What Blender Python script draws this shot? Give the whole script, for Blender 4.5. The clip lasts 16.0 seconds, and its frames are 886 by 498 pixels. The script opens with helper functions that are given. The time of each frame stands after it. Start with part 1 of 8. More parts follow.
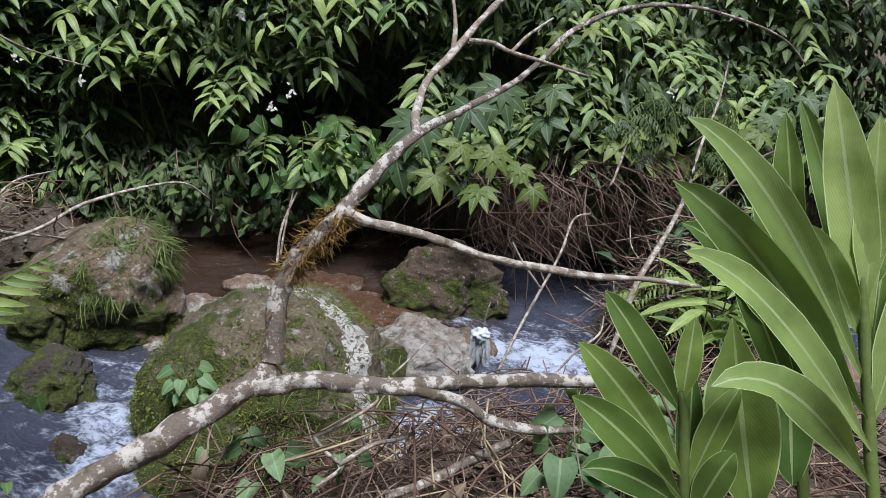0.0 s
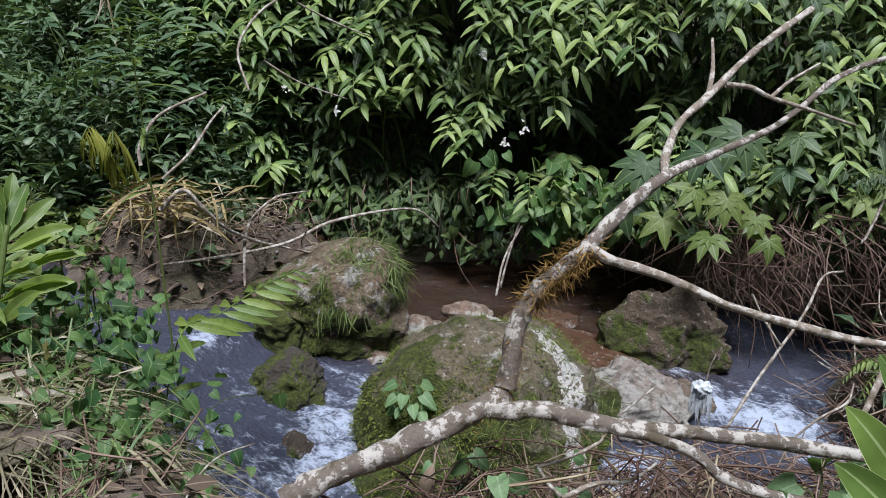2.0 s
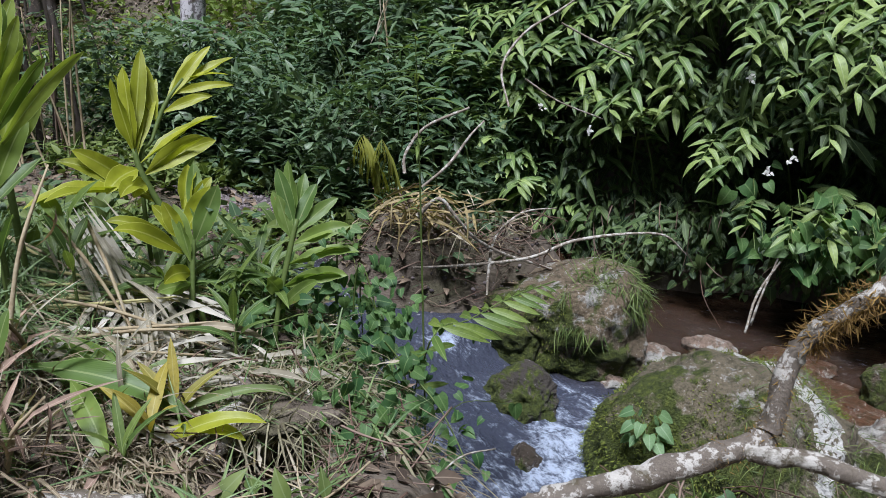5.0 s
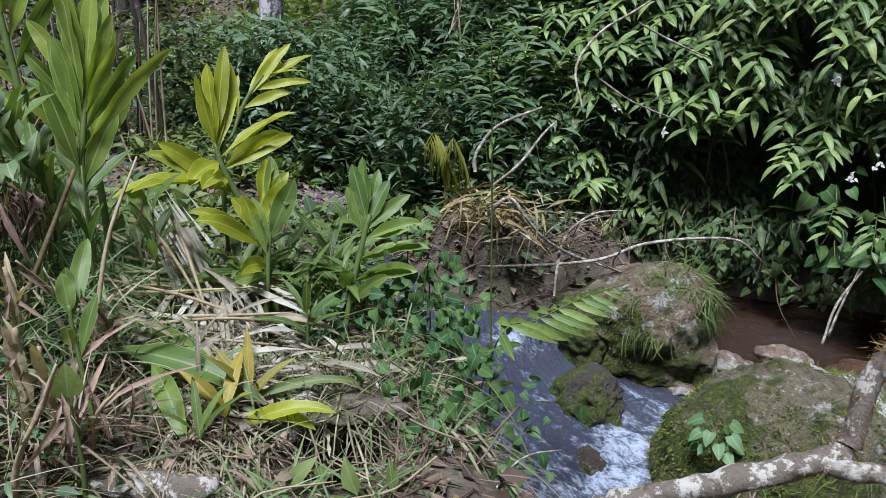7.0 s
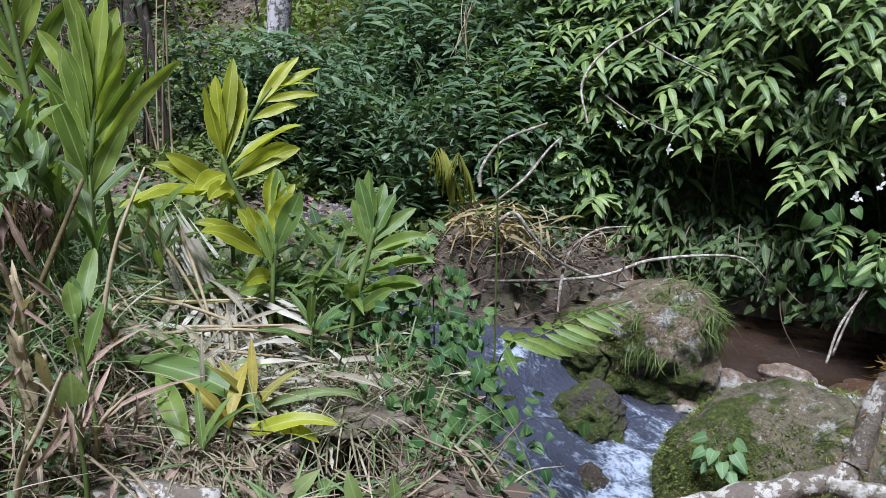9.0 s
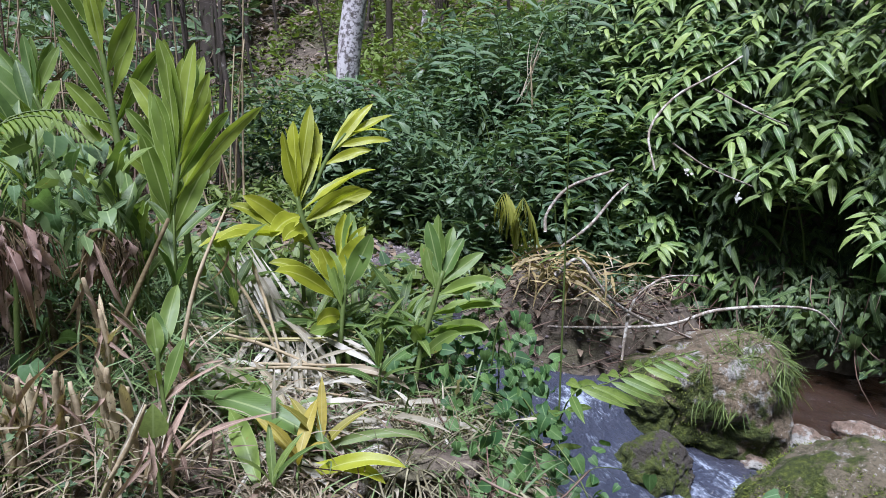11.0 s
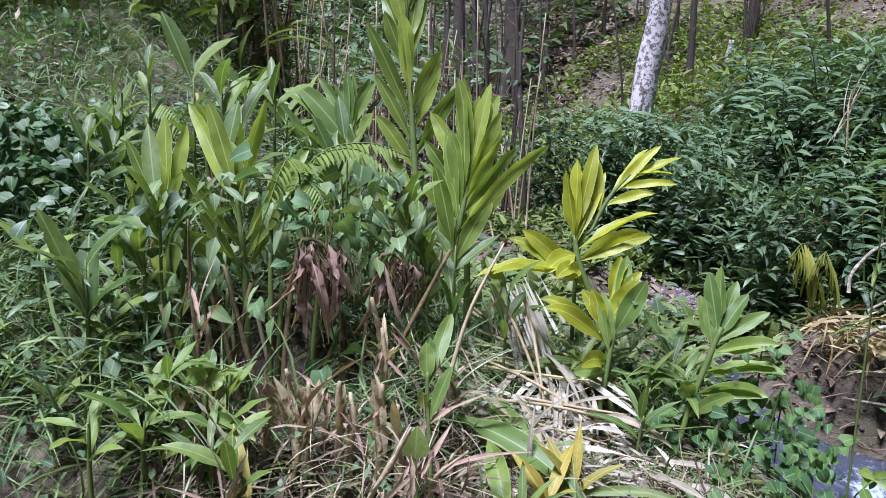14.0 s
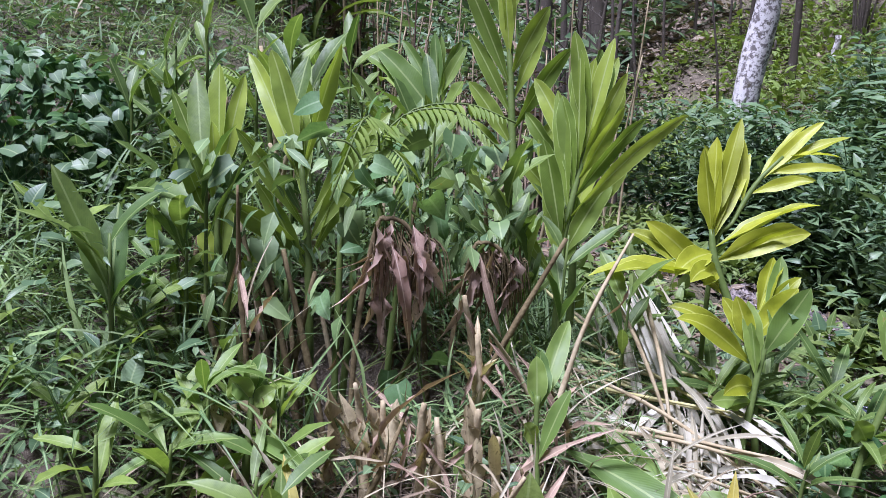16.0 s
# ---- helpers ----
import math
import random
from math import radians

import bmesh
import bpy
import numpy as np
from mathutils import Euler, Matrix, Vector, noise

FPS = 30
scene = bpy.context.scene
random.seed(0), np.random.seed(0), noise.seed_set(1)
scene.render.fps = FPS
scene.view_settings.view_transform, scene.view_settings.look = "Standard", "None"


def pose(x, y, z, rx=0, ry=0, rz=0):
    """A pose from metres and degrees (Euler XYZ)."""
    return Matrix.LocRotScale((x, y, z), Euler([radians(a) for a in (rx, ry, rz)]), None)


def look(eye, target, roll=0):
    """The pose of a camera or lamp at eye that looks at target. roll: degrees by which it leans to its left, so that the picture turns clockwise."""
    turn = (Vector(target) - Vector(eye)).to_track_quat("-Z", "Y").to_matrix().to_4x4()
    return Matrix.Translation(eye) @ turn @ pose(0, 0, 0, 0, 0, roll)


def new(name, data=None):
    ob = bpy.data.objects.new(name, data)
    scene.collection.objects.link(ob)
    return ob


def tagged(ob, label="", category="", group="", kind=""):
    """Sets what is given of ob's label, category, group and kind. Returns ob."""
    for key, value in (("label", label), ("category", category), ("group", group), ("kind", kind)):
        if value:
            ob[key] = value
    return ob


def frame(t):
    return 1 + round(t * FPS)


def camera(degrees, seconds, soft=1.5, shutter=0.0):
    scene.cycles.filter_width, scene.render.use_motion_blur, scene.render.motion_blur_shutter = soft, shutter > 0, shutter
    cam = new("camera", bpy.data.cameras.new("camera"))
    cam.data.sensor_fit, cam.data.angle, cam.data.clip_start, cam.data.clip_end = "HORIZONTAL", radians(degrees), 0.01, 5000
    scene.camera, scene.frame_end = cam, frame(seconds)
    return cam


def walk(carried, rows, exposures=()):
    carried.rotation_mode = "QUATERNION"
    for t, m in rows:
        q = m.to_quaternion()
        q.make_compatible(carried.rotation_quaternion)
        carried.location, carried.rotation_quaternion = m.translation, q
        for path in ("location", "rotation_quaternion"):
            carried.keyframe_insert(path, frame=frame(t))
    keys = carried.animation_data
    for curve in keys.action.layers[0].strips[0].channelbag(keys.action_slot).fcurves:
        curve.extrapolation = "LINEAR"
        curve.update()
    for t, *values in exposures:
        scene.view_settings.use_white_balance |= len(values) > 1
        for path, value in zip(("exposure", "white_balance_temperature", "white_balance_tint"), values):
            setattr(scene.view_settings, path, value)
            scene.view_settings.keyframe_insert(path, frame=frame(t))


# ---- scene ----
# Camera: a slow pan to the left from the stream to the cut ginger on the bank, then a step forward.
cam = camera(59.0, 16.0, soft=0.6)
PATH = [
    (0.0, 0.0000, 0.0000, 2.4000, -0.192, -21.994, 0.536),
    (0.5, -0.0123, -0.0043, 2.3995, 0.898, -22.108, 0.346),
    (1.0, -0.0360, -0.0166, 2.3986, 3.308, -21.593, 0.698),
    (1.5, -0.0749, -0.0346, 2.4056, 9.124, -20.984, 0.056),
    (2.0, -0.1144, -0.0696, 2.4078, 15.693, -19.318, -0.065),
    (2.5, -0.1359, -0.0824, 2.4056, 21.292, -19.195, -1.208),
    (3.0, -0.1635, -0.1089, 2.4095, 25.427, -18.189, -1.150),
    (3.5, -0.1917, -0.1294, 2.4063, 29.141, -18.142, -0.713),
    (4.0, -0.2096, -0.1417, 2.4045, 31.939, -18.166, -0.807),
    (4.2, -0.2087, -0.1395, 2.4040, 31.948, -18.082, -0.729),
    (6.3, -0.2282, -0.1757, 2.4118, 36.175, -17.375, -0.319),
    (6.5, -0.2287, -0.1798, 2.4110, 36.558, -17.406, -0.437),
    (7.0, -0.2260, -0.1733, 2.4066, 38.052, -17.879, -0.351),
    (7.5, -0.2229, -0.1719, 2.4078, 37.505, -17.444, 0.272),
    (8.0, -0.2281, -0.1786, 2.4074, 38.498, -17.079, 0.307),
    (8.2, -0.2266, -0.1792, 2.4072, 38.504, -17.193, 0.265),
    (10.3, -0.2459, -0.2128, 2.4093, 37.817, -15.308, 0.779),
    (10.5, -0.2355, -0.2203, 2.4152, 38.691, -14.942, 0.818),
    (11.0, -0.2465, -0.2424, 2.4191, 42.638, -13.688, 0.412),
    (11.5, -0.2276, -0.2463, 2.4214, 48.747, -12.798, -1.037),
    (12.0, -0.2138, -0.2317, 2.4392, 47.681, -11.782, -0.937),
    (12.5, -0.2183, -0.2295, 2.4425, 47.733, -11.535, -0.325),
    (13.0, -0.2297, -0.2245, 2.4735, 54.154, -11.134, -0.160),
    (13.5, -0.2382, -0.2143, 2.4869, 60.661, -11.311, 0.374),
    (14.0, -0.2507, -0.2087, 2.4857, 63.394, -12.117, 1.202),
    (14.5, -0.3187, -0.1567, 2.5248, 64.987, -13.791, 1.859),
    (15.0, -0.4722, -0.1166, 2.5358, 66.263, -12.947, 4.307),
    (15.5, -0.6686, -0.0765, 2.4579, 67.757, -10.064, 0.834),
    (16.0, -0.9061, -0.0508, 2.2843, 68.370, -12.064, 2.196),
]
walk(cam, [(t, pose(x, y, z, 90 + pitch, 0, yaw) @ pose(0, 0, 0, 0, 0, roll)) for t, x, y, z, yaw, pitch, roll in PATH],
     exposures=[(0.0, 0.2, 5800, 16), (8.0, 0.38, 5450, 14), (11.0, 0.64, 5400, 19), (16.0, 0.95, 5300, 26)])

# Daylight under a bright, hazy sky above the valley.
world = bpy.data.worlds.new("world")
scene.world = world
world.use_nodes = True
wn = world.node_tree.nodes
sky = wn.new("ShaderNodeTexSky")
sky.sky_type = "NISHITA"
sky.sun_disc = False
sky.sun_elevation, sky.sun_rotation = radians(70), radians(157)
sky.air_density, sky.dust_density = 1.0, 3.0
wn["Background"].inputs["Strength"].default_value = 0.016
world.node_tree.links.new(sky.outputs[0], wn["Background"].inputs["Color"])
sun_data = bpy.data.lights.new("sun", "SUN")
sun_data.energy, sun_data.angle, sun_data.color = 5.2, radians(20), (1.0, 0.975, 0.92)
sun = new("sun", sun_data)
sun.matrix_world = look((1.0, -3.5, 22.0), (-2.0, 4.0, 0.0))


# ---- materials ----
def nodes_of(name):
    m = bpy.data.materials.new(name)
    m.use_nodes = True
    return m, m.node_tree.nodes, m.node_tree.links, m.node_tree.nodes["Principled BSDF"]


def noise_node(n, l, scale, detail=4.0, rough=0.55, coord=None):
    t = n.new("ShaderNodeTexNoise")
    t.inputs["Scale"].default_value, t.inputs["Detail"].default_value, t.inputs["Roughness"].default_value = scale, detail, rough
    if coord:
        l.new(coord, t.inputs["Vector"])
    return t.outputs["Fac"]


def ramp(n, l, fac, stops):
    r = n.new("ShaderNodeValToRGB")
    e = r.color_ramp.elements
    while len(e) < len(stops):
        e.new(0.5)
    for k, (p, c) in enumerate(stops):
        e[k].position, e[k].color = p, (*c, 1)
    l.new(fac, r.inputs[0])
    return r.outputs[0]


def mixc(n, l, fac, a, b, mode="MIX"):
    m = n.new("ShaderNodeMix")
    m.data_type, m.blend_type = "RGBA", mode
    for sock, v in ((m.inputs[0], fac), (m.inputs[6], a), (m.inputs[7], b)):
        if isinstance(v, (int, float)):
            sock.default_value = v
        elif isinstance(v, tuple):
            sock.default_value = (*v, 1)
        else:
            l.new(v, sock)
    return m.outputs[2]


def maths(n, l, op, a, b=0.0, clamp=False):
    m = n.new("ShaderNodeMath")
    m.operation, m.use_clamp = op, clamp
    for sock, v in ((m.inputs[0], a), (m.inputs[1], b)):
        if isinstance(v, (int, float)):
            sock.default_value = v
        else:
            l.new(v, sock)
    return m.outputs[0]


def bump(n, l, bsdf, height, strength, distance=0.01):
    b = n.new("ShaderNodeBump")
    b.inputs["Strength"].default_value, b.inputs["Distance"].default_value = strength, distance
    l.new(height, b.inputs["Height"])
    l.new(b.outputs[0], bsdf.inputs["Normal"])


def leaf_material(name, dark, light, rib, island=True, rough=0.58, thin=0.25, veins=26.0, blotch=(0.25, 0.2, 0.05), worn=0.12, cool=0.95, rim=0.0):
    """A leaf: u runs across the blade, v along it; a pale rib, fine side veins, brown blotches, light passing through."""
    dark, light, rib = ((c[0] * cool, c[1], c[2]) for c in (dark, light, rib))
    m, n, l, b = nodes_of(name)
    uv = n.new("ShaderNodeUVMap").outputs[0]
    sep = n.new("ShaderNodeSeparateXYZ")
    l.new(uv, sep.inputs[0])
    if island:
        rnd = n.new("ShaderNodeNewGeometry").outputs["Random Per Island"]
    else:
        rnd = n.new("ShaderNodeObjectInfo").outputs["Random"]
    pos = n.new("ShaderNodeTexCoord").outputs["Object"]
    col = ramp(n, l, rnd, [(0.0, dark), (0.55, tuple((p + q) / 2 for p, q in zip(dark, light))), (1.0, light)])
    off = maths(n, l, "ABSOLUTE", maths(n, l, "SUBTRACT", sep.outputs[0], 0.5))
    wave = maths(n, l, "SINE", maths(n, l, "MULTIPLY", maths(n, l, "SUBTRACT", sep.outputs[1], maths(n, l, "MULTIPLY", off, 0.5)), veins * 6.28))
    col = mixc(n, l, maths(n, l, "MULTIPLY", maths(n, l, "ADD", wave, 1.0), 0.02), col, rib)
    patch = noise_node(n, l, 9.0, 3.0, 0.6, pos)
    col = mixc(n, l, maths(n, l, "MULTIPLY", maths(n, l, "SUBTRACT", patch, 0.42, True), 1.6, True), col, tuple(c * 0.62 for c in dark))
    midrib = maths(n, l, "LESS_THAN", off, 0.035)
    col = mixc(n, l, maths(n, l, "MULTIPLY", midrib, 0.7), col, rib)
    if rim:
        col = mixc(n, l, maths(n, l, "MULTIPLY", maths(n, l, "GREATER_THAN", off, 0.475), rim), col, tuple(min(0.8, c * 1.4) for c in rib))
    spots = maths(n, l, "GREATER_THAN", noise_node(n, l, 22.0, 2.0, 0.6, pos), 0.5 + (0.5 - worn) * 0.55)
    col = mixc(n, l, maths(n, l, "MULTIPLY", spots, 0.6), col, blotch)
    l.new(col, b.inputs["Base Color"])
    b.inputs["Roughness"].default_value = rough
    b.inputs["Specular IOR Level"].default_value = 0.5
    bump(n, l, b, maths(n, l, "ADD", maths(n, l, "MULTIPLY", wave, 0.4), maths(n, l, "MULTIPLY", noise_node(n, l, 28.0, 3.0, 0.6, pos), 4.0)), 0.14, 0.002)
    tr = n.new("ShaderNodeBsdfTranslucent")
    l.new(mixc(n, l, 1.0, col, (1.25, 1.3, 0.55), "MULTIPLY"), tr.inputs["Color"])
    mix = n.new("ShaderNodeMixShader")
    mix.inputs[0].default_value = thin
    l.new(b.outputs[0], mix.inputs[1])
    l.new(tr.outputs[0], mix.inputs[2])
    l.new(mix.outputs[0], n["Material Output"].inputs["Surface"])
    return m


def stuff_material(name, colours, scale=8.0, rough=0.85, relief=0.5, fine=60.0, island=False):
    """A plain natural surface with two scales of variation."""
    m, n, l, b = nodes_of(name)
    pos = n.new("ShaderNodeTexCoord").outputs["Object"]
    big, small = noise_node(n, l, scale, 5.0, 0.6, pos), noise_node(n, l, fine, 3.0, 0.6, pos)
    fac = maths(n, l, "ADD", maths(n, l, "MULTIPLY", big, 0.65), maths(n, l, "MULTIPLY", small, 0.35))
    if island:
        g = n.new("ShaderNodeNewGeometry").outputs["Random Per Island"]
        fac = maths(n, l, "ADD", maths(n, l, "MULTIPLY", fac, 0.55), maths(n, l, "MULTIPLY", g, 0.45))
    k = len(colours) - 1
    col = ramp(n, l, fac, [(0.28 + 0.44 * i / k, c) for i, c in enumerate(colours)])
    l.new(col, b.inputs["Base Color"])
    b.inputs["Roughness"].default_value = rough
    b.inputs["Specular IOR Level"].default_value = 0.25
    bump(n, l, b, fac, relief, 0.02)
    return m


def rock_material(name, stone, moss_amount, white_amount, vein=None):
    """Stone with moss on its shoulders, pale lichen crust and a wet dark foot is left to the water."""
    m, n, l, b = nodes_of(name)
    pos = n.new("ShaderNodeTexCoord").outputs["Object"]
    sep = n.new("ShaderNodeSeparateXYZ")
    l.new(n.new("ShaderNodeNewGeometry").outputs["Normal"], sep.inputs[0])
    grain = noise_node(n, l, 45.0, 4.0, 0.65, pos)
    broad = noise_node(n, l, 3.2, 5.0, 0.6, pos)
    col = ramp(n, l, maths(n, l, "ADD", maths(n, l, "MULTIPLY", broad, 0.6), maths(n, l, "MULTIPLY", grain, 0.4)),
               [(0.3, tuple(c * 0.55 for c in stone)), (0.5, stone), (0.7, tuple(min(1, c * 1.35) for c in stone))])
    crust = noise_node(n, l, 5.0, 6.0, 0.7, pos)
    col = mixc(n, l, ramp(n, l, crust, [(0.62 - white_amount * 0.25, (0, 0, 0)), (0.68 - white_amount * 0.25, (1, 1, 1))]), col, (0.42, 0.4, 0.36))
    flecks = maths(n, l, "ADD", noise_node(n, l, 34.0, 5.0, 0.7, pos), maths(n, l, "MULTIPLY", broad, 0.25))
    col = mixc(n, l, ramp(n, l, flecks, [(0.73, (0, 0, 0)), (0.79, (0.85, 0.85, 0.85))]), col, (0.5, 0.47, 0.42))
    col = mixc(n, l, ramp(n, l, noise_node(n, l, 17.0, 6.0, 0.75, pos), [(0.36, (0.8, 0.8, 0.8)), (0.5, (0, 0, 0))]), col, (0.05, 0.045, 0.022))
    mossn = maths(n, l, "ADD", noise_node(n, l, 4.5, 6.0, 0.65, pos), maths(n, l, "MULTIPLY", sep.outputs[0], -0.12))
    mossn = maths(n, l, "ADD", mossn, maths(n, l, "MULTIPLY", sep.outputs[1], -0.1))
    spot = n.new("ShaderNodeSeparateXYZ")
    l.new(pos, spot.inputs[0])
    mossn = maths(n, l, "ADD", mossn, maths(n, l, "MULTIPLY", spot.outputs[2], -0.36))
    mask = ramp(n, l, mossn, [(0.72 - moss_amount * 0.4, (0, 0, 0)), (0.8 - moss_amount * 0.4, (1, 1, 1))])
    green = ramp(n, l, noise_node(n, l, 26.0, 4.0, 0.7, pos), [(0.3, (0.025, 0.035, 0.005)), (0.55, (0.075, 0.095, 0.012)), (0.75, (0.17, 0.19, 0.03))])
    col = mixc(n, l, mask, col, green)
    if vein:
        # a crusted white seam: a slab of the stone between two planes, with a ragged edge
        (nx, ny, nz), c, half, side = vein
        spot = n.new("ShaderNodeVectorMath")
        spot.operation = "DOT_PRODUCT"
        l.new(pos, spot.inputs[0])
        spot.inputs[1].default_value = (nx, ny, nz)
        edge = maths(n, l, "MULTIPLY", maths(n, l, "SUBTRACT", noise_node(n, l, 11.0, 6.0, 0.7, pos), 0.5), 0.22)
        near = maths(n, l, "ABSOLUTE", maths(n, l, "ADD", maths(n, l, "SUBTRACT", spot.outputs["Value"], c), edge))
        inside = maths(n, l, "MULTIPLY", maths(n, l, "LESS_THAN", near, half), maths(n, l, "GREATER_THAN", sep.outputs[0], side))
        pits = maths(n, l, "LESS_THAN", noise_node(n, l, 30.0, 4.0, 0.7, pos), 0.56)
        col = mixc(n, l, maths(n, l, "MULTIPLY", inside, pits), col, mixc(n, l, grain, (0.5, 0.48, 0.45), (0.82, 0.8, 0.76)))
    l.new(col, b.inputs["Base Color"])
    b.inputs["Roughness"].default_value = 0.82
    height = maths(n, l, "ADD", grain, maths(n, l, "MULTIPLY", mask, noise_node(n, l, 70.0, 3.0, 0.7, pos)))
    bump(n, l, b, maths(n, l, "ADD", height, maths(n, l, "MULTIPLY", noise_node(n, l, 14.0, 8.0, 0.75, pos), 1.5)), 0.9, 0.035)
    return m


def bark_material(name, wood, crust, amount=0.5, scale=14.0):
    """Bark with pale lichen crust in patches, and dark moss stains."""
    m, n, l, b = nodes_of(name)
    pos = n.new("ShaderNodeTexCoord").outputs["Object"]
    grain = noise_node(n, l, 90.0, 4.0, 0.7, pos)
    col = mixc(n, l, grain, tuple(c * 0.5 for c in wood), tuple(min(1, c * 1.5) for c in wood))
    patch = noise_node(n, l, scale, 6.0, 0.72, pos)
    mask = ramp(n, l, patch, [(0.68 - amount * 0.36, (0, 0, 0)), (0.73 - amount * 0.36, (1, 1, 1))])
    col = mixc(n, l, mask, col, mixc(n, l, grain, tuple(c * 0.75 for c in crust), crust))
    stain = ramp(n, l, noise_node(n, l, scale * 0.6, 4.0, 0.6, pos), [(0.58, (0, 0, 0)), (0.66, (1, 1, 1))])
    col = mixc(n, l, maths(n, l, "MULTIPLY", stain, 0.75), col, (0.07, 0.055, 0.025))
    l.new(col, b.inputs["Base Color"])
    b.inputs["Roughness"].default_value = 0.8
    bump(n, l, b, maths(n, l, "ADD", patch, grain), 0.6, 0.01)
    return m


def ground_material():
    m, n, l, b = nodes_of("earth")
    pos = n.new("ShaderNodeTexCoord").outputs["Object"]
    big, mid, small = noise_node(n, l, 0.9, 4.0, 0.6, pos), noise_node(n, l, 7.0, 6.0, 0.65, pos), noise_node(n, l, 55.0, 4.0, 0.7, pos)
    soil = ramp(n, l, mid, [(0.3, (0.032, 0.025, 0.018)), (0.5, (0.11, 0.088, 0.066)), (0.7, (0.2, 0.168, 0.13))])
    green = ramp(n, l, small, [(0.3, (0.02, 0.03, 0.01)), (0.7, (0.09, 0.1, 0.03))])
    col = mixc(n, l, ramp(n, l, big, [(0.5, (0, 0, 0)), (0.62, (0.7, 0.7, 0.7))]), soil, green)
    l.new(mixc(n, l, maths(n, l, "MULTIPLY", small, 0.5), col, (0.16, 0.12, 0.09)), b.inputs["Base Color"])
    b.inputs["Roughness"].default_value = 0.9
    bump(n, l, b, maths(n, l, "ADD", mid, maths(n, l, "MULTIPLY", small, 0.5)), 0.8, 0.04)
    return m


def water_material():
    """Shallow, slightly milky stream water; the foam attribute marks where it breaks white."""
    m, n, l, b = nodes_of("stream_water")
    pos = n.new("ShaderNodeTexCoord").outputs["Object"]
    mp = n.new("ShaderNodeMapping")
    mp.inputs["Scale"].default_value = (0.7, 1.2, 1.0)
    mp.inputs["Rotation"].default_value = (0, 0, radians(35))
    l.new(pos, mp.inputs["Vector"])
    att = n.new("ShaderNodeAttribute")
    att.attribute_name = "foam"
    streak = noise_node(n, l, 9.0, 6.0, 0.7, mp.outputs[0])
    fine = noise_node(n, l, 38.0, 4.0, 0.7, mp.outputs[0])
    f = maths(n, l, "ADD", maths(n, l, "MULTIPLY", att.outputs["Fac"], 0.95), maths(n, l, "MULTIPLY", maths(n, l, "SUBTRACT", streak, 0.5), 2.4))
    f = maths(n, l, "ADD", f, maths(n, l, "MULTIPLY", maths(n, l, "SUBTRACT", fine, 0.5), 1.5))
    mask = ramp(n, l, f, [(0.33, (0, 0, 0)), (0.6, (0.3, 0.3, 0.3)), (0.95, (1, 1, 1))])
    depth = n.new("ShaderNodeAttribute")
    depth.attribute_name = "muddy"
    body = mixc(n, l, depth.outputs["Fac"], (0.05, 0.056, 0.082), (0.036, 0.02, 0.011))
    l.new(mixc(n, l, mask, body, (0.44, 0.5, 0.62)), b.inputs["Base Color"])
    l.new(maths(n, l, "MULTIPLY_ADD", mask, 0.5), b.inputs["Roughness"])
    rg = maths(n, l, "ADD", maths(n, l, "MULTIPLY", mask, 0.5), 0.05)
    l.new(rg, b.inputs["Roughness"])
    b.inputs["IOR"].default_value = 1.33
    b.inputs["Specular IOR Level"].default_value = 0.6
    bump(n, l, b, maths(n, l, "ADD", streak, maths(n, l, "MULTIPLY", fine, 0.5)), 0.8, 0.06)
    return m


# Same leaf twice: pale sheen put into the first colour, shade into the second.
M_FRONT = leaf_material("fresh_ginger_leaf_lit", (0.14, 0.23, 0.05), (0.38, 0.47, 0.15), (0.48, 0.55, 0.29), island=False, thin=0.32, veins=34, worn=0.02, rough=0.45, rim=0.75)
M_FRONTSHADE = leaf_material("fresh_ginger_leaf_shade", (0.07, 0.135, 0.025), (0.2, 0.28, 0.055), (0.4, 0.47, 0.22), island=False, thin=0.3, veins=34, worn=0.03, rough=0.4, rim=0.75)
# Yellow-green blade; the sunlight on it is put into this colour.
M_YELLOW = leaf_material("ginger_leaf_painted_sunlit", (0.29, 0.31, 0.015), (0.46, 0.46, 0.03), (0.55, 0.56, 0.14), island=False, thin=0.4, veins=34, worn=0.03, rough=0.45, rim=0.5)
M_GINGER = leaf_material("ginger_leaf", (0.11, 0.185, 0.04), (0.27, 0.34, 0.07), (0.32, 0.38, 0.14), island=False, thin=0.38, veins=30, worn=0.07, rough=0.48, rim=0.5)
M_SPROUT = leaf_material("ginger_sprout_leaf", (0.07, 0.125, 0.03), (0.19, 0.25, 0.055), (0.3, 0.36, 0.14), island=False, thin=0.36, veins=30, worn=0.08, rough=0.48, rim=0.4)
M_TALL = leaf_material("tall_ginger_leaf", (0.15, 0.22, 0.035), (0.42, 0.48, 0.07), (0.48, 0.54, 0.22), island=False, thin=0.42, veins=30, worn=0.05, rough=0.42, rim=0.5)
M_HEDGE = leaf_material("hedge_ginger_leaf", (0.075, 0.15, 0.038), (0.35, 0.43, 0.12), (0.42, 0.48, 0.22), island=False, thin=0.26, veins=22, worn=0.08, rough=0.5)
# Filler leaf darkened: the shade inside the hedge is put into its colour.
M_SMALL = leaf_material("undergrowth_leaf_shade_toned", (0.018, 0.045, 0.014), (0.13, 0.185, 0.05), (0.2, 0.26, 0.1), thin=0.22, veins=8, worn=0.1)
M_SHRUB = leaf_material("shrub_leaf", (0.048, 0.095, 0.045), (0.17, 0.235, 0.115), (0.24, 0.29, 0.15), rough=0.48, thin=0.24, veins=8, worn=0.08)
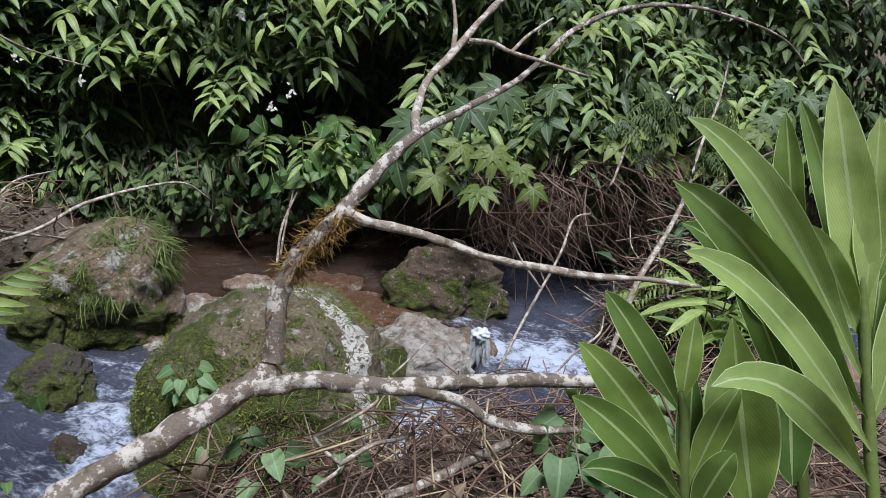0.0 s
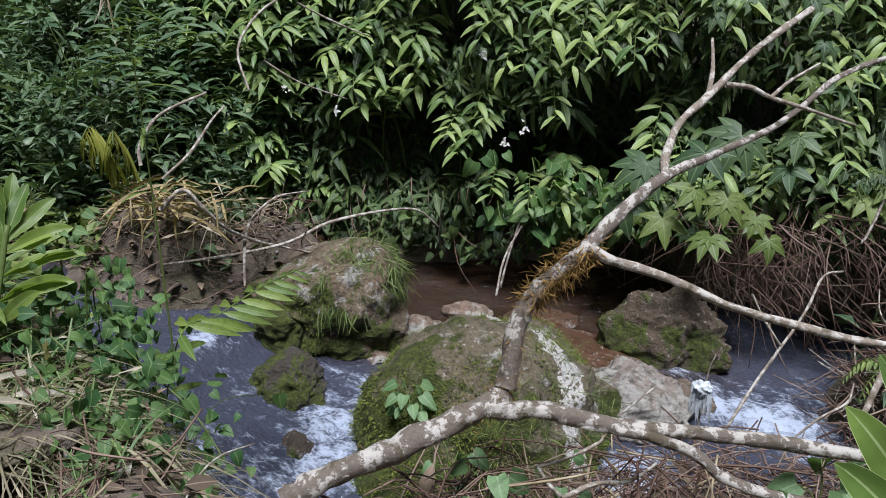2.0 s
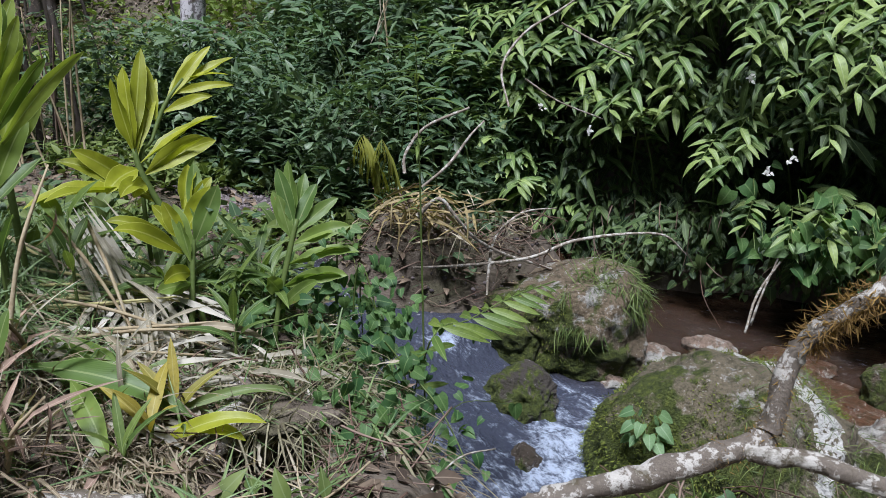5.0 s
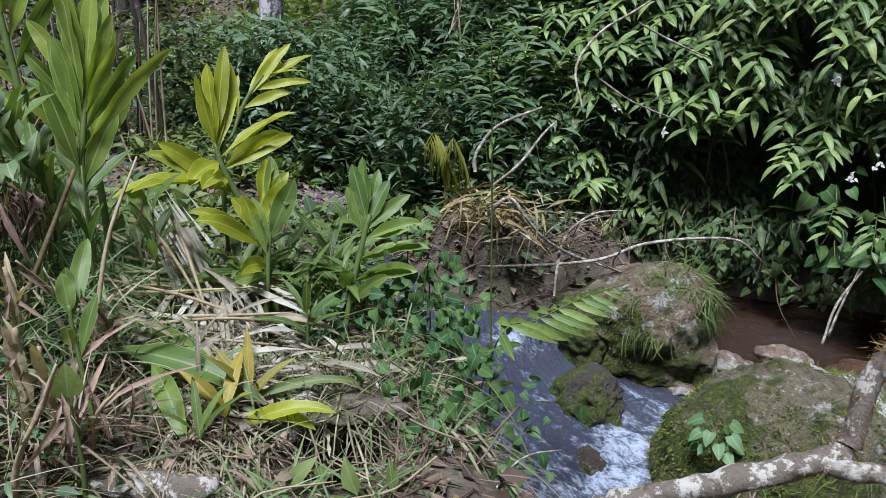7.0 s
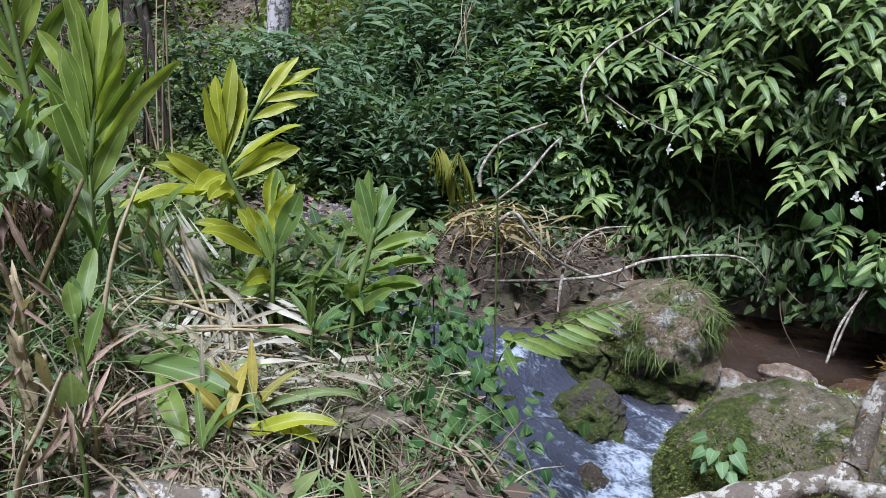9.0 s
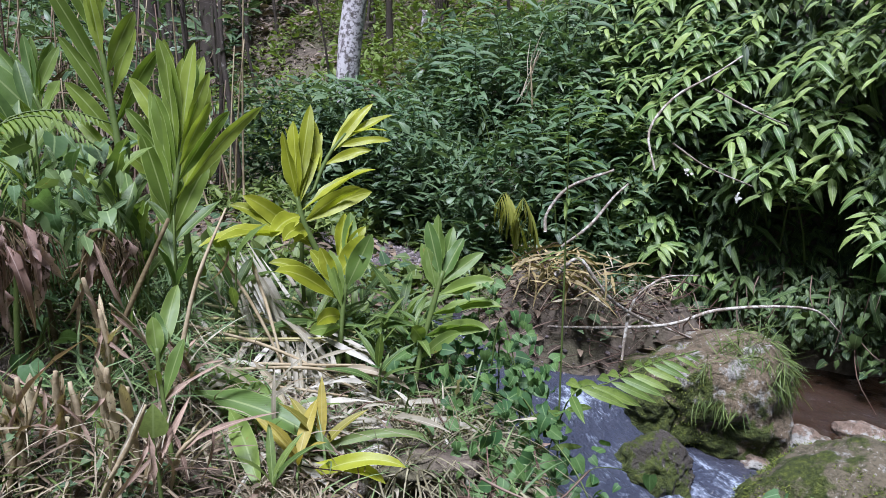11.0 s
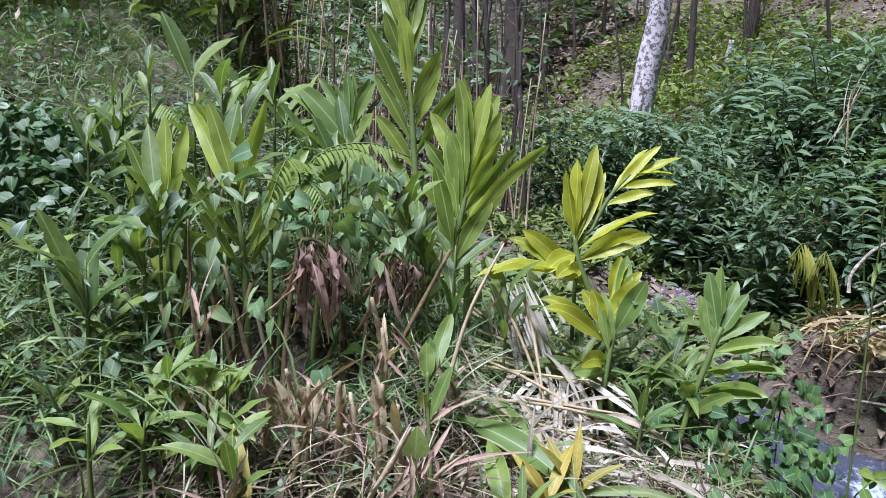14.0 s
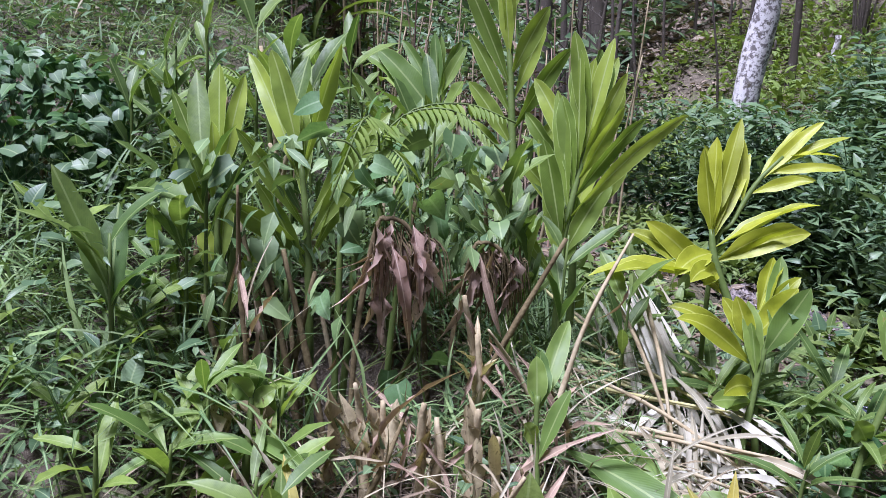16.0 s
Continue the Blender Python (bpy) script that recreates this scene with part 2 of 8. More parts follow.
M_HEART = leaf_material("vine_leaf", (0.03, 0.085, 0.025), (0.075, 0.15, 0.035), (0.14, 0.22, 0.08), thin=0.22, veins=6, worn=0.04)
M_BROAD = leaf_material("broad_leaf", (0.045, 0.09, 0.035), (0.12, 0.17, 0.06), (0.2, 0.25, 0.12), island=False, thin=0.22, veins=7, worn=0.06)
M_GRASS = leaf_material("grass_blade", (0.07, 0.115, 0.025), (0.21, 0.25, 0.065), (0.22, 0.26, 0.1), thin=0.22, veins=2, worn=0.06)
M_WEED = leaf_material("hillside_weed", (0.07, 0.13, 0.045), (0.24, 0.31, 0.115), (0.28, 0.35, 0.15), thin=0.22, veins=5, worn=0.05)
M_HEARTWEED = leaf_material("creeper_leaf", (0.05, 0.11, 0.045), (0.16, 0.24, 0.1), (0.24, 0.31, 0.16), thin=0.22, veins=6, worn=0.05, rough=0.6)
M_FERN = leaf_material("fern_pinna", (0.13, 0.19, 0.03), (0.24, 0.3, 0.06), (0.24, 0.3, 0.09), thin=0.27, veins=10, worn=0.04)
M_DRY = leaf_material("dry_leaf", (0.2, 0.15, 0.09), (0.48, 0.42, 0.3), (0.5, 0.45, 0.34), thin=0.2, veins=24, rough=0.7, blotch=(0.14, 0.09, 0.05), worn=0.2, cool=1.0)
M_DRAPE = leaf_material("draped_dry_grass", (0.11, 0.095, 0.05), (0.36, 0.33, 0.21), (0.4, 0.36, 0.24), thin=0.2, veins=4, rough=0.7, worn=0.2, cool=1.0)
M_SLOPELITTER = leaf_material("slope_litter", (0.12, 0.085, 0.065), (0.42, 0.33, 0.26), (0.42, 0.34, 0.28), thin=0.1, veins=5, rough=0.85, worn=0.2, cool=1.0)
M_LITTER = leaf_material("dead_litter", (0.045, 0.03, 0.02), (0.25, 0.185, 0.125), (0.27, 0.21, 0.15), thin=0.1, veins=5, rough=0.85, worn=0.2, cool=1.0)
M_STEM = stuff_material("green_stem", [(0.07, 0.11, 0.025), (0.13, 0.17, 0.05)], 12, 0.5, 0.2)
M_DRYSTEM = stuff_material("dry_stalk", [(0.16, 0.11, 0.06), (0.36, 0.29, 0.18), (0.46, 0.4, 0.28)], 10, 0.75, 0.4)
M_BROWNSTEM = stuff_material("rotten_stalk", [(0.05, 0.036, 0.018), (0.13, 0.098, 0.05), (0.24, 0.195, 0.1)], 14, 0.8, 0.5)
M_ROOT = stuff_material("brown_root", [(0.05, 0.03, 0.022), (0.15, 0.095, 0.07), (0.26, 0.19, 0.15)], 9, 0.85, 0.4, island=True)
M_LOG = bark_material("lichened_bark", (0.14, 0.115, 0.09), (0.52, 0.49, 0.44), 0.5, 17)
M_TWIG = bark_material("pale_twig_bark", (0.24, 0.2, 0.155), (0.56, 0.53, 0.47), 0.5, 20)
M_BIRCH = bark_material("pale_tree_bark", (0.17, 0.145, 0.15), (0.78, 0.73, 0.76), 0.62, 16)
M_DARKBARK = bark_material("dark_tree_bark", (0.07, 0.055, 0.045), (0.26, 0.24, 0.22), 0.2, 9)
M_BOULDER = rock_material("mossy_boulder", (0.17, 0.14, 0.09), 1.02, 0.2, vein=((0.693, 0.652, -0.307), 0.121, 0.08, -0.1))
M_BANKROCK = rock_material("bank_boulder", (0.2, 0.15, 0.095), 0.6, 0.38)
M_PALEROCK = rock_material("pale_rock", (0.3, 0.25, 0.21), 0.2, 0.7)
M_BROWNROCK = rock_material("brown_rock", (0.2, 0.15, 0.11), 0.15, 0.2)
M_FALLROCK = rock_material("wet_fall_rock", (0.07, 0.058, 0.05), 0.8, 0.05)
M_PEBBLE = rock_material("pinkish_brown_stone", (0.27, 0.19, 0.14), 0.0, 0.45)
M_LEDGE = rock_material("mottled_ledge_rock", (0.105, 0.075, 0.05), 0.62, 0.12)
M_ORANGEROCK = rock_material("orange_wet_rock", (0.12, 0.06, 0.032), 0.0, 0.05)
M_ORANGEROCK.node_tree.nodes["Principled BSDF"].inputs["Roughness"].default_value = 0.3
M_DARKROCK = rock_material("dark_wet_rock", (0.075, 0.056, 0.04), 0.35, 0.1)
M_MOSSROCK = rock_material("moss_covered_rock", (0.12, 0.1, 0.07), 0.95, 0.1)
M_MOSS = leaf_material("moss_tuft", (0.065, 0.09, 0.009), (0.24, 0.26, 0.035), (0.15, 0.17, 0.03), thin=0.2, veins=2, rough=0.8)
M_DRYMOSS = leaf_material("dry_moss", (0.13, 0.07, 0.015), (0.32, 0.2, 0.05), (0.3, 0.2, 0.06), thin=0.2, veins=2, rough=0.8, cool=1.0)
M_EARTH = ground_material()
M_WATER = water_material()
M_GRAVEL = stuff_material("grey_gravel", [(0.06, 0.052, 0.05), (0.13, 0.108, 0.108), (0.26, 0.22, 0.22)], 20, 0.8, 0.4, island=True)
M_FLOWER = stuff_material("white_petal", [(0.7, 0.7, 0.62), (0.82, 0.82, 0.76)], 30, 0.5, 0.1)
M_RAG = stuff_material("pale_blue_rag", [(0.42, 0.47, 0.49), (0.66, 0.7, 0.72)], 25, 0.8, 0.4)


# ---- shapes ----
def vnoise(x, y, seed=0):
    """Smooth value noise in -1..1 on arrays."""
    x, y = np.asarray(x, float), np.asarray(y, float)
    xi, yi = np.floor(x).astype(int), np.floor(y).astype(int)
    fx, fy = x - xi, y - yi
    fx, fy = fx * fx * (3 - 2 * fx), fy * fy * (3 - 2 * fy)

    def h(a, b):
        k = (a * 374761393 + b * 668265263 + seed * 69069 + 12345) & 0x7FFFFFFF
        k = ((k ^ (k >> 13)) * 1274126177) & 0x7FFFFFFF
        return (k & 0xFFFF) / 32767.5 - 1

    return (h(xi, yi) * (1 - fx) + h(xi + 1, yi) * fx) * (1 - fy) + (h(xi, yi + 1) * (1 - fx) + h(xi + 1, yi + 1) * fx) * fy


def step(a, b, v):
    s = np.clip((np.asarray(v, float) - a) / (b - a), 0, 1)
    return s * s * (3 - 2 * s)


def mesh_of(name, verts, quads, uv=None, smooth=True):
    me = bpy.data.meshes.new(name)
    verts, quads = np.asarray(verts, np.float32), np.asarray(quads, np.int32)
    me.vertices.add(len(verts))
    me.vertices.foreach_set("co", verts.ravel())
    me.loops.add(quads.size)
    me.loops.foreach_set("vertex_index", quads.ravel())
    me.polygons.add(len(quads))
    me.polygons.foreach_set("loop_start", np.arange(0, quads.size, quads.shape[1], dtype=np.int32))
    if uv is not None:
        me.uv_layers.new(name="UVMap").data.foreach_set("uv", np.asarray(uv, np.float32)[quads.ravel()].ravel())
    me.update(calc_edges=True)
    me.validate()
    if smooth:
        me.polygons.foreach_set("use_smooth", np.ones(len(me.polygons), dtype=bool))
    return me


def part(name, me, material, parent=None, label=""):
    ob = new(name, me)
    if material and not me.materials:
        me.materials.append(material)
    if parent:
        ob.parent = parent
    if label:
        ob["label"] = label
    return ob


def root(name, at, label, category, group="", kind=""):
    ob = new(name)
    ob.empty_display_size = 0.1
    ob.location = at
    return tagged(ob, label, category, group, kind)


PROFILES = {
    "lance": lambda s: np.sin(np.pi * np.clip(s, 0, 1) ** 0.85) ** 0.75,
    "ovate": lambda s: np.sin(np.pi * np.clip(s, 0, 1) ** 0.62) ** 0.85,
    "heart": lambda s: np.where(s < 0.12, 0.75 + 2.0 * s, np.cos(np.pi / 2 * np.clip((s - 0.12) / 0.88, 0, 1)) ** 0.8),
    "strap": lambda s: np.sin(np.pi * np.clip(s, 0, 1) ** 1.08) ** 0.6 * np.minimum(1, 0.35 + 1.9 * s),
    "grass": lambda s: (1 - s) ** 0.6 * np.minimum(1, 0.35 + 6 * s),
}


def blade(kind, n=6, droop=0.25, fold=0.25, wavy=0.0, ratio=0.2):
    """A leaf 1 long from the origin along +y, ratio wide, folded on its rib: vertices, quads, uv."""
    s = np.linspace(0, 1, n + 1)
    w = np.maximum(PROFILES[kind](s), 0.02) * ratio / 2
    verts, uv = [], []
    for k in range(n + 1):
        bend = -droop * s[k] ** 2
        for side in (-1, 0, 1):
            x = side * w[k]
            back = -0.1 * ratio if (kind == "heart" and k == 0 and side) else 0.0
            verts.append((x, s[k] * (1 - 0.25 * droop * s[k]) + back, bend + fold * abs(x) + wavy * w[k] * side * math.sin(k * 2.3)))
            uv.append((0.5 + 0.5 * side * (w[k] / (ratio / 2)), s[k]))
    quads = []
    for k in range(n):
        a = 3 * k
        quads += [(a, a + 1, a + 4, a + 3), (a + 1, a + 2, a + 5, a + 4)]
    return np.array(verts), np.array(quads), np.array(uv)


def frames(d, up):
    """Rotation matrices (columns x, y, z) whose y is along d and whose z is near up."""
    d = d / np.linalg.norm(d, axis=-1, keepdims=True)
    x = np.cross(d, up)
    x /= np.linalg.norm(x, axis=-1, keepdims=True) + 1e-9
    return np.stack([x, d, np.cross(x, d)], -1)


def scattered(name, kinds, places, ways, ups, sizes, rng):
    """One mesh with a leaf at every place: ways give its direction, ups its upper side."""
    pick = rng.integers(0, len(kinds), len(places))
    vs, qs, us, base = [], [], [], 0
    for k, (v, q, u) in enumerate(kinds):
        sel = pick == k
        if not sel.any():
            continue
        r = frames(ways[sel], ups[sel])
        w = np.einsum("nij,kj->nki", r, v) * sizes[sel][:, None, None] + places[sel][:, None]
        cnt = sel.sum()
        vs.append(w.reshape(-1, 3))
        qs.append((q[None] + (np.arange(cnt) * len(v))[:, None, None]).reshape(-1, 4) + base)
        us.append(np.tile(u, (cnt, 1)))
        base += cnt * len(v)
    return mesh_of(name, np.concatenate(vs), np.concatenate(qs), np.concatenate(us))


def smooth_line(points, per=4):
    """Catmull-Rom through rows of x, y, z, r."""
    p = np.asarray(points, float)
    p = np.vstack([2 * p[0] - p[1], p, 2 * p[-1] - p[-2]])
    out = []
    for i in range(1, len(p) - 2):
        for t in np.linspace(0, 1, per, endpoint=False):
            a, b, c, d = p[i - 1 : i + 3]
            out.append(0.5 * (2 * b + (c - a) * t + (2 * a - 5 * b + 4 * c - d) * t**2 + (3 * b - a - 3 * c + d) * t**3))
    out.append(p[-2])
    out = np.array(out)
    out[:, 3] = np.maximum(out[:, 3], 0.0008)
    return out


def tube_arrays(points, seg=8, knobs=0.0, seed=0, per=4):
    """A tapered, closed tube along rows of x, y, z, r."""
    p = smooth_line(points, per) if per > 1 else np.asarray(points, float)
    d = np.gradient(p[:, :3], axis=0)
    d /= np.linalg.norm(d, axis=1, keepdims=True) + 1e-9
    ref = np.array([0.31, 0.52, 0.79])
    x = np.cross(d, ref)
    x /= np.linalg.norm(x, axis=1, keepdims=True)
    y = np.cross(d, x)
    a = np.linspace(0, 2 * np.pi, seg, endpoint=False)
    r = p[:, 3][:, None] * (1 + knobs * vnoise(np.arange(len(p))[:, None] * 0.7 + seed * 9.1, a[None] * 1.3 + seed))
    ring = p[:, None, :3] + (np.cos(a)[None, :, None] * x[:, None] + np.sin(a)[None, :, None] * y[:, None]) * r[:, :, None]
    v = ring.reshape(-1, 3)
    n = len(p)
    i, j = np.meshgrid(np.arange(n - 1), np.arange(seg), indexing="ij")
    q = np.stack([i * seg + j, i * seg + (j + 1) % seg, (i + 1) * seg + (j + 1) % seg, (i + 1) * seg + j], -1).reshape(-1, 4)
    caps = []
    for o in (0, (n - 1) * seg):
        caps += [(o, o + k, o + k + 1, o + (k + 2) % seg) for k in range(1, seg - 1, 2)]
    return v, np.vstack([q, np.array(caps)])


def tube(name, points, seg=8, knobs=0.0, seed=0, per=4, origin=None):
    v, q = tube_arrays(points, seg, knobs, seed, per)
    if origin is not None:
        v = v - np.asarray(origin)
    return mesh_of(name, v, q)


def tubes(name, lines, seg=5, knobs=0.0, per=2):
    vs, qs, base = [], [], 0
    for k, pts in enumerate(lines):
        v, q = tube_arrays(pts, seg, knobs, k, per)
        vs.append(v)
        qs.append(q + base)
        base += len(v)
    return mesh_of(name, np.concatenate(vs), np.concatenate(qs))


# ---- the lie of the land ----
def course(x):
    """The stream's middle line, half width and bed height along x."""
    c = np.interp(x, [-14, -8, -6, -4.6, -3.4, -2.4, -1, 1, 3, 8], [8.6, 6.2, 5.2, 4.5, 4.3, 4.35, 4.75, 5.0, 5.3, 6.2])
    h = np.interp(x, [-8, -6, -4.6, -3.6, -2.6, -1.6, 0, 2, 6], [0.6, 0.9, 0.5, 0.4, 0.75, 1.35, 1.25, 1.2, 1.2])
    b = np.interp(x, [-14, -8, -6, -4.6, -3.6, -2.9, -2.2, 0, 3, 8], [1.0, 0.6, 0.42, 0.3, 0.05, -0.3, -0.62, -0.75, -0.95, -1.2])
    return c, h, b


def pit_at(x, y):
    """Distance from the cavity in the crumbling edge, 1 at its rim."""
    return np.hypot((x + 2.17) / 0.2, (y - 1.69) / 0.22)


def shade_at(x, y):
    """Distance from the hollow under the standing canes, 1 at its rim."""
    return np.hypot((x + 3.5) / 0.42, (y - 0.6) / 0.42)


def land(x, y):
    x, y = np.asarray(x, float), np.asarray(y, float)
    c, h, b = course(x)
    reach = np.interp(x, [-3.6, -2.7, -2.1, -1.2, -0.6, 0, 2], [0.4, 0.95, 1.55, 1.95, 1.6, 1.3, 1.2])
    near, far = c - reach - y, y - c - h
    # near bank: steep under the ginger, a long shelf of debris towards the camera
    width = np.interp(x, [-4, -2.2, -1.2, -0.6, 0, 3], [0.8, 0.9, 1.2, 0.95, 0.85, 1.0])
    top = 0.76 + 0.05 * vnoise(x * 0.8, y * 0.8, 3) - 0.3 * step(1.4, 2.6, y) * step(-1.2, -0.4, x)
    top = top + 0.42 * np.clip(-x - 2.3, 0, 30) * step(2.3, -0.1, y + 0.15 * (x + 3))
    rise_n = step(0, 1, near / width) * (top - b)
    # far bank: an undercut step, then the hillside under the hedge
    far = far - np.interp(x, [-6, -5, -4, -3.4, -2.6, -2, 0, 2], [0.0, 0.4, 1.0, 1.35, 1.4, 1.2, 1.0, 0.7])
    hill = np.interp(x, [-16, -9, -6, -4.5, -3.2, 2, 5], [0.95, 1.25, 1.15, 0.75, 0.7, 0.7, 0.6])
    wide = np.interp(x, [-12, -8, -6, -4, -3, 2], [2.5, 2.4, 1.8, 0.9, 0.5, 0.6])
    slope = np.interp(x, [-14, -7, -5, -3.4, 3], [0.23, 0.2, 0.45, 0.9, 0.8])
    rise_f = step(0, 1, far / wide) * hill + np.clip(far - 0.6 * wide, 0, 9) * slope
    z = b + np.where(near > 0, rise_n, 0) + np.where(far > 0, rise_f, 0)
    z = z + 0.72 * np.exp(-(((x + 3.65) / 0.55) ** 2 + ((y - 4.8) / 0.4) ** 2) ** 1.5)
    z = z + 0.8 * np.exp(-(((x + 2.95) / 0.5) ** 2 + ((y - 5.4) / 0.4) ** 2) ** 1.5)
    z = z + 1.15 * np.exp(-(((x - 2.3) / 0.9) ** 2 + ((y - 5.5) / 0.95) ** 2) ** 1.5)
    z = z - 0.8 * np.exp(-pit_at(x, y) ** 4) - 0.3 * np.exp(-shade_at(x, y) ** 4)
    dist = np.hypot(x, y)
    z = z + 0.3 * np.clip(dist - 17, 0, 40) * step(-0.3, 0.6, (y - x) / (dist + 0.1) - 0.2) + 0.12 * np.clip(dist - 25, 0, 200)
    z = z + 0.05 * vnoise(x * 1.7, y * 1.7, 5) + 0.025 * vnoise(x * 5, y * 5, 6) + 0.15 * vnoise(x * 0.3, y * 0.3, 8) * step(6, 12, dist)
    return z


def grid_mesh(name, xs, ys, fz):
    gx, gy = np.meshgrid(xs, ys, indexing="ij")
    v = np.stack([gx, gy, fz(gx, gy)], -1).reshape(-1, 3)
    ny = len(ys)
    i, j = np.meshgrid(np.arange(len(xs) - 1), np.arange(ny - 1), indexing="ij")
    q = np.stack([i * ny + j, (i + 1) * ny + j, (i + 1) * ny + j + 1, i * ny + j + 1], -1).reshape(-1, 4)
    return mesh_of(name, v, q)


def graded(lo, hi, fine, a, b, grow=1.25):
    """Even steps between a and b that widen towards lo and hi."""
    mid = list(np.arange(a, b, fine))
    left, s = [mid[0]], fine
    while left[0] > lo:
        s *= grow
        left.insert(0, left[0] - s)
    right, s = [mid[-1]], fine
    while right[-1] < hi:
        s *= grow
        right.append(right[-1] + s)
    return np.array(left[:-1] + mid + right[1:])


ground = part("ground", grid_mesh("ground", graded(-400, 400, 0.07, -9, 4.5), graded(-400, 400, 0.07, -1.6, 8.5), land), M_EARTH)
tagged(ground, "brown earth and leaf litter on the stream banks and hillside", "ground", kind="structure")


def water_level(x, y):
    """The stream drops over stones on the way to the right, and between the boulders towards the camera."""
    z = np.interp(x, [-14, -8, -6, -4.6, -3.5, -3.05, -2.75, -2.3, -1.6, 0.0, 0.5, 1.4, 3, 8], [0.9, 0.5, 0.34, 0.28, 0.14, 0.08, -0.12, -0.27, -0.33, -0.38, -0.5, -0.62, -0.72, -1.0])
    z = z - 0.16 * step(4.1, 3.4, y) * step(-2.6, -1.8, x)
    rip = 0.016 * vnoise(x * 4 + y * 3, y * 9 - x * 4, 11) + 0.01 * vnoise(x * 11, y * 17, 12)
    splash = 0.03 * vnoise(x * 14, y * 12, 13) + 0.02 * vnoise(x * 27, y * 25, 14)
    return z + rip * (0.4 + 1.6 * foam_at(x, y)) + splash * foam_at(x, y)


def foam_at(x, y):
    """Where the water breaks: below the drop on the left, in front of it, in the right-hand rapid and the gap between boulders."""
    f = np.zeros_like(np.asarray(x, float))
    for cx, cy, rx, ry, k in ((-3.05, 4.2, 0.16, 0.2, 0.85), (-1.9, 3.85, 0.4, 0.5, 0.85), (-2.15, 4.05, 0.3, 0.2, 0.75), (-2.62, 4.0, 0.2, 0.3, 0.3), (-2.5, 4.75, 0.15, 0.12, 0.6), (-2.05, 4.5, 0.5, 0.12, 0.5), (-2.2, 3.3, 0.7, 0.4, 0.5), (-1.75, 4.35, 0.35, 0.4, 0.4), (0.75, 5.1, 0.7, 0.38, 1.05), (1.35, 5.4, 0.7, 0.4, 0.7), (0.0, 5.5, 0.6, 0.25, 0.6), (-0.6, 5.25, 0.4, 0.2, 0.45), (-0.05, 3.95, 0.3, 0.4, 0.95), (0.2, 3.75, 0.3, 0.25, 0.7)):
        f = np.maximum(f, k * np.exp(-(((x - cx) / rx) ** 2 + ((y - cy) / ry) ** 2)))
    return f


water = part("water", grid_mesh("water", np.arange(-4.7, 6, 0.035), np.arange(2.4, 8.0, 0.035), water_level), M_WATER)
wx = np.empty(len(water.data.vertices) * 3, np.float32)
water.data.vertices.foreach_get("co", wx)
wx = wx.reshape(-1, 3)
water.data.attributes.new("foam", "FLOAT", "POINT").data.foreach_set("value", foam_at(wx[:, 0], wx[:, 1]).astype(np.float32))
mud = step(4.7, 5.4, wx[:, 1] - 0.1 * wx[:, 0]) * step(0.9, -0.2, wx[:, 0])
water.data.attributes.new("muddy", "FLOAT", "POINT").data.foreach_set("value", mud.astype(np.float32))
tagged(water, "clear shallow stream breaking white between the boulders", "stream", kind="structure")


# ---- boulders ----
def boulder(name, at, radii, material, label, seed, rough=0.22, turn=0.0, flat=0.0, sub=5, group="stream boulders", wedge=0.0, skirt=0.0):
    bm = bmesh.new()
    bmesh.ops.create_icosphere(bm, subdivisions=sub, radius=1.0)
    c, s = math.cos(radians(turn)), math.sin(radians(turn))
    for v in bm.verts:
        p = v.co.copy()
        big = noise.noise(p * 1.1 + Vector((seed * 7.3, seed, 0)))
        mid = noise.noise(p * 2.7 + Vector((seed, seed * 3.1, 5)))
        fine = noise.noise(p * 8.0 + Vector((3, seed, seed)))
        facet = abs(noise.noise(p * 1.8 + Vector((0, seed * 5.7, seed))))
        tiny = noise.noise(p * 21.0 + Vector((seed, 2, seed)))
        k = 1 + rough * (big + 0.5 * mid + 0.2 * fine - 0.7 * facet + 0.08 * tiny)
        x, y, z = p.x * k * radii[0], p.y * k * radii[1], p.z * k * radii[2]
        if flat and p.z > 0:
            z *= 1 - flat * p.z
        if wedge and p.z > -0.2:
            z *= 1 + wedge * max(-0.9, p.x - 0.15)
        if skirt and p.z < 0.25:
            # a foot that goes straight down instead of curving under
            spread = 1 + skirt * (1 / max(0.3, math.hypot(p.x, p.y)) - 1) * min(1.0, (0.25 - p.z) * 2)
            x, y = x * spread, y * spread
        v.co = Vector((x * c - y * s, x * s + y * c, z))
    me = bpy.data.meshes.new(name)
    bm.to_mesh(me)
    bm.free()
    me.polygons.foreach_set("use_smooth", np.ones(len(me.polygons), dtype=bool))
    ob = part(name, me, material)
    ob.location = at
    return tagged(ob, label, "boulder", group)


main_boulder = boulder("boulder", (-1.02, 4.2, -0.38), (0.86, 0.78, 0.74), M_BOULDER, "large moss-grown boulder standing in the stream", 1, 0.17, 20, sub=6)
boulder("boulder", (-0.18, 4.78, -0.4), (0.42, 0.4, 0.36), M_PALEROCK, "pale pinkish boulder with moss at its foot", 3, 0.32, -20, sub=6)
boulder("boulder", (-2.5, 5.1, 0.1), (0.6, 0.52, 0.5), M_BANKROCK, "grassy slanting boulder with a pale lichen streak on the bank", 6, 0.2, 0, 0.25, sub=6, wedge=0.55, skirt=0.9)
boulder("boulder", (-2.68, 4.62, 0.0), (0.2, 0.17, 0.17), M_MOSSROCK, "small rock wrapped in moss by the drop", 7, 0.25, skirt=0.7)
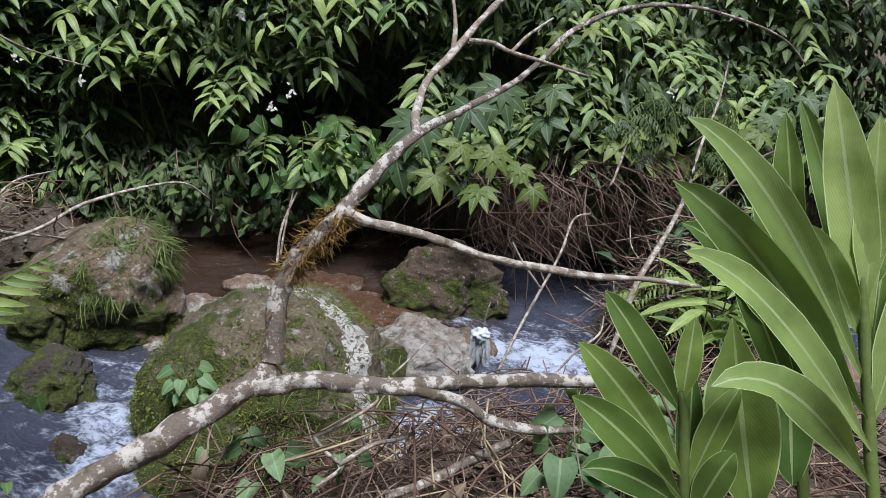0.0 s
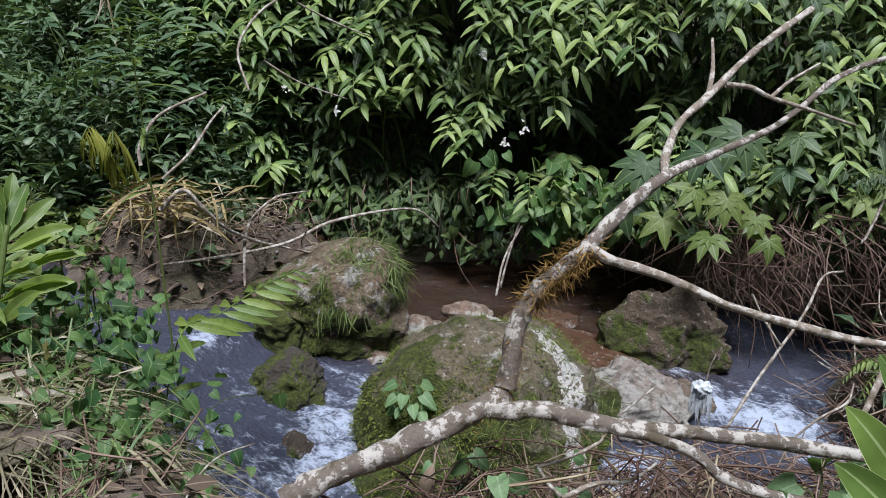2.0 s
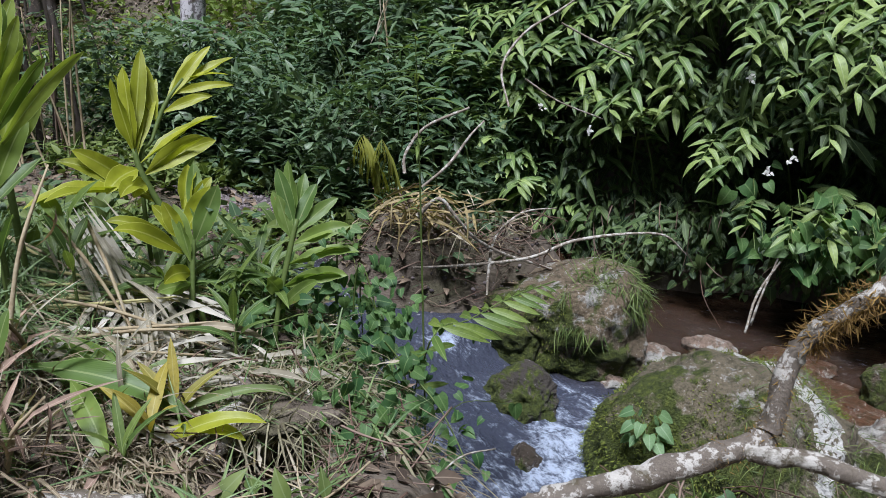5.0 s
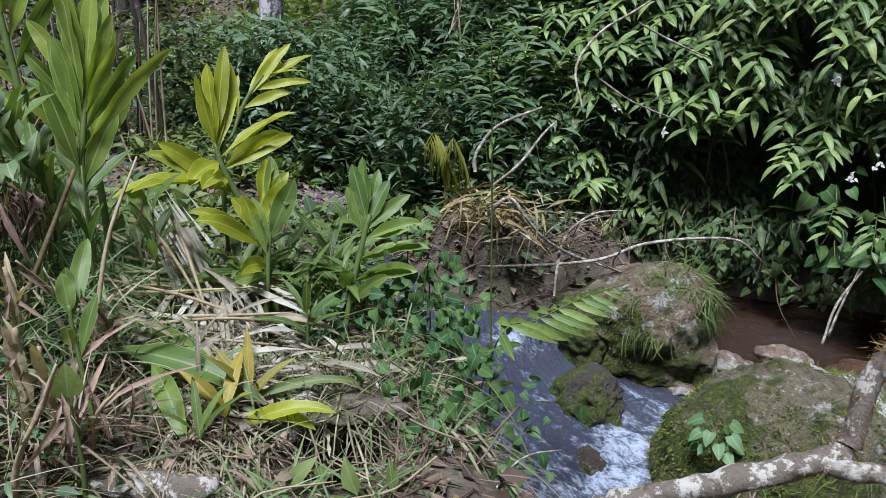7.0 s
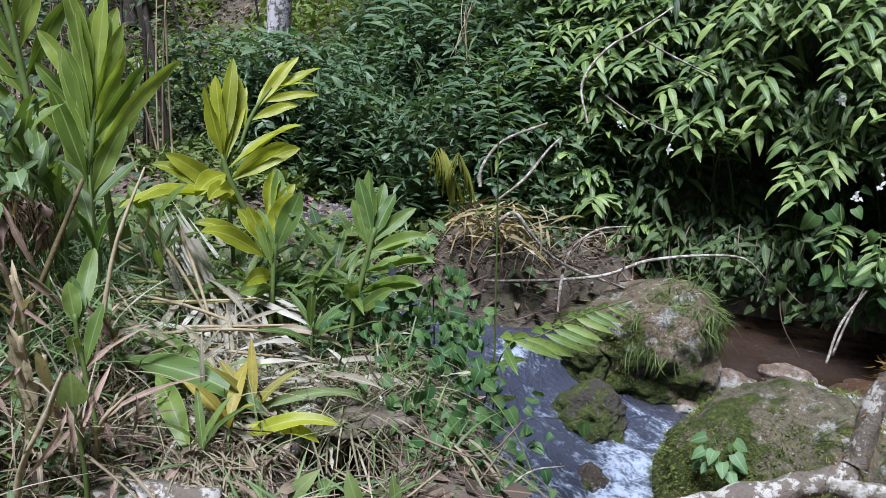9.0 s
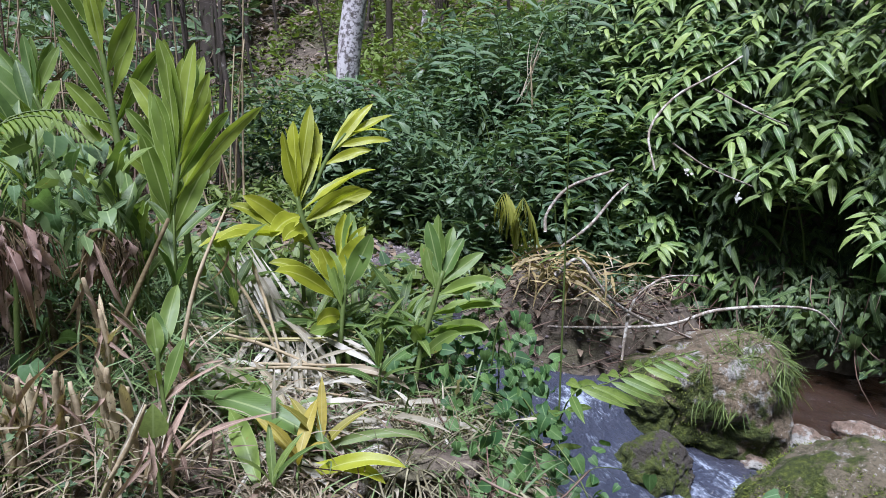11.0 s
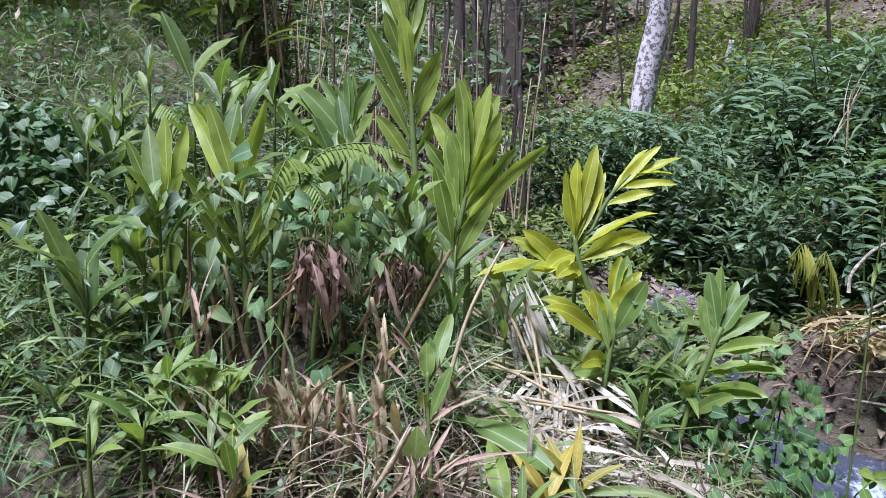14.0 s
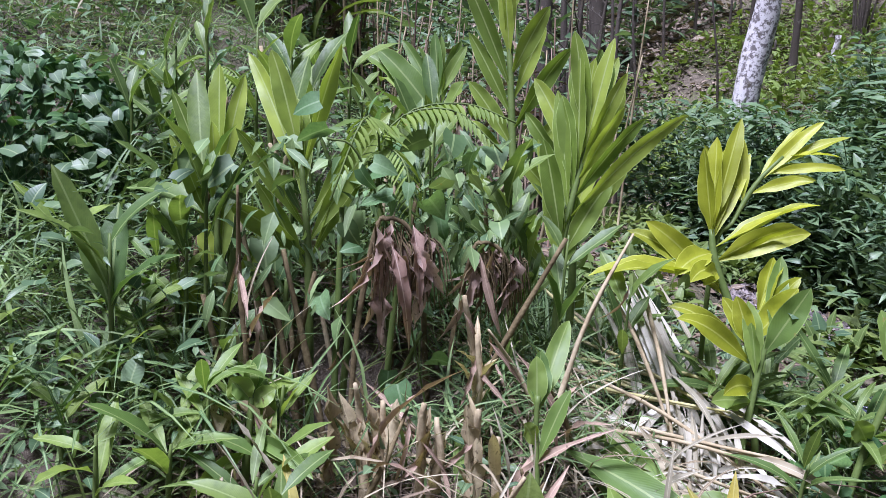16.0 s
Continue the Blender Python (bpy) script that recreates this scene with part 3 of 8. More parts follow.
boulder("boulder", (-1.9, 5.42, -0.3), (0.23, 0.17, 0.13), M_PEBBLE, "rounded brown stone at the pool's edge", 8, 0.25, 15, 0.2)
boulder("boulder", (-2.14, 5.02, -0.29), (0.2, 0.13, 0.12), M_PEBBLE, "wet pinkish stone in the shallows", 9, 0.35, -20, 0.3)
boulder("boulder", (-2.34, 5.12, -0.22), (0.12, 0.11, 0.12), M_PEBBLE, "broken pinkish stone at the foot of the grassy boulder", 21, 0.4)
boulder("boulder", (-2.0, 4.86, -0.31), (0.12, 0.1, 0.07), M_PEBBLE, "flat wet stone in the shallows", 22, 0.35)
boulder("boulder", (-1.55, 5.85, -0.33), (0.22, 0.16, 0.12), M_PEBBLE, "low brown stone under the far bank", 10, 0.25)
boulder("boulder", (-2.4, 4.2, -0.24), (0.27, 0.24, 0.28), M_FALLROCK, "dark wet rock with moss on its side in the little fall", 11, 0.3, 25, 0.2, sub=6, skirt=0.6)
boulder("boulder", (-2.14, 3.75, -0.42), (0.15, 0.14, 0.13), M_DARKROCK, "dark wet stone in the white water", 12, 0.25)
boulder("boulder", (0.05, 5.75, -0.3), (0.46, 0.3, 0.42), M_LEDGE, "mottled brown rock with moss under the overhanging bank", 13, 0.35, 10, sub=6, skirt=0.5)
boulder("boulder", (-0.5, 5.5, -0.4), (0.5, 0.32, 0.16), M_ORANGEROCK, "orange-brown slab of rock washed by the stream", 15, 0.3, -8, 0.3, sub=6)
boulder("boulder", (-0.95, 5.95, -0.36), (0.3, 0.2, 0.12), M_ORANGEROCK, "wet orange-brown stone under the far bank", 16, 0.3)
boulder("boulder", (0.15, 5.1, -0.55), (0.3, 0.3, 0.2), M_BROWNROCK, "flat brown rock beside the rapid", 14, 0.25)

# ---- the fallen branch ----
LOG = [(-1.16, 1.80, 0.83, 0.044), (-1.09, 1.84, 0.87, 0.041), (-0.97, 1.91, 0.92, 0.040), (-0.82, 1.99, 0.98, 0.041), (-0.68, 2.07, 1.04, 0.040), (-0.58, 2.13, 1.08, 0.039), (-0.54, 2.18, 1.11, 0.036), (-0.53, 2.21, 1.19, 0.034), (-0.51, 2.26, 1.33, 0.034), (-0.48, 2.29, 1.40, 0.031), (-0.40, 2.31, 1.50, 0.029), (-0.31, 2.35, 1.58, 0.029), (-0.23, 2.50, 1.65, 0.028), (-0.09, 2.70, 1.74, 0.024), (0.10, 2.94, 1.79, 0.015), (0.28, 3.12, 1.85, 0.015), (0.42, 3.31, 1.92, 0.015), (0.58, 3.51, 2.02, 0.015), (0.84, 3.70, 2.09, 0.013), (1.14, 3.86, 2.09, 0.011), (1.46, 3.99, 2.02, 0.008), (1.72, 4.06, 1.92, 0.006), (1.86, 4.06, 1.79, 0.006)]
LIMB_UP = [(-0.09, 2.70, 1.74, 0.022), (-0.09, 2.78, 1.81, 0.020), (-0.05, 2.90, 1.90, 0.019), (0.04, 3.01, 1.98, 0.019), (0.15, 3.13, 2.09, 0.017), (0.25, 3.25, 2.17, 0.018), (0.41, 3.40, 2.28, 0.016)]
LIMB_RIGHT = [(-0.31, 2.34, 1.58, 0.020), (-0.22, 2.35, 1.54, 0.016), (-0.04, 2.39, 1.48, 0.015), (0.13, 2.42, 1.40, 0.014), (0.35, 2.48, 1.33, 0.014), (0.56, 2.52, 1.28, 0.012), (0.75, 2.57, 1.25, 0.010), (0.96, 2.62, 1.20, 0.006)]
LIMB_LOG = [(-0.57, 2.11, 1.07, 0.027), (-0.49, 2.10, 1.09, 0.030), (-0.39, 2.12, 1.10, 0.030), (-0.25, 2.14, 1.07, 0.029), (-0.11, 2.17, 1.05, 0.025), (0.14, 2.25, 1.02, 0.024), (0.35, 2.30, 0.99, 0.023), (0.55, 2.35, 0.96, 0.022), (0.66, 2.38, 0.93, 0.018)]
LIMB_LOW = [(-0.28, 2.13, 1.06, 0.016), (-0.07, 2.15, 1.04, 0.018), (0.08, 2.18, 0.98, 0.018), (0.17, 2.18, 0.91, 0.017), (0.31, 2.19, 0.87, 0.015), (0.48, 2.23, 0.84, 0.011)]
SPRIG_A = [(0.04, 3.01, 1.98, 0.011), (0.05, 3.07, 2.07, 0.009), (0.04, 3.15, 2.18, 0.006)]
SPRIG_B = [(0.10, 3.05, 2.02, 0.011), (0.19, 3.08, 2.01, 0.009), (0.27, 3.12, 1.97, 0.008), (0.40, 3.15, 1.93, 0.007), (0.60, 3.23, 1.86, 0.005)]
SPRIG_C = [(0.27, 3.12, 1.97, 0.008), (0.34, 3.17, 2.03, 0.007), (0.44, 3.22, 2.09, 0.004)]
TWIGS = [
    [(0.69, 3.40, 1.21, 0.004), (0.61, 3.39, 1.18, 0.006), (0.54, 3.28, 1.05, 0.006), (0.44, 3.17, 0.91, 0.007), (0.34, 3.06, 0.77, 0.007), (0.25, 2.95, 0.63, 0.006)],
    [(0.32, 3.26, 1.12, 0.005), (0.38, 3.22, 1.02, 0.005), (0.45, 3.18, 0.93, 0.005)],
    [(1.43, 3.97, 1.82, 0.005), (1.36, 3.84, 1.64, 0.006), (1.24, 3.66, 1.46, 0.007), (1.16, 3.53, 1.27, 0.010), (1.03, 3.36, 1.11, 0.013), (0.87, 3.18, 0.94, 0.014), (0.74, 2.98, 0.71, 0.012)],
    [(1.52, 3.32, 1.56, 0.006), (1.41, 3.39, 1.47, 0.006), (1.30, 3.44, 1.31, 0.006), (1.16, 3.47, 1.13, 0.007)],
    [(1.23, 5.08, 1.11, 0.009), (1.16, 5.01, 0.92, 0.009), (1.12, 4.98, 0.85, 0.007)],
    [(0.48, 2.78, 0.74, 0.004), (0.56, 2.81, 0.82, 0.005), (0.66, 2.88, 0.86, 0.005), (0.69, 2.95, 0.91, 0.003)],
    [(-0.42, 2.18, 0.84, 0.008), (-0.34, 2.23, 0.85, 0.006), (-0.23, 2.35, 0.86, 0.006), (-0.22, 2.40, 0.86, 0.005)],
    [(-0.42, 2.18, 0.85, 0.007), (-0.38, 2.16, 0.80, 0.007), (-0.32, 2.10, 0.78, 0.007), (-0.39, 2.03, 0.76, 0.006)],
    [(-0.18, 2.60, 0.83, 0.004), (-0.13, 2.66, 0.85, 0.004), (-0.05, 2.74, 0.90, 0.004)],
    [(-0.32, 2.06, 0.82, 0.008), (-0.22, 2.17, 0.82, 0.008), (-0.11, 2.26, 0.79, 0.006), (-0.03, 2.37, 0.80, 0.005)],
    [(-0.18, 2.10, 0.66, 0.016), (-0.03, 2.20, 0.65, 0.018), (0.11, 2.31, 0.65, 0.020), (0.26, 2.42, 0.65, 0.018)],
    [(-1.09, 5.54, 0.63, 0.008), (-1.15, 5.44, 0.38, 0.008), (-1.19, 5.36, 0.16, 0.010)],
]
ARCS = [
    [(-2.04, 1.57, 0.68, 0.005), (-1.98, 1.76, 0.72, 0.005), (-1.94, 1.93, 0.72, 0.005), (-1.93, 2.06, 0.69, 0.004)],
    [(-1.62, 1.89, 0.64, 0.004), (-1.63, 2.02, 0.68, 0.004), (-1.62, 2.16, 0.68, 0.004), (-1.57, 2.32, 0.64, 0.003)],
    [(-3.43, 4.30, 1.21, 0.013), (-3.45, 4.34, 1.34, 0.013), (-3.37, 4.48, 1.52, 0.013), (-3.17, 4.68, 1.63, 0.010), (-3.14, 4.71, 1.65, 0.008)],
    [(-3.37, 4.36, 0.89, 0.018), (-3.24, 4.45, 1.02, 0.015), (-3.14, 4.53, 0.87, 0.015), (-3.07, 4.66, 0.70, 0.013), (-2.94, 4.86, 0.54, 0.013), (-2.80, 5.07, 0.43, 0.011), (-2.51, 5.38, 0.26, 0.008)],
    [(-3.46, 4.42, 0.46, 0.008), (-3.13, 4.69, 0.46, 0.011), (-2.76, 4.99, 0.50, 0.013), (-2.51, 5.23, 0.61, 0.013), (-2.18, 5.50, 0.65, 0.011), (-1.96, 5.73, 0.61, 0.009), (-1.81, 5.85, 0.44, 0.005)],
    [(-2.98, 4.71, 0.24, 0.008), (-3.00, 4.77, 0.42, 0.013), (-3.00, 4.87, 0.66, 0.011), (-2.86, 5.04, 0.83, 0.008), (-2.68, 5.26, 0.84, 0.005)],
    [(-2.91, 4.88, 1.65, 0.008), (-3.05, 5.02, 1.91, 0.010), (-3.01, 5.28, 2.14, 0.010), (-2.86, 5.60, 2.31, 0.008), (-2.76, 5.87, 2.45, 0.008)],
    [(-2.84, 5.57, 2.21, 0.008), (-2.57, 5.72, 2.05, 0.008), (-2.39, 5.95, 1.94, 0.005)],
    [(-2.90, 5.10, 1.83, 0.008), (-2.68, 5.21, 1.67, 0.006), (-2.43, 5.48, 1.52, 0.005)],
    [(-3.38, 4.44, 1.09, 0.010), (-3.25, 4.60, 1.24, 0.013), (-3.19, 4.81, 1.43, 0.010), (-3.15, 4.94, 1.52, 0.008)],
    [(-1.10, 5.72, 0.55, 0.007), (-1.20, 5.55, 0.33, 0.009), (-1.21, 5.32, 0.11, 0.010)],
]
FRONT = [
    ([(0.97, 1.36, 1.10, 0.016), (0.96, 1.47, 1.38, 0.015), (0.95, 1.55, 1.57, 0.013), (0.94, 1.61, 1.72, 0.008)],
     [((0.97, 1.55, 1.50), (0.85, 1.71, 2.11), 0.135, 0.02), ((0.95, 1.57, 1.61), (0.95, 1.68, 2.04), 0.100, 0.02), ((0.96, 1.51, 1.46), (0.51, 1.61, 2.05), 0.105, 0.10), ((0.95, 1.47, 1.41), (0.46, 1.49, 1.95), 0.135, 0.06), ((0.96, 1.44, 1.34), (0.49, 1.46, 1.81), 0.105, 0.10), ((0.95, 1.40, 1.28), (0.52, 1.29, 1.60), 0.110, 0.16), ((0.95, 1.56, 1.56), (0.80, 1.60, 1.82), 0.090, 0.03), ((0.96, 1.60, 1.62), (1.00, 1.68, 1.88), 0.100, 0.03), ((0.99, 1.61, 1.53), (0.85, 1.85, 2.04), 0.085, 0.04), ((0.96, 1.47, 1.38), (1.07, 1.59, 1.80), 0.120, 0.05), ((1.02, 1.62, 1.47), (1.09, 1.86, 2.08), 0.110, 0.03)]),
    ([(0.91, 1.51, 0.95, 0.016), (0.90, 1.64, 1.26, 0.015), (0.89, 1.72, 1.47, 0.013), (0.88, 1.80, 1.67, 0.008)],
     [((0.89, 1.75, 1.52), (0.86, 1.94, 1.99), 0.100, 0.02), ((0.89, 1.70, 1.42), (0.57, 1.74, 1.77), 0.090, 0.10), ((0.89, 1.72, 1.47), (0.77, 1.88, 1.86), 0.085, 0.06), ((0.90, 1.64, 1.26), (0.71, 1.75, 1.66), 0.100, 0.06), ((0.90, 1.72, 1.41), (1.02, 1.89, 1.74), 0.090, 0.05), ((0.71, 1.70, 1.54), (0.74, 1.48, 1.14), 0.220, -0.02), ((0.87, 1.72, 1.47), (0.86, 1.55, 1.16), 0.140, -0.02), ((0.65, 1.75, 1.39), (0.62, 1.59, 1.13), 0.090, -0.02)]),
    ([(0.59, 1.44, 1.02, 0.016), (0.58, 1.51, 1.19, 0.015), (0.58, 1.56, 1.32, 0.013), (0.57, 1.59, 1.40, 0.008)],
     [((0.58, 1.57, 1.34), (0.39, 1.68, 1.62), 0.100, 0.03), ((0.58, 1.51, 1.21), (0.32, 1.59, 1.53), 0.120, 0.04), ((0.58, 1.49, 1.16), (0.30, 1.52, 1.43), 0.120, 0.06), ((0.58, 1.60, 1.35), (0.62, 1.70, 1.54), 0.080, 0.02), ((0.58, 1.50, 1.17), (0.71, 1.59, 1.41), 0.090, 0.08), ((0.58, 1.49, 1.14), (0.32, 1.44, 1.29), 0.100, 0.10), ((0.59, 1.47, 1.11), (0.68, 1.49, 1.30), 0.100, 0.10)]),
]
YELLOW = [
    ([(-3.20, 2.22, 0.92, 0.017), (-3.28, 2.22, 1.19, 0.017), (-3.35, 2.20, 1.41, 0.017), (-3.42, 2.15, 1.60, 0.017), (-3.46, 2.15, 1.73, 0.011)],
     [(0.95, -3.58, 2.23, 2.10, 0.114, 0.02), (0.90, -3.51, 2.11, 2.06, 0.100, 0.02), (1.00, -3.56, 2.33, 2.18, 0.097, 0.03), (0.80, -3.36, 1.91, 1.57, 0.125, 0.20), (0.85, -3.32, 2.52, 1.85, 0.101, 0.08), (0.75, -3.25, 2.47, 1.74, 0.117, 0.10), (0.70, -3.29, 1.93, 1.56, 0.107, 0.25), (0.90, -3.59, 2.30, 2.06, 0.098, 0.02), (0.60, -3.42, 1.65, 1.58, 0.134, 0.15), (0.55, -3.58, 1.91, 1.75, 0.124, 0.10)]),
    ([(-3.47, 2.18, 1.61, 0.011), (-3.47, 2.26, 1.75, 0.011), (-3.47, 2.36, 1.91, 0.011), (-3.45, 2.47, 2.03, 0.009)],
     [(0.70, -3.41, 2.63, 2.18, 0.068, 0.08), (0.85, -3.35, 2.72, 2.12, 0.063, 0.08), (1.00, -3.31, 2.64, 2.04, 0.056, 0.10), (0.80, -3.29, 2.65, 1.99, 0.056, 0.10), (0.60, -3.32, 2.52, 1.94, 0.067, 0.12), (0.50, -3.58, 2.35, 2.11, 0.075, 0.02)]),
    ([(-3.04, 2.11, 0.95, 0.013), (-3.09, 2.12, 1.15, 0.013), (-3.14, 2.13, 1.36, 0.011), (-3.16, 2.16, 1.47, 0.008)],
     [(0.70, -3.08, 2.26, 1.57, 0.137, -0.03), (0.95, -3.22, 2.26, 1.66, 0.108, 0.02), (0.60, -3.20, 2.08, 1.52, 0.096, 0.05), (0.50, -3.20, 1.81, 1.45, 0.099, 0.20), (0.80, -3.12, 2.31, 1.60, 0.080, 0.10), (0.40, -2.99, 1.88, 1.22, 0.101, 0.20)]),
]
RIGHTG = [
    ([(-2.75, 2.27, 0.83, 0.014), (-2.77, 2.35, 1.04, 0.014), (-2.77, 2.43, 1.24, 0.014), (-2.77, 2.50, 1.40, 0.011)],
     [(0.95, -2.88, 2.58, 1.66, 0.111, 0.00), (0.90, -2.75, 2.63, 1.55, 0.094, 0.05), (0.85, -2.66, 2.68, 1.48, 0.083, 0.08), (0.75, -2.56, 2.64, 1.36, 0.099, 0.10), (0.60, -2.51, 2.58, 1.28, 0.103, 0.12), (0.45, -2.47, 2.50, 1.17, 0.102, 0.14), (0.80, -2.88, 2.46, 1.53, 0.099, 0.02), (0.40, -2.76, 2.27, 1.17, 0.107, 0.10), (0.25, -2.57, 2.41, 1.15, 0.080, 0.15), (0.95, -2.84, 2.65, 1.59, 0.084, 0.02)]),
    ([(-3.02, 2.01, 0.85, 0.014), (-3.06, 2.08, 1.11, 0.014), (-3.09, 2.14, 1.31, 0.011), (-3.10, 2.19, 1.44, 0.008)],
     [(0.70, -3.01, 2.25, 1.59, 0.128, 0.00), (0.90, -3.19, 2.27, 1.67, 0.099, 0.02), (0.50, -3.19, 2.13, 1.50, 0.097, 0.06), (0.40, -3.07, 1.90, 1.16, 0.104, 0.10), (0.85, -3.08, 2.28, 1.48, 0.093, 0.05)]),
]
BEHIND = [
    ([(-4.58, 1.47, 1.78, 0.013), (-4.67, 1.44, 2.03, 0.013), (-4.74, 1.4, 2.22, 0.01)],
     [(0.9, -4.82, 1.41, 2.53, 0.086, 0.02), (0.8, -4.84, 1.33, 2.46, 0.08, 0.05), (0.95, -4.75, 1.53, 2.49, 0.093, 0.03), (0.7, -4.65, 1.51, 2.29, 0.118, 0.05), (0.8, -4.93, 1.27, 2.49, 0.081, 0.1), (0.5, -4.92, 1.13, 2.44, 0.166, 0.1)]),
]
LEFTG = [
    ([(-2.88, 0.17, 1.0, 0.012), (-2.92, 0.19, 1.19, 0.012), (-2.95, 0.21, 1.35, 0.01), (-2.97, 0.22, 1.44, 0.008)],
     [(0.9, -2.96, 0.16, 1.48, 0.097, 0.1), (0.8, -2.95, 0.28, 1.44, 0.071, 0.1), (0.5, -2.83, 0.04, 1.22, 0.064, 0.1), (0.6, -2.72, 0.32, 1.3, 0.064, 0.12), (0.95, -3.03, 0.26, 1.52, 0.061, 0.03)]),
    ([(-2.66, 0.97, 0.94, 0.01), (-2.7, 0.98, 1.12, 0.01), (-2.75, 0.99, 1.31, 0.008), (-2.77, 1.0, 1.41, 0.008)],
     [(0.85, -2.84, 1.04, 1.52, 0.089, 0.0), (0.6, -2.73, 0.94, 1.35, 0.062, 0.1), (0.8, -2.91, 1.17, 1.58, 0.079, 0.1), (0.5, -2.74, 1.09, 1.43, 0.063, 0.1)]),
]

LOG = LOG[:10] + [(x, y, z, r * 0.82) for x, y, z, r in LOG[10:]]
LIMB_UP = [(x, y, z, r * 0.78) for x, y, z, r in LIMB_UP]
fallen = root("fallen_branch", LOG[5][:3], "fallen lichen-covered branch lying forked over the stream", "branch")
o = np.array(LOG[5][:3])
limb = part("trunk", tube("trunk", LOG, 12, 0.3, 1, 5, o), M_LOG, fallen)
for k, (pts, seg) in enumerate(((LIMB_UP, 9), (LIMB_RIGHT, 8), (LIMB_LOG, 10), (LIMB_LOW, 8))):
    part("limb", tube("limb", pts, seg, 0.25, k + 2, 5, o), M_LOG if k > 1 else M_TWIG, fallen)
for k, pts in enumerate((SPRIG_A, SPRIG_B, SPRIG_C)):
    part("twig", tube("twig", pts, 6, 0.2, k + 9, 4, o), M_TWIG, fallen)
for k, pts in enumerate(TWIGS):
    tw = tube("dead_twig", pts, 6, 0.25, k + 20, 4, pts[0][:3])
    ob = part("dead_twig", tw, M_TWIG)
    ob.location = pts[0][:3]
    tagged(ob, "bleached dead twig sticking out of the driftwood", "twig", "dead twigs")
for k, pts in enumerate(ARCS):
    tw = tube("dry_vine", pts, 6, 0.25, k + 40, 4, pts[0][:3])
    ob = part("dry_vine", tw, M_TWIG)
    ob.location = pts[0][:3]
    tagged(ob, "thin dry vine arching over the bank", "vine", "dry vines")

RNG = np.random.default_rng(4)
# dry moss beard at the fork
def beard(name, pts, count, size, material, parent=None, label="", spread=0.03, down=0.3):
    p = smooth_line(pts, 6)
    k = RNG.integers(0, len(p), count)
    way = RNG.normal(0, 1, (count, 3))
    way[:, 2] -= down
    way /= np.linalg.norm(way, axis=1, keepdims=True)
    place = p[k, :3] + way * p[k, 3:4] * 0.9 + RNG.normal(0, spread, (count, 3)) * 0.3
    kinds = [blade("grass", 3, 0.5, 0.2, 0.0, 0.12), blade("grass", 3, 0.2, 0.2, 0.0, 0.16)]
    me = scattered(name, kinds, place - (np.asarray(parent.location) if parent else 0), way, RNG.normal(0, 1, (count, 3)), RNG.uniform(0.5, 1.2, count) * size, RNG)
    return tagged(part(name, me, material, parent, label), kind="stuff")


beard("moss_beard", LOG[4:7], 500, 0.02, M_DRYMOSS, fallen, "rusty dry moss tuft")
beard("moss_beard", LOG[9:12], 1500, 0.04, M_DRYMOSS, fallen, "rusty dry moss tuft", 0.06, 0.8)
beard("moss_beard", LOG[6:9], 400, 0.022, M_DRYMOSS, fallen, "rusty dry moss tuft")


# ---- ginger ----
def leaf_between(name, base, tip, width, arch, material, parent, o, face=(0, 0, 1), wide=0.86):
    """One blade from base to tip, arched upwards."""
    base, tip = np.asarray(base, float), np.asarray(tip, float)
    d = tip - base
    length = np.linalg.norm(d)
    n = 12
    width *= wide * 0.93
    s = np.linspace(0, 1, n + 1)
    mid = base[None] + d[None] * s[:, None]
    mid[:, 2] += arch * length * 4 * s * (1 - s) * (0.6 + 0.8 * s)
    t = np.gradient(mid, axis=0)
    t /= np.linalg.norm(t, axis=1, keepdims=True)
    up = np.asarray(face, float) / np.linalg.norm(face)
    if np.linalg.norm(np.cross(d / length, up)) < 0.35:
        up = np.array([up[1], -up[0], 0.5])
    x = np.cross(t, up[None])
    x /= np.linalg.norm(x, axis=1, keepdims=True) + 1e-9
    nrm = np.cross(x, t)
    w = np.maximum(PROFILES["strap"](s), 0.03) * width / 2
    ph = random.uniform(0, 6)
    v, uv = [], []
    for k in range(n + 1):
        for side in (-1, -0.5, 0, 0.5, 1):
            lift = 0.34 * abs(side) * w[k] + 0.2 * w[k] * side * math.sin(k * 0.8 + ph) + 0.09 * w[k] * abs(side) * math.sin(k * 2.1 + side * 2 + ph)
            v.append(mid[k] + x[k] * side * w[k] + nrm[k] * lift - o)
            uv.append((0.5 + 0.5 * side, s[k]))
    q = []
    for k in range(n):
        for c in range(4):
            a = 5 * k + c
            q.append((a, a + 1, a + 6, a + 5))
    return part(name, mesh_of(name, np.array(v), q, uv), material, parent)


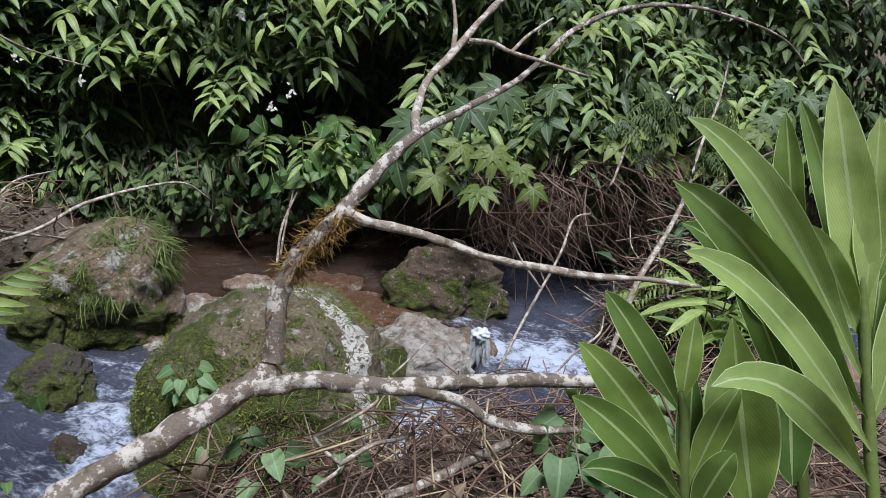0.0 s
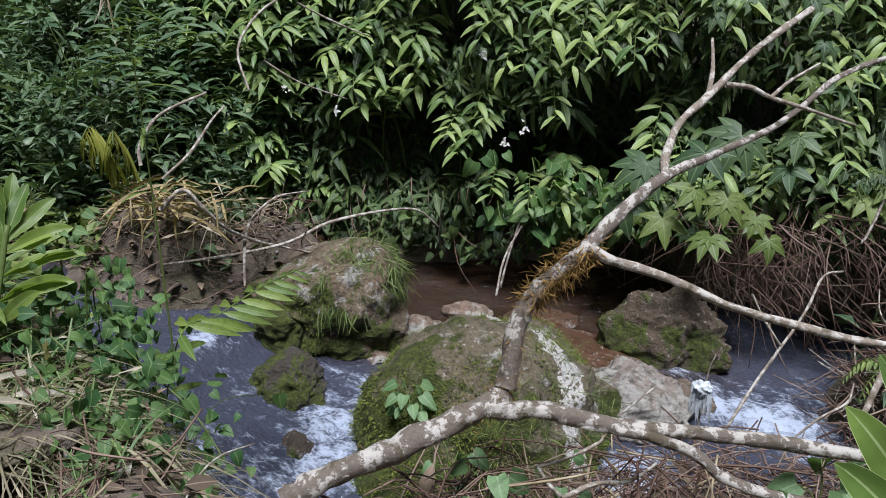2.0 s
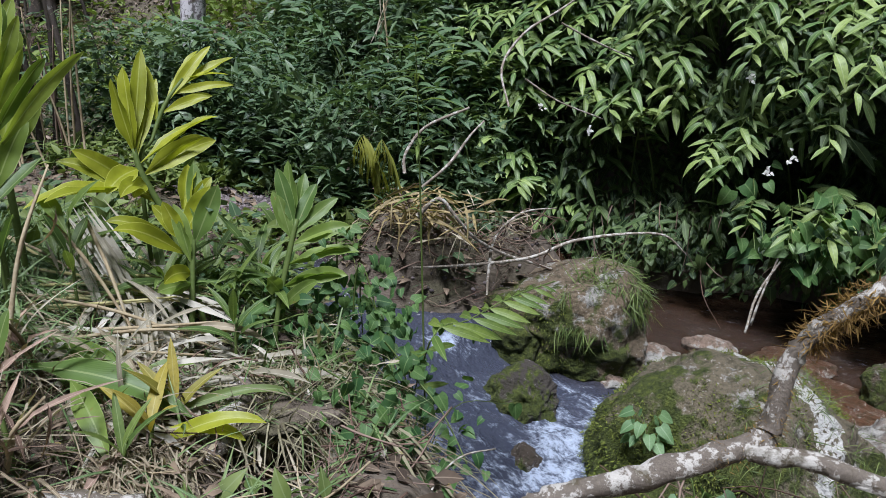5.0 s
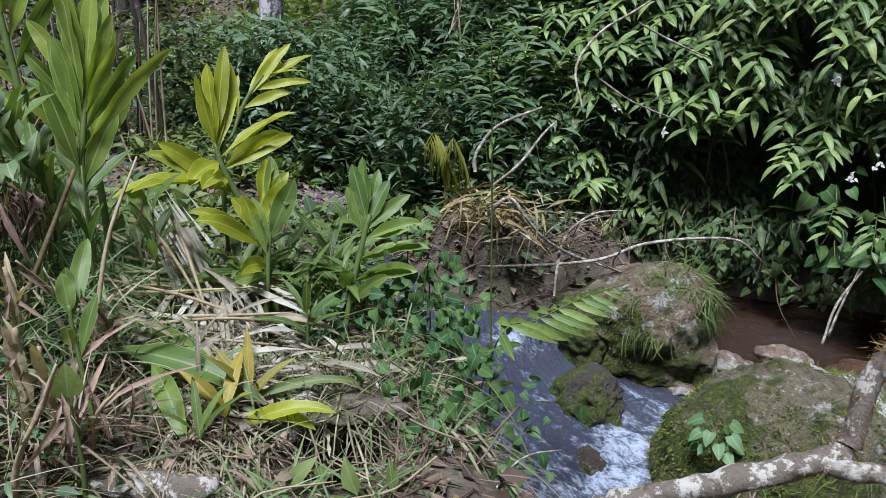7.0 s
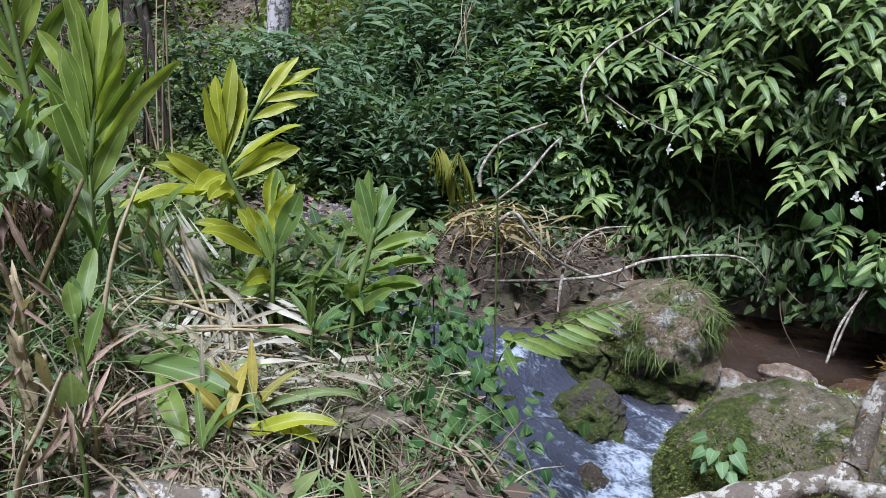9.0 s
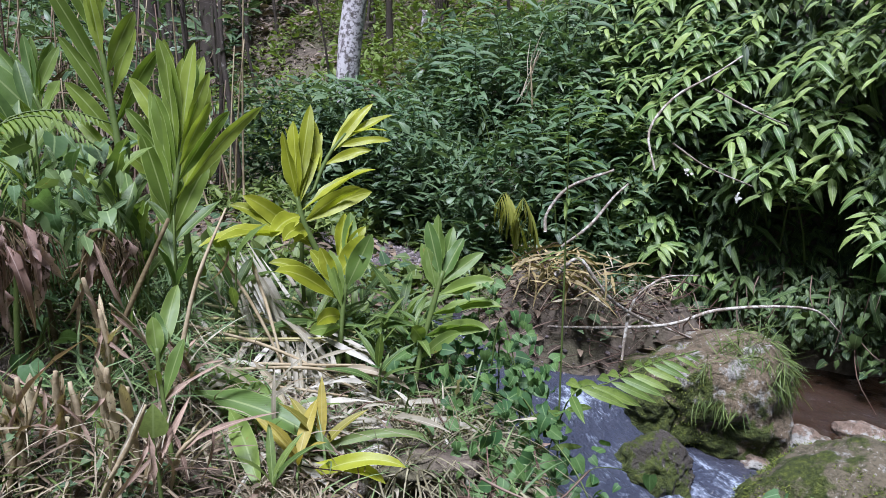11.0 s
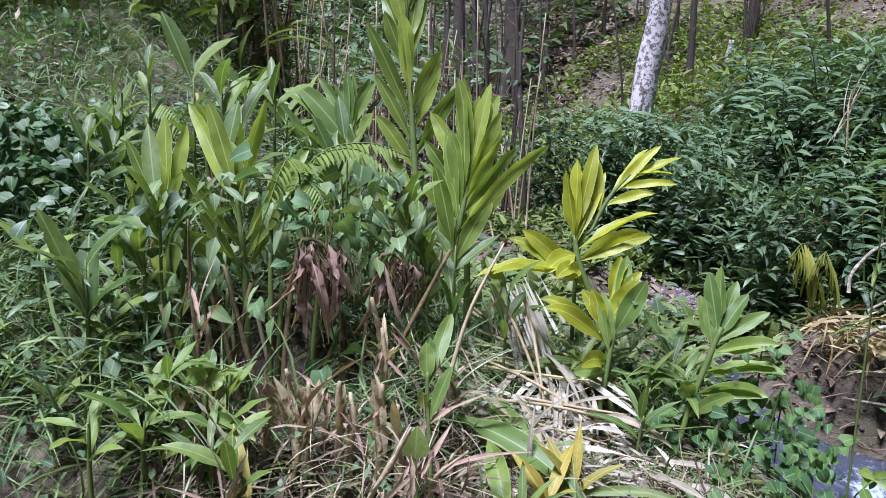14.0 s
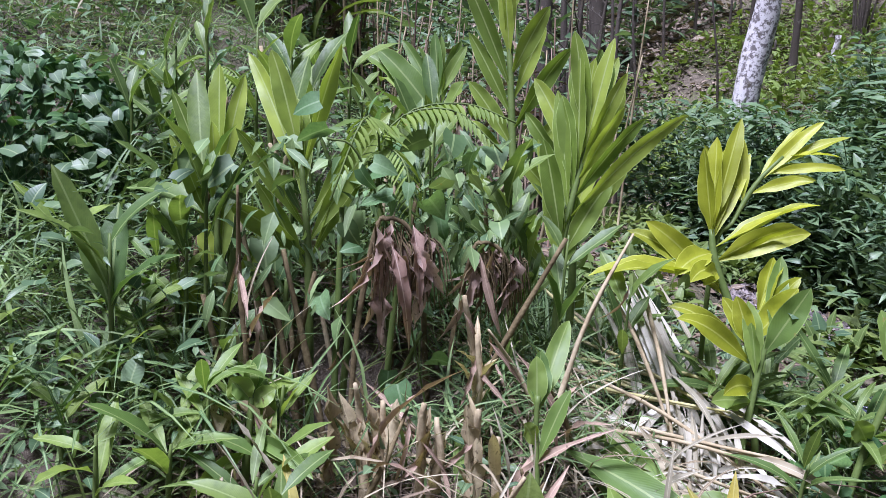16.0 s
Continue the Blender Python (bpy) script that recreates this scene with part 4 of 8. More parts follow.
def ginger(spec, label, material, group, toward=(0.0, -0.6, 0.8), wide=0.86):
    """A ginger shoot: a cane with blades along it. Each blade: where it leaves the cane, its tip, width and arch."""
    stem, blades = spec
    foot = float(land(stem[0][0], stem[0][1]))
    if stem[0][2] > foot:
        stem = [(stem[0][0], stem[0][1], foot - 0.03, stem[0][3])] + stem
        blades = [(0.4 + 0.6 * b[0] if len(stem) < 5 else 0.25 + 0.75 * b[0], *b[1:]) for b in blades]
    base = np.array(stem[0][:3])
    plant = root("ginger_plant", base, label, "ginger plant", group)
    part("stem", tube("stem", stem, 8, 0.1, 1, 4, base), M_STEM, plant)
    line = smooth_line(stem, 8)
    for s, x, y, z, w, arch in blades:
        p = line[int(s * (len(line) - 1)), :3]
        f = np.array(toward) + np.array([random.uniform(-0.7, 0.7), random.uniform(-0.6, 0.6), random.uniform(-0.3, 0.3)])
        leaf_between("leaf", p, (x, y, z), w, arch * 0.5, material, plant, base, f, wide)
        if random.random() < 0.55:
            # a second blade of the same whorl, turned another way
            f = np.array(toward) + np.array([random.uniform(-1, 1), random.uniform(-1, 1), random.uniform(-0.4, 0.4)])
            size = np.linalg.norm(np.array((x, y, z)) - p)
            tip = np.array((x, y, z)) * 0.93 + p * 0.07 + np.array([random.gauss(0, 0.16), random.gauss(0, 0.16), random.gauss(-0.02, 0.1)]) * size
            leaf_between("leaf", p, tip, w * 0.85, arch * 0.5 + 0.02, material, plant, base, f, wide)
    return plant


for stem, blades in FRONT:
    base = np.array((stem[0][0], stem[0][1], float(land(stem[0][0], stem[0][1])) - 0.03))
    plant = root("ginger_plant", base, "fresh green ginger shoot with broad glossy blades", "ginger plant", "ginger by the camera")
    part("stem", tube("stem", [(*base, 0.017)] + stem, 9, 0.1, 1, 5, base), M_STEM, plant)
    for a, b, w, arch in blades:
        face = np.array((-0.5, -0.8, 0.3)) + np.array([random.uniform(-0.35, 0.35), random.uniform(-0.2, 0.2), random.uniform(-0.2, 0.5)])
        # first shoot gets the leaf with painted sheen, the others the painted shade
        leaf_between("leaf", a, b, w, arch, M_FRONT if stem is FRONT[0][0] else M_FRONTSHADE, plant, base, face, 0.84)
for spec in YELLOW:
    ginger(spec, "bright yellow-green ginger shoot, light from above put into its leaf colour", M_YELLOW, "cut ginger patch", (0.6, -0.5, 0.6))
for spec in RIGHTG:
    ginger(spec, "young green ginger shoot at the bank's edge", M_GINGER, "cut ginger patch", (0.5, -0.6, 0.6))
def ranked_cane(stem, n, length, width, label, material, start=0.4, wide=38.0, face=(0.87, -0.45, 0.12), seed=1):
    """A standing ginger cane with two ranks of upright, overlapping blades that leave it one above the other."""
    r = random.Random(seed)
    foot = float(land(stem[0][0], stem[0][1]))
    stem = [(stem[0][0], stem[0][1], foot - 0.03, 0.018)] + stem
    base = np.array(stem[0][:3])
    plant = root("ginger_plant", base, label, "ginger plant", "cut ginger patch")
    part("stem", tube("stem", stem, 8, 0.1, seed, 4, base), M_STEM, plant)
    line = smooth_line(stem, 10)
    for k in range(n):
        f = k / (n - 1)
        i = min(len(line) - 2, int((start + (1 - start) * f) * (len(line) - 1)))
        t = line[i + 1, :3] - line[i, :3]
        t = t / (np.linalg.norm(t) + 1e-9)
        side = np.cross(t, face)
        side = side / np.linalg.norm(side) * (1 if k % 2 else -1)
        a = radians(wide * (1 - 0.65 * f) * r.uniform(0.75, 1.2))
        out = np.array([r.gauss(0, 0.17), r.gauss(0, 0.17), r.gauss(0, 0.08)])
        tip = line[i, :3] + (t * math.cos(a) + side * math.sin(a) + out) * length * r.uniform(0.8, 1.12)
        tip[2] -= 0.1 * length * (1 - f)
        turn = np.array(face) + side * r.gauss(0.5, 0.35) + np.array([0, 0, 0.2])
        leaf_between("leaf", line[i, :3], tip, width * r.uniform(0.85, 1.15), r.uniform(0.02, 0.07), material, plant, base, turn)
    return plant


TALL_LABEL = "tall upright green ginger shoot still standing"
ranked_cane([(-4.1, 1.58, 1.40, 0.02), (-4.3, 1.62, 2.13, 0.018), (-4.45, 1.64, 2.7, 0.014), (-4.52, 1.66, 3.0, 0.01)], 24, 0.5, 0.1, TALL_LABEL, M_TALL, 0.42, 24, seed=3)
ranked_cane([(-3.55, 1.50, 1.38, 0.018), (-3.60, 1.53, 1.65, 0.016), (-3.64, 1.6, 1.9, 0.013), (-3.67, 1.66, 2.08, 0.009)], 19, 0.46, 0.1, TALL_LABEL, M_TALL, 0.36, 27, seed=5)
ranked_cane([(-3.86, 1.75, 1.4, 0.018), (-3.98, 1.8, 1.9, 0.015), (-4.03, 1.85, 2.2, 0.01)], 10, 0.42, 0.1, TALL_LABEL, M_TALL, 0.5, 28, seed=6)
ranked_cane([(-3.56, 0.50, 1.5, 0.016), (-3.60, 0.50, 1.75, 0.014), (-3.66, 0.49, 2.0, 0.01)], 11, 0.48, 0.1, "green ginger shoot with a fan of long blades", M_TALL, 0.45, 42, (0.95, -0.15, 0.2), 7)
ranked_cane([(-3.60, 0.22, 1.3, 0.014), (-3.68, 0.20, 1.66, 0.012), (-3.74, 0.22, 1.98, 0.008)], 9, 0.38, 0.085, "slim green ginger cane with upright blades", M_TALL, 0.4, 28, (0.95, -0.15, 0.2), 8)
ginger(BEHIND[0], TALL_LABEL, M_GINGER, "cut ginger patch", (0.85, -0.4, 0.3))
for spec in LEFTG:
    ginger(spec, "green ginger shoot among cut brown stalks", M_GINGER, "cut ginger patch", (0.85, -0.2, 0.5))


def set_leaf(name, me, parent, p, way, up, size, label=""):
    """A shared leaf mesh as a part of its own."""
    m3 = frames(np.asarray(way, float)[None], np.asarray(up, float)[None])[0]
    ob = part(name, me, None, parent, label)
    ob.matrix_local = Matrix.Translation(p) @ Matrix(m3.tolist()).to_4x4() @ Matrix.Diagonal((size, size, size, 1))
    return ob


def shared(kind, specs, material, n=5):
    """Leaf meshes to share: droop, fold, wave and width of each."""
    out = [mesh_of("leaf", *blade(kind, n, *sp)) for sp in specs]
    for me in out:
        me.materials.append(material)
    return out


HEDGE_BLADES = shared("lance", ((0.3, 0.4, 0.1, 0.26), (0.42, 0.45, 0.15, 0.24), (0.55, 0.35, 0.1, 0.28), (0.15, 0.4, 0.15, 0.23)), M_HEDGE, 6)


UPPER_BLADES = shared("lance", ((0.3, 0.4, 0.1, 0.24), (0.42, 0.45, 0.15, 0.22), (0.55, 0.35, 0.1, 0.25), (0.15, 0.4, 0.15, 0.2)), leaf_material("dark_ginger_leaf", (0.035, 0.085, 0.034), (0.13, 0.2, 0.085), (0.2, 0.27, 0.14), island=False, thin=0.22, veins=22, worn=0.08, rough=0.58), 6)


def hedge_shoot(foot, tip, n_leaf, size, r, group="ginger hedge", meshes=None, label="arching ginger cane with drooping dark green blades", leafy=0.62):
    """A ginger cane from its foot that arches to its tip, with two ranks of drooping blades."""
    foot, tip = np.asarray(foot, float), np.asarray(tip, float)
    plant = root("ginger_shoot", foot, label, "ginger plant", group)
    d = tip - foot
    reach = np.linalg.norm(d)
    s = np.linspace(0, 1, 7)
    pts = foot * 0 + d[None] * s[:, None]
    pts[:, :2] = d[None, :2] * (s**1.5)[:, None]
    pts[:, 2] = d[2] * s + 0.3 * reach * np.sin(np.pi * s**1.2) * (0.5 if d[2] > 0.8 * reach else 1.0)
    pts = np.hstack([pts, (0.011 - 0.008 * s)[:, None]])
    part("stem", tube("stem", pts, 5, 0.1, 3, 2), M_STEM, plant)
    line = smooth_line(pts, 6)
    start = max(1 - leafy, 1 - 0.62 / max(reach, 0.3))
    for k in range(n_leaf):
        f = start + (1 - start) * (k + r.uniform(-0.2, 0.2)) / (n_leaf - 1)
        i = int(np.clip(f, 0, 1) * (len(line) - 1))
        t = line[min(i + 1, len(line) - 1), :3] - line[max(i - 1, 0), :3]
        t /= np.linalg.norm(t) + 1e-9
        side = np.cross(t, (0, 0, 1.0))
        side /= np.linalg.norm(side) + 1e-9
        side *= 1 if k % 2 else -1
        last = max(0, (f - start) / (1 - start) - 0.7) * 2.5
        way = t * (0.4 + last) + side * r.uniform(0.75, 1.05) + np.array([r.uniform(-0.12, 0.12), r.uniform(-0.3, 0.0), r.uniform(-0.2, 0.22)])
        up = np.array([r.uniform(-0.2, 0.2), -0.5 + r.uniform(-0.2, 0.2), 1.0])
        set_leaf("leaf", (meshes or HEDGE_BLADES)[r.randrange(4)], plant, line[i, :3], way, up, size * r.uniform(0.75, 1.15))
    return plant


# hollows under the hanging canes, as x, z, half width, half height
HOLLOWS = ((-2.36, 1.1, 0.42, 0.26), (-2.1, 0.8, 0.3, 0.25), (-1.3, 0.95, 0.4, 0.3), (-0.65, 0.95, 0.36, 0.32), (-0.54, 1.42, 0.34, 0.26), (-2.6, 0.7, 0.25, 0.22), (-1.45, 0.35, 0.5, 0.24), (0.65, 1.38, 0.28, 0.2), (1.0, 0.3, 0.5, 0.25), (0.0, 0.2, 0.5, 0.2), (-2.0, 2.05, 0.3, 0.18), (-3.3, 1.7, 0.24, 0.18), (1.4, 0.75, 0.25, 0.2))


def hollow(x, z):
    f = np.zeros_like(np.asarray(x, float))
    for cx, cz, rx, rz in HOLLOWS:
        f = np.maximum(f, np.exp(-((((x - cx) / rx) ** 2 + ((z - cz) / rz) ** 2) ** 2)))
    return f


def hedge_face(x, z):
    """The front of the hedge on the far bank."""
    line = np.interp(x, [-9, -6.5, -5, -3.6, -3, 0.8, 2, 5], [8.2, 7.4, 6.5, 6.0, 6.15, 6.2, 6.4, 6.8])
    return line + 0.28 * np.clip(z - 0.8, 0, 9) + 0.28 * vnoise(x * 1.3, z * 1.5, 21) + 0.12 * vnoise(x * 3.5, z * 4, 22) + 0.35 * step(0.7, 0.0, z)


made = []
tries = 0
dice = random.Random(8)
while len(made) < 280 and tries < 9000:
    tries += 1
    x, z = dice.uniform(-4.8, 3.4), 0.35 + 2.7 * dice.random() ** 1.1
    if hollow(x, z) > 0.3 or float(vnoise(x * 1.7, z * 1.9, 44)) < -0.35 or (x > 0.5 and dice.random() < 0.65) or any((x - a) ** 2 + 1.5 * (z - b) ** 2 < 0.024 for a, b in made):
        continue
    y = float(hedge_face(x, z)) + dice.uniform(-0.1, 0.12)
    fx = x + dice.uniform(-0.35, 0.35)
    back = np.linspace(0.35, 2.4, 12)
    fy = y + back[int(np.argmin(abs(land(np.full(12, fx), y + back) - (z - 0.75))))]
    hedge_shoot((fx, fy, float(land(fx, fy)) - 0.02), (x, y, z), 12 + dice.randrange(3), dice.uniform(0.17, 0.28), dice)
    made.append((x, z))

OVATE = [blade("ovate", 3, 0.3, 0.3, 0.1, 0.5), blade("ovate", 3, 0.15, 0.25, 0.0, 0.42), blade("lance", 4, 0.5, 0.3, 0.1, 0.24)]
HEARTS = [blade("heart", 4, 0.3, 0.2, 0.0, 0.85), blade("heart", 4, 0.15, 0.15, 0.1, 0.8)]
GRASSES = [blade("grass", 4, 0.7, 0.3, 0.0, 0.05), blade("grass", 4, 0.35, 0.3, 0.0, 0.06), blade("grass", 4, 1.0, 0.3, 0.0, 0.04)]
LANCES = [blade("lance", 4, 0.4, 0.3, 0.1, 0.2), blade("lance", 4, 0.2, 0.3, 0.1, 0.24), blade("lance", 4, 0.7, 0.3, 0.1, 0.18)]


def unit(v):
    return v / (np.linalg.norm(v, axis=-1, keepdims=True) + 1e-9)


def clad(count, x0, x1, z0, z1, depth=0.35, seed=0, keep=0.0):
    """Places on the hedge's front with leaf directions hanging outwards."""
    r = np.random.default_rng(seed)
    x, z = r.uniform(x0, x1, count), r.uniform(z0, z1, count)
    ok = (vnoise(x * 2.2, z * 2.2, seed + 5) > keep - 1)
    x, z = x[ok], z[ok]
    y = hedge_face(x, z) + 0.15 + r.uniform(0.0, depth, len(x)) + 1.3 * step(0.12, 0.4, hollow(x, z))
    for k in range(24):
        y = np.where(land(x, y) > z - 0.08, y - 0.08, y)
    way = unit(np.stack([r.normal(0, 0.6, len(x)), r.normal(-0.7, 0.35, len(x)), r.normal(-0.35, 0.4, len(x))], -1))
    up = np.stack([r.normal(0, 0.3, len(x)), r.normal(-0.5, 0.3, len(x)), np.ones(len(x))], -1)
    return np.stack([x, y, z], -1), way, up, r


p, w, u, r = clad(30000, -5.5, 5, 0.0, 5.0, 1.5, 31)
tagged(part("hedge_undergrowth", scattered("hedge_undergrowth", OVATE, p, w, u, r.uniform(0.07, 0.17, len(p)), r), M_SMALL), "dense green undergrowth filling the hedge on the far bank, shade put into its leaf colour", "foliage", kind="stuff")
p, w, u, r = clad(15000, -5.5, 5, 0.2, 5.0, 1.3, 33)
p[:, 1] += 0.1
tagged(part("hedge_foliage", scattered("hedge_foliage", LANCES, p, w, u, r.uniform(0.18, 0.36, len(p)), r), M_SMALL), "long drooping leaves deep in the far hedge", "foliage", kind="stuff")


r = np.random.default_rng(37)
n = 1300
x, z = r.uniform(-3.2, 2.4, n), r.uniform(-0.1, 0.5, n)
ok = vnoise(x * 2.5, z * 3.5, 38) > -0.1
x, z = x[ok], z[ok]
y = hedge_face(x, z) + r.uniform(-0.02, 0.5, len(x))
w = unit(np.stack([r.normal(0, 0.5, len(x)), r.normal(-0.5, 0.3, len(x)), r.normal(-0.5, 0.4, len(x))], -1))
tagged(part("bank_foot_leaves", scattered("bank_foot_leaves", OVATE + HEARTS, np.stack([x, y, z], -1), w, np.tile((0.0, -0.5, 1.0), (len(x), 1)), r.uniform(0.05, 0.13, len(x)), r), M_SMALL), "small leaves hanging over the undercut bank, their colour darkened for shade", "foliage", kind="stuff")

# ginger among the shrubs by the upper stream
dice = random.Random(61)
for k in range(56):
    x = dice.uniform(-8.2, -3.4)
    y = 5.9 + 0.22 * abs(x + 4.2) + dice.uniform(-0.3, 1.6)
    z = float(land(x, y))
    a = dice.uniform(-2.6, -0.2)
    hedge_shoot((x, y, z - 0.02), (x + 0.5 * math.cos(a), y + 0.5 * math.sin(a), z + dice.uniform(0.9, 1.7)), 9, dice.uniform(0.2, 0.32), dice, "ginger by the upper stream", UPPER_BLADES, "upright ginger cane with long dark blades")

# ---- ground cover ----
def cover(name, count, area, kinds, size, material, label, seed, tilt=0.6, lift=0.02, clump=0.0, upness=0.6, keep=None, cat="foliage"):
    r = np.random.default_rng(seed)
    x, y = r.uniform(area[0], area[1], count), r.uniform(area[2], area[3], count)
    ok = vnoise(x * 1.6, y * 1.6, seed) > clump - 1
    if keep is not None:
        ok &= keep(x, y)
    x, y = x[ok], y[ok]
    z = land(x, y) + r.random(len(x)) * lift
    way = unit(np.stack([r.normal(0, 1, len(x)), r.normal(0, 1, len(x)), np.abs(r.normal(upness, tilt, len(x)))], -1))
    up = np.stack([r.normal(0, 0.4, len(x)), r.normal(0, 0.4, len(x)), np.ones(len(x))], -1)
    me = scattered(name, kinds, np.stack([x, y, z], -1), way, up, r.uniform(size[0], size[1], len(x)), r)
    return tagged(part(name, me, material), label, cat, kind="stuff")


def dry_land(x, y):
    return ((land(x, y) > water_level(x, y) + 0.06) | (x < -4.75)) & (np.hypot(x + 2.1, y - 1.63) > 0.32) & (shade_at(x, y) > 1)


def clear(x, y):
    """Away from the heaps of cut blades and the bare edge."""
    return dry_land(x, y) & (np.hypot((x + 3.05) / 0.55, (y - 1.75) / 0.4) > 1) & ((x < -2.8) | (y < 0.95) | (y > 2.35))


cover("bank_grass", 9000, (-5.0, -1.6, -0.8, 3.4), GRASSES, (0.12, 0.35), M_GRASS, "green grass and weeds on the near bank", 51, keep=clear, clump=0.6)
cover("bank_weeds", 4600, (-5.0, -1.8, -0.8, 3.4), OVATE, (0.035, 0.09), M_SHRUB, "low broad-leaved weeds on the near bank", 52, lift=0.25, upness=0.2, keep=clear, clump=0.7)
cover("patch_foliage", 2600, (-5.4, -3.0, -0.4, 2.6), OVATE + HEARTS, (0.035, 0.085), M_SHRUB, "small mixed leaves packed between the standing canes", 57, lift=0.75, upness=0.1, keep=lambda x, y: clear(x, y) & ((x < -3.9) | (y < 0.2) | (y > 1.7)), clump=0.85)
cover("patch_grass", 5000, (-5.4, -3.0, -0.6, 2.2), GRASSES, (0.15, 0.4), M_WEED, "tall grass between the standing canes", 65, lift=0.25, upness=1.2, keep=clear, clump=0.8)
cover("patch_litter", 3000, (-4.4, -2.5, 0.0, 1.9), GRASSES, (0.08, 0.26), M_LITTER, "rotting brown blades under the cut canes", 66, lift=0.12, upness=0.2, cat="litter", keep=lambda x, y: (pit_at(x, y) > 1.3) & (shade_at(x, y) > 0.9))
cover("dead_litter", 6000, (-4.5, 2.5, 0.4, 4.2), GRASSES + OVATE[:2], (0.05, 0.16), M_LITTER, "dead brown leaves and stalks lying on the bank", 53, upness=0.1, tilt=0.25, lift=0.08, keep=dry_land, cat="litter")
cover("forest_litter", 20000, (-20, -6.5, 5, 18), OVATE, (0.07, 0.2), M_SLOPELITTER, "dry leaf litter under the trees on the slope", 54, upness=0.1, tilt=0.2, lift=0.04, cat="litter", keep=dry_land)
cover("slope_grass", 14000, (-20, -6.5, 5, 18), GRASSES, (0.15, 0.4), M_FERN, "yellow-green grass on the open slope", 60, clump=0.75, keep=dry_land)
cover("slope_undergrowth", 27000, (-18, -4.0, 5.6, 14), LANCES + OVATE + GRASSES, (0.1, 0.32), M_SHRUB, "dark leafy undergrowth on the slope", 55, upness=0.3, lift=0.9, clump=0.75, keep=lambda x, y: dry_land(x, y) & (np.hypot(x, y) < 13.5))
cover("bank_shrubs", 34000, (-8.6, -3.3, 4.9, 8.4), LANCES + OVATE + OVATE, (0.06, 0.22), M_SHRUB, "dense dark shrubs crowding the upper stream", 58, upness=0.1, lift=1.25, clump=0.75, keep=lambda x, y: dry_land(x, y) & (y > 5.0 + 0.25 * np.abs(x + 5.2) - 0.2 * (x > -4.6)) & ((x > -5.2) | (y > 5.55)))
cover("right_bank_growth", 4200, (1.2, 4.2, 4.3, 7.0), OVATE + LANCES + GRASSES, (0.08, 0.24), M_SHRUB, "mixed leaves and weeds on the bank below the rapid", 61, lift=0.45, upness=0.2, clump=0.85, keep=dry_land)
cover("hillside_growth", 30000, (-8.5, -2.95, -2.4, 2.6), GRASSES, (0.1, 0.24), M_WEED, "thick drooping grass on the rising bank", 56, upness=0.7, lift=0.3, clump=0.9, keep=dry_land)
cover("hillside_vines", 13000, (-9.5, -3.6, -3.0, 2.0), HEARTS + OVATE[:1], (0.03, 0.075), M_HEARTWEED, "small heart-leaved creepers over the rising bank", 62, upness=0.1, lift=0.4, clump=0.75, keep=dry_land)
cover("birch_shrubs", 6000, (-9.4, -7.2, 5.4, 7.3), LANCES + OVATE, (0.08, 0.24), M_SHRUB, "leafy shrubs at the foot of the pale tree", 63, upness=0.2, lift=1.55, clump=0.85)
cover("slope_brush", 15000, (-16, -8, 7, 15), OVATE + GRASSES, (0.1, 0.28), M_FERN, "yellow-green brush on the open slope", 64, upness=0.3, lift=0.5, clump=0.5)
cover("flat_weeds", 17000, (-8.6, -3.4, 2.0, 6.4), GRASSES + OVATE, (0.07, 0.26), M_GRASS, "low grass and weeds on the flat by the upper stream", 70, lift=0.22, upness=0.4, clump=0.85, keep=lambda x, y: dry_land(x, y) & (np.hypot((x + 6.0) / 0.75, (y - 5.05) / 0.6) > 1) & (np.hypot((x + 3.5) / 0.55, (y - 4.8) / 0.45) > 1))
cover("flat_litter", 7000, (-8.6, -3.4, 2.0, 6.4), GRASSES + OVATE, (0.05, 0.16), M_LITTER, "dead stalks on the flat by the upper stream", 71, lift=0.05, upness=0.1, tilt=0.3, cat="litter", keep=dry_land)
cover("edge_grass", 900, (-2.9, -1.75, 1.1, 2.6), GRASSES, (0.15, 0.34), M_WEED, "fresh green grass along the bank edge", 73, lift=0.06, upness=0.6, clump=0.7, keep=dry_land)
cover("path_grass", 7000, (-7, 6, -8, 2.6), GRASSES, (0.05, 0.16), M_GRASS, "short grass on the trodden ground", 74, lift=0.02, clump=0.75, keep=lambda x, y: dry_land(x, y) & ((y < 1.6 + 0.4 * vnoise(x * 2, y * 2, 75)) | (x > 1.8)))
cover("path_litter", 6000, (-6, 6, -7, 2.2), GRASSES + OVATE[:2], (0.04, 0.14), M_LITTER, "scattered dead leaves on the trodden ground", 76, upness=0.1, tilt=0.25, lift=0.02, cat="litter", clump=0.7, keep=dry_land)
cover("far_brush", 16000, (-32, -16, 0, 14), OVATE + LANCES, (0.2, 0.55), M_SHRUB, "dark brush at the foot of the far forest", 67, upness=0.3, lift=1.6, clump=0.9)
cover("far_litter", 9000, (-32, -16, 0, 14), OVATE, (0.15, 0.4), M_SLOPELITTER, "dead leaves under the far forest", 68, upness=0.1, tilt=0.2, lift=0.1, cat="litter")
cover("thicket_litter", 6000, (-12, -7.6, -2, 5), LANCES + GRASSES, (0.12, 0.4), M_LITTER, "dead brown leaves hanging in the thicket", 69, upness=0.1, tilt=1.0, lift=1.9, clump=0.8, cat="litter")
cover("thicket_ginger", 1500, (-10.5, -7.0, -2.5, 2.2), LANCES, (0.25, 0.5), M_FERN, "broad yellow-green ginger leaves at the edge of the thicket", 72, upness=0.7, lift=1.3, clump=0.9)
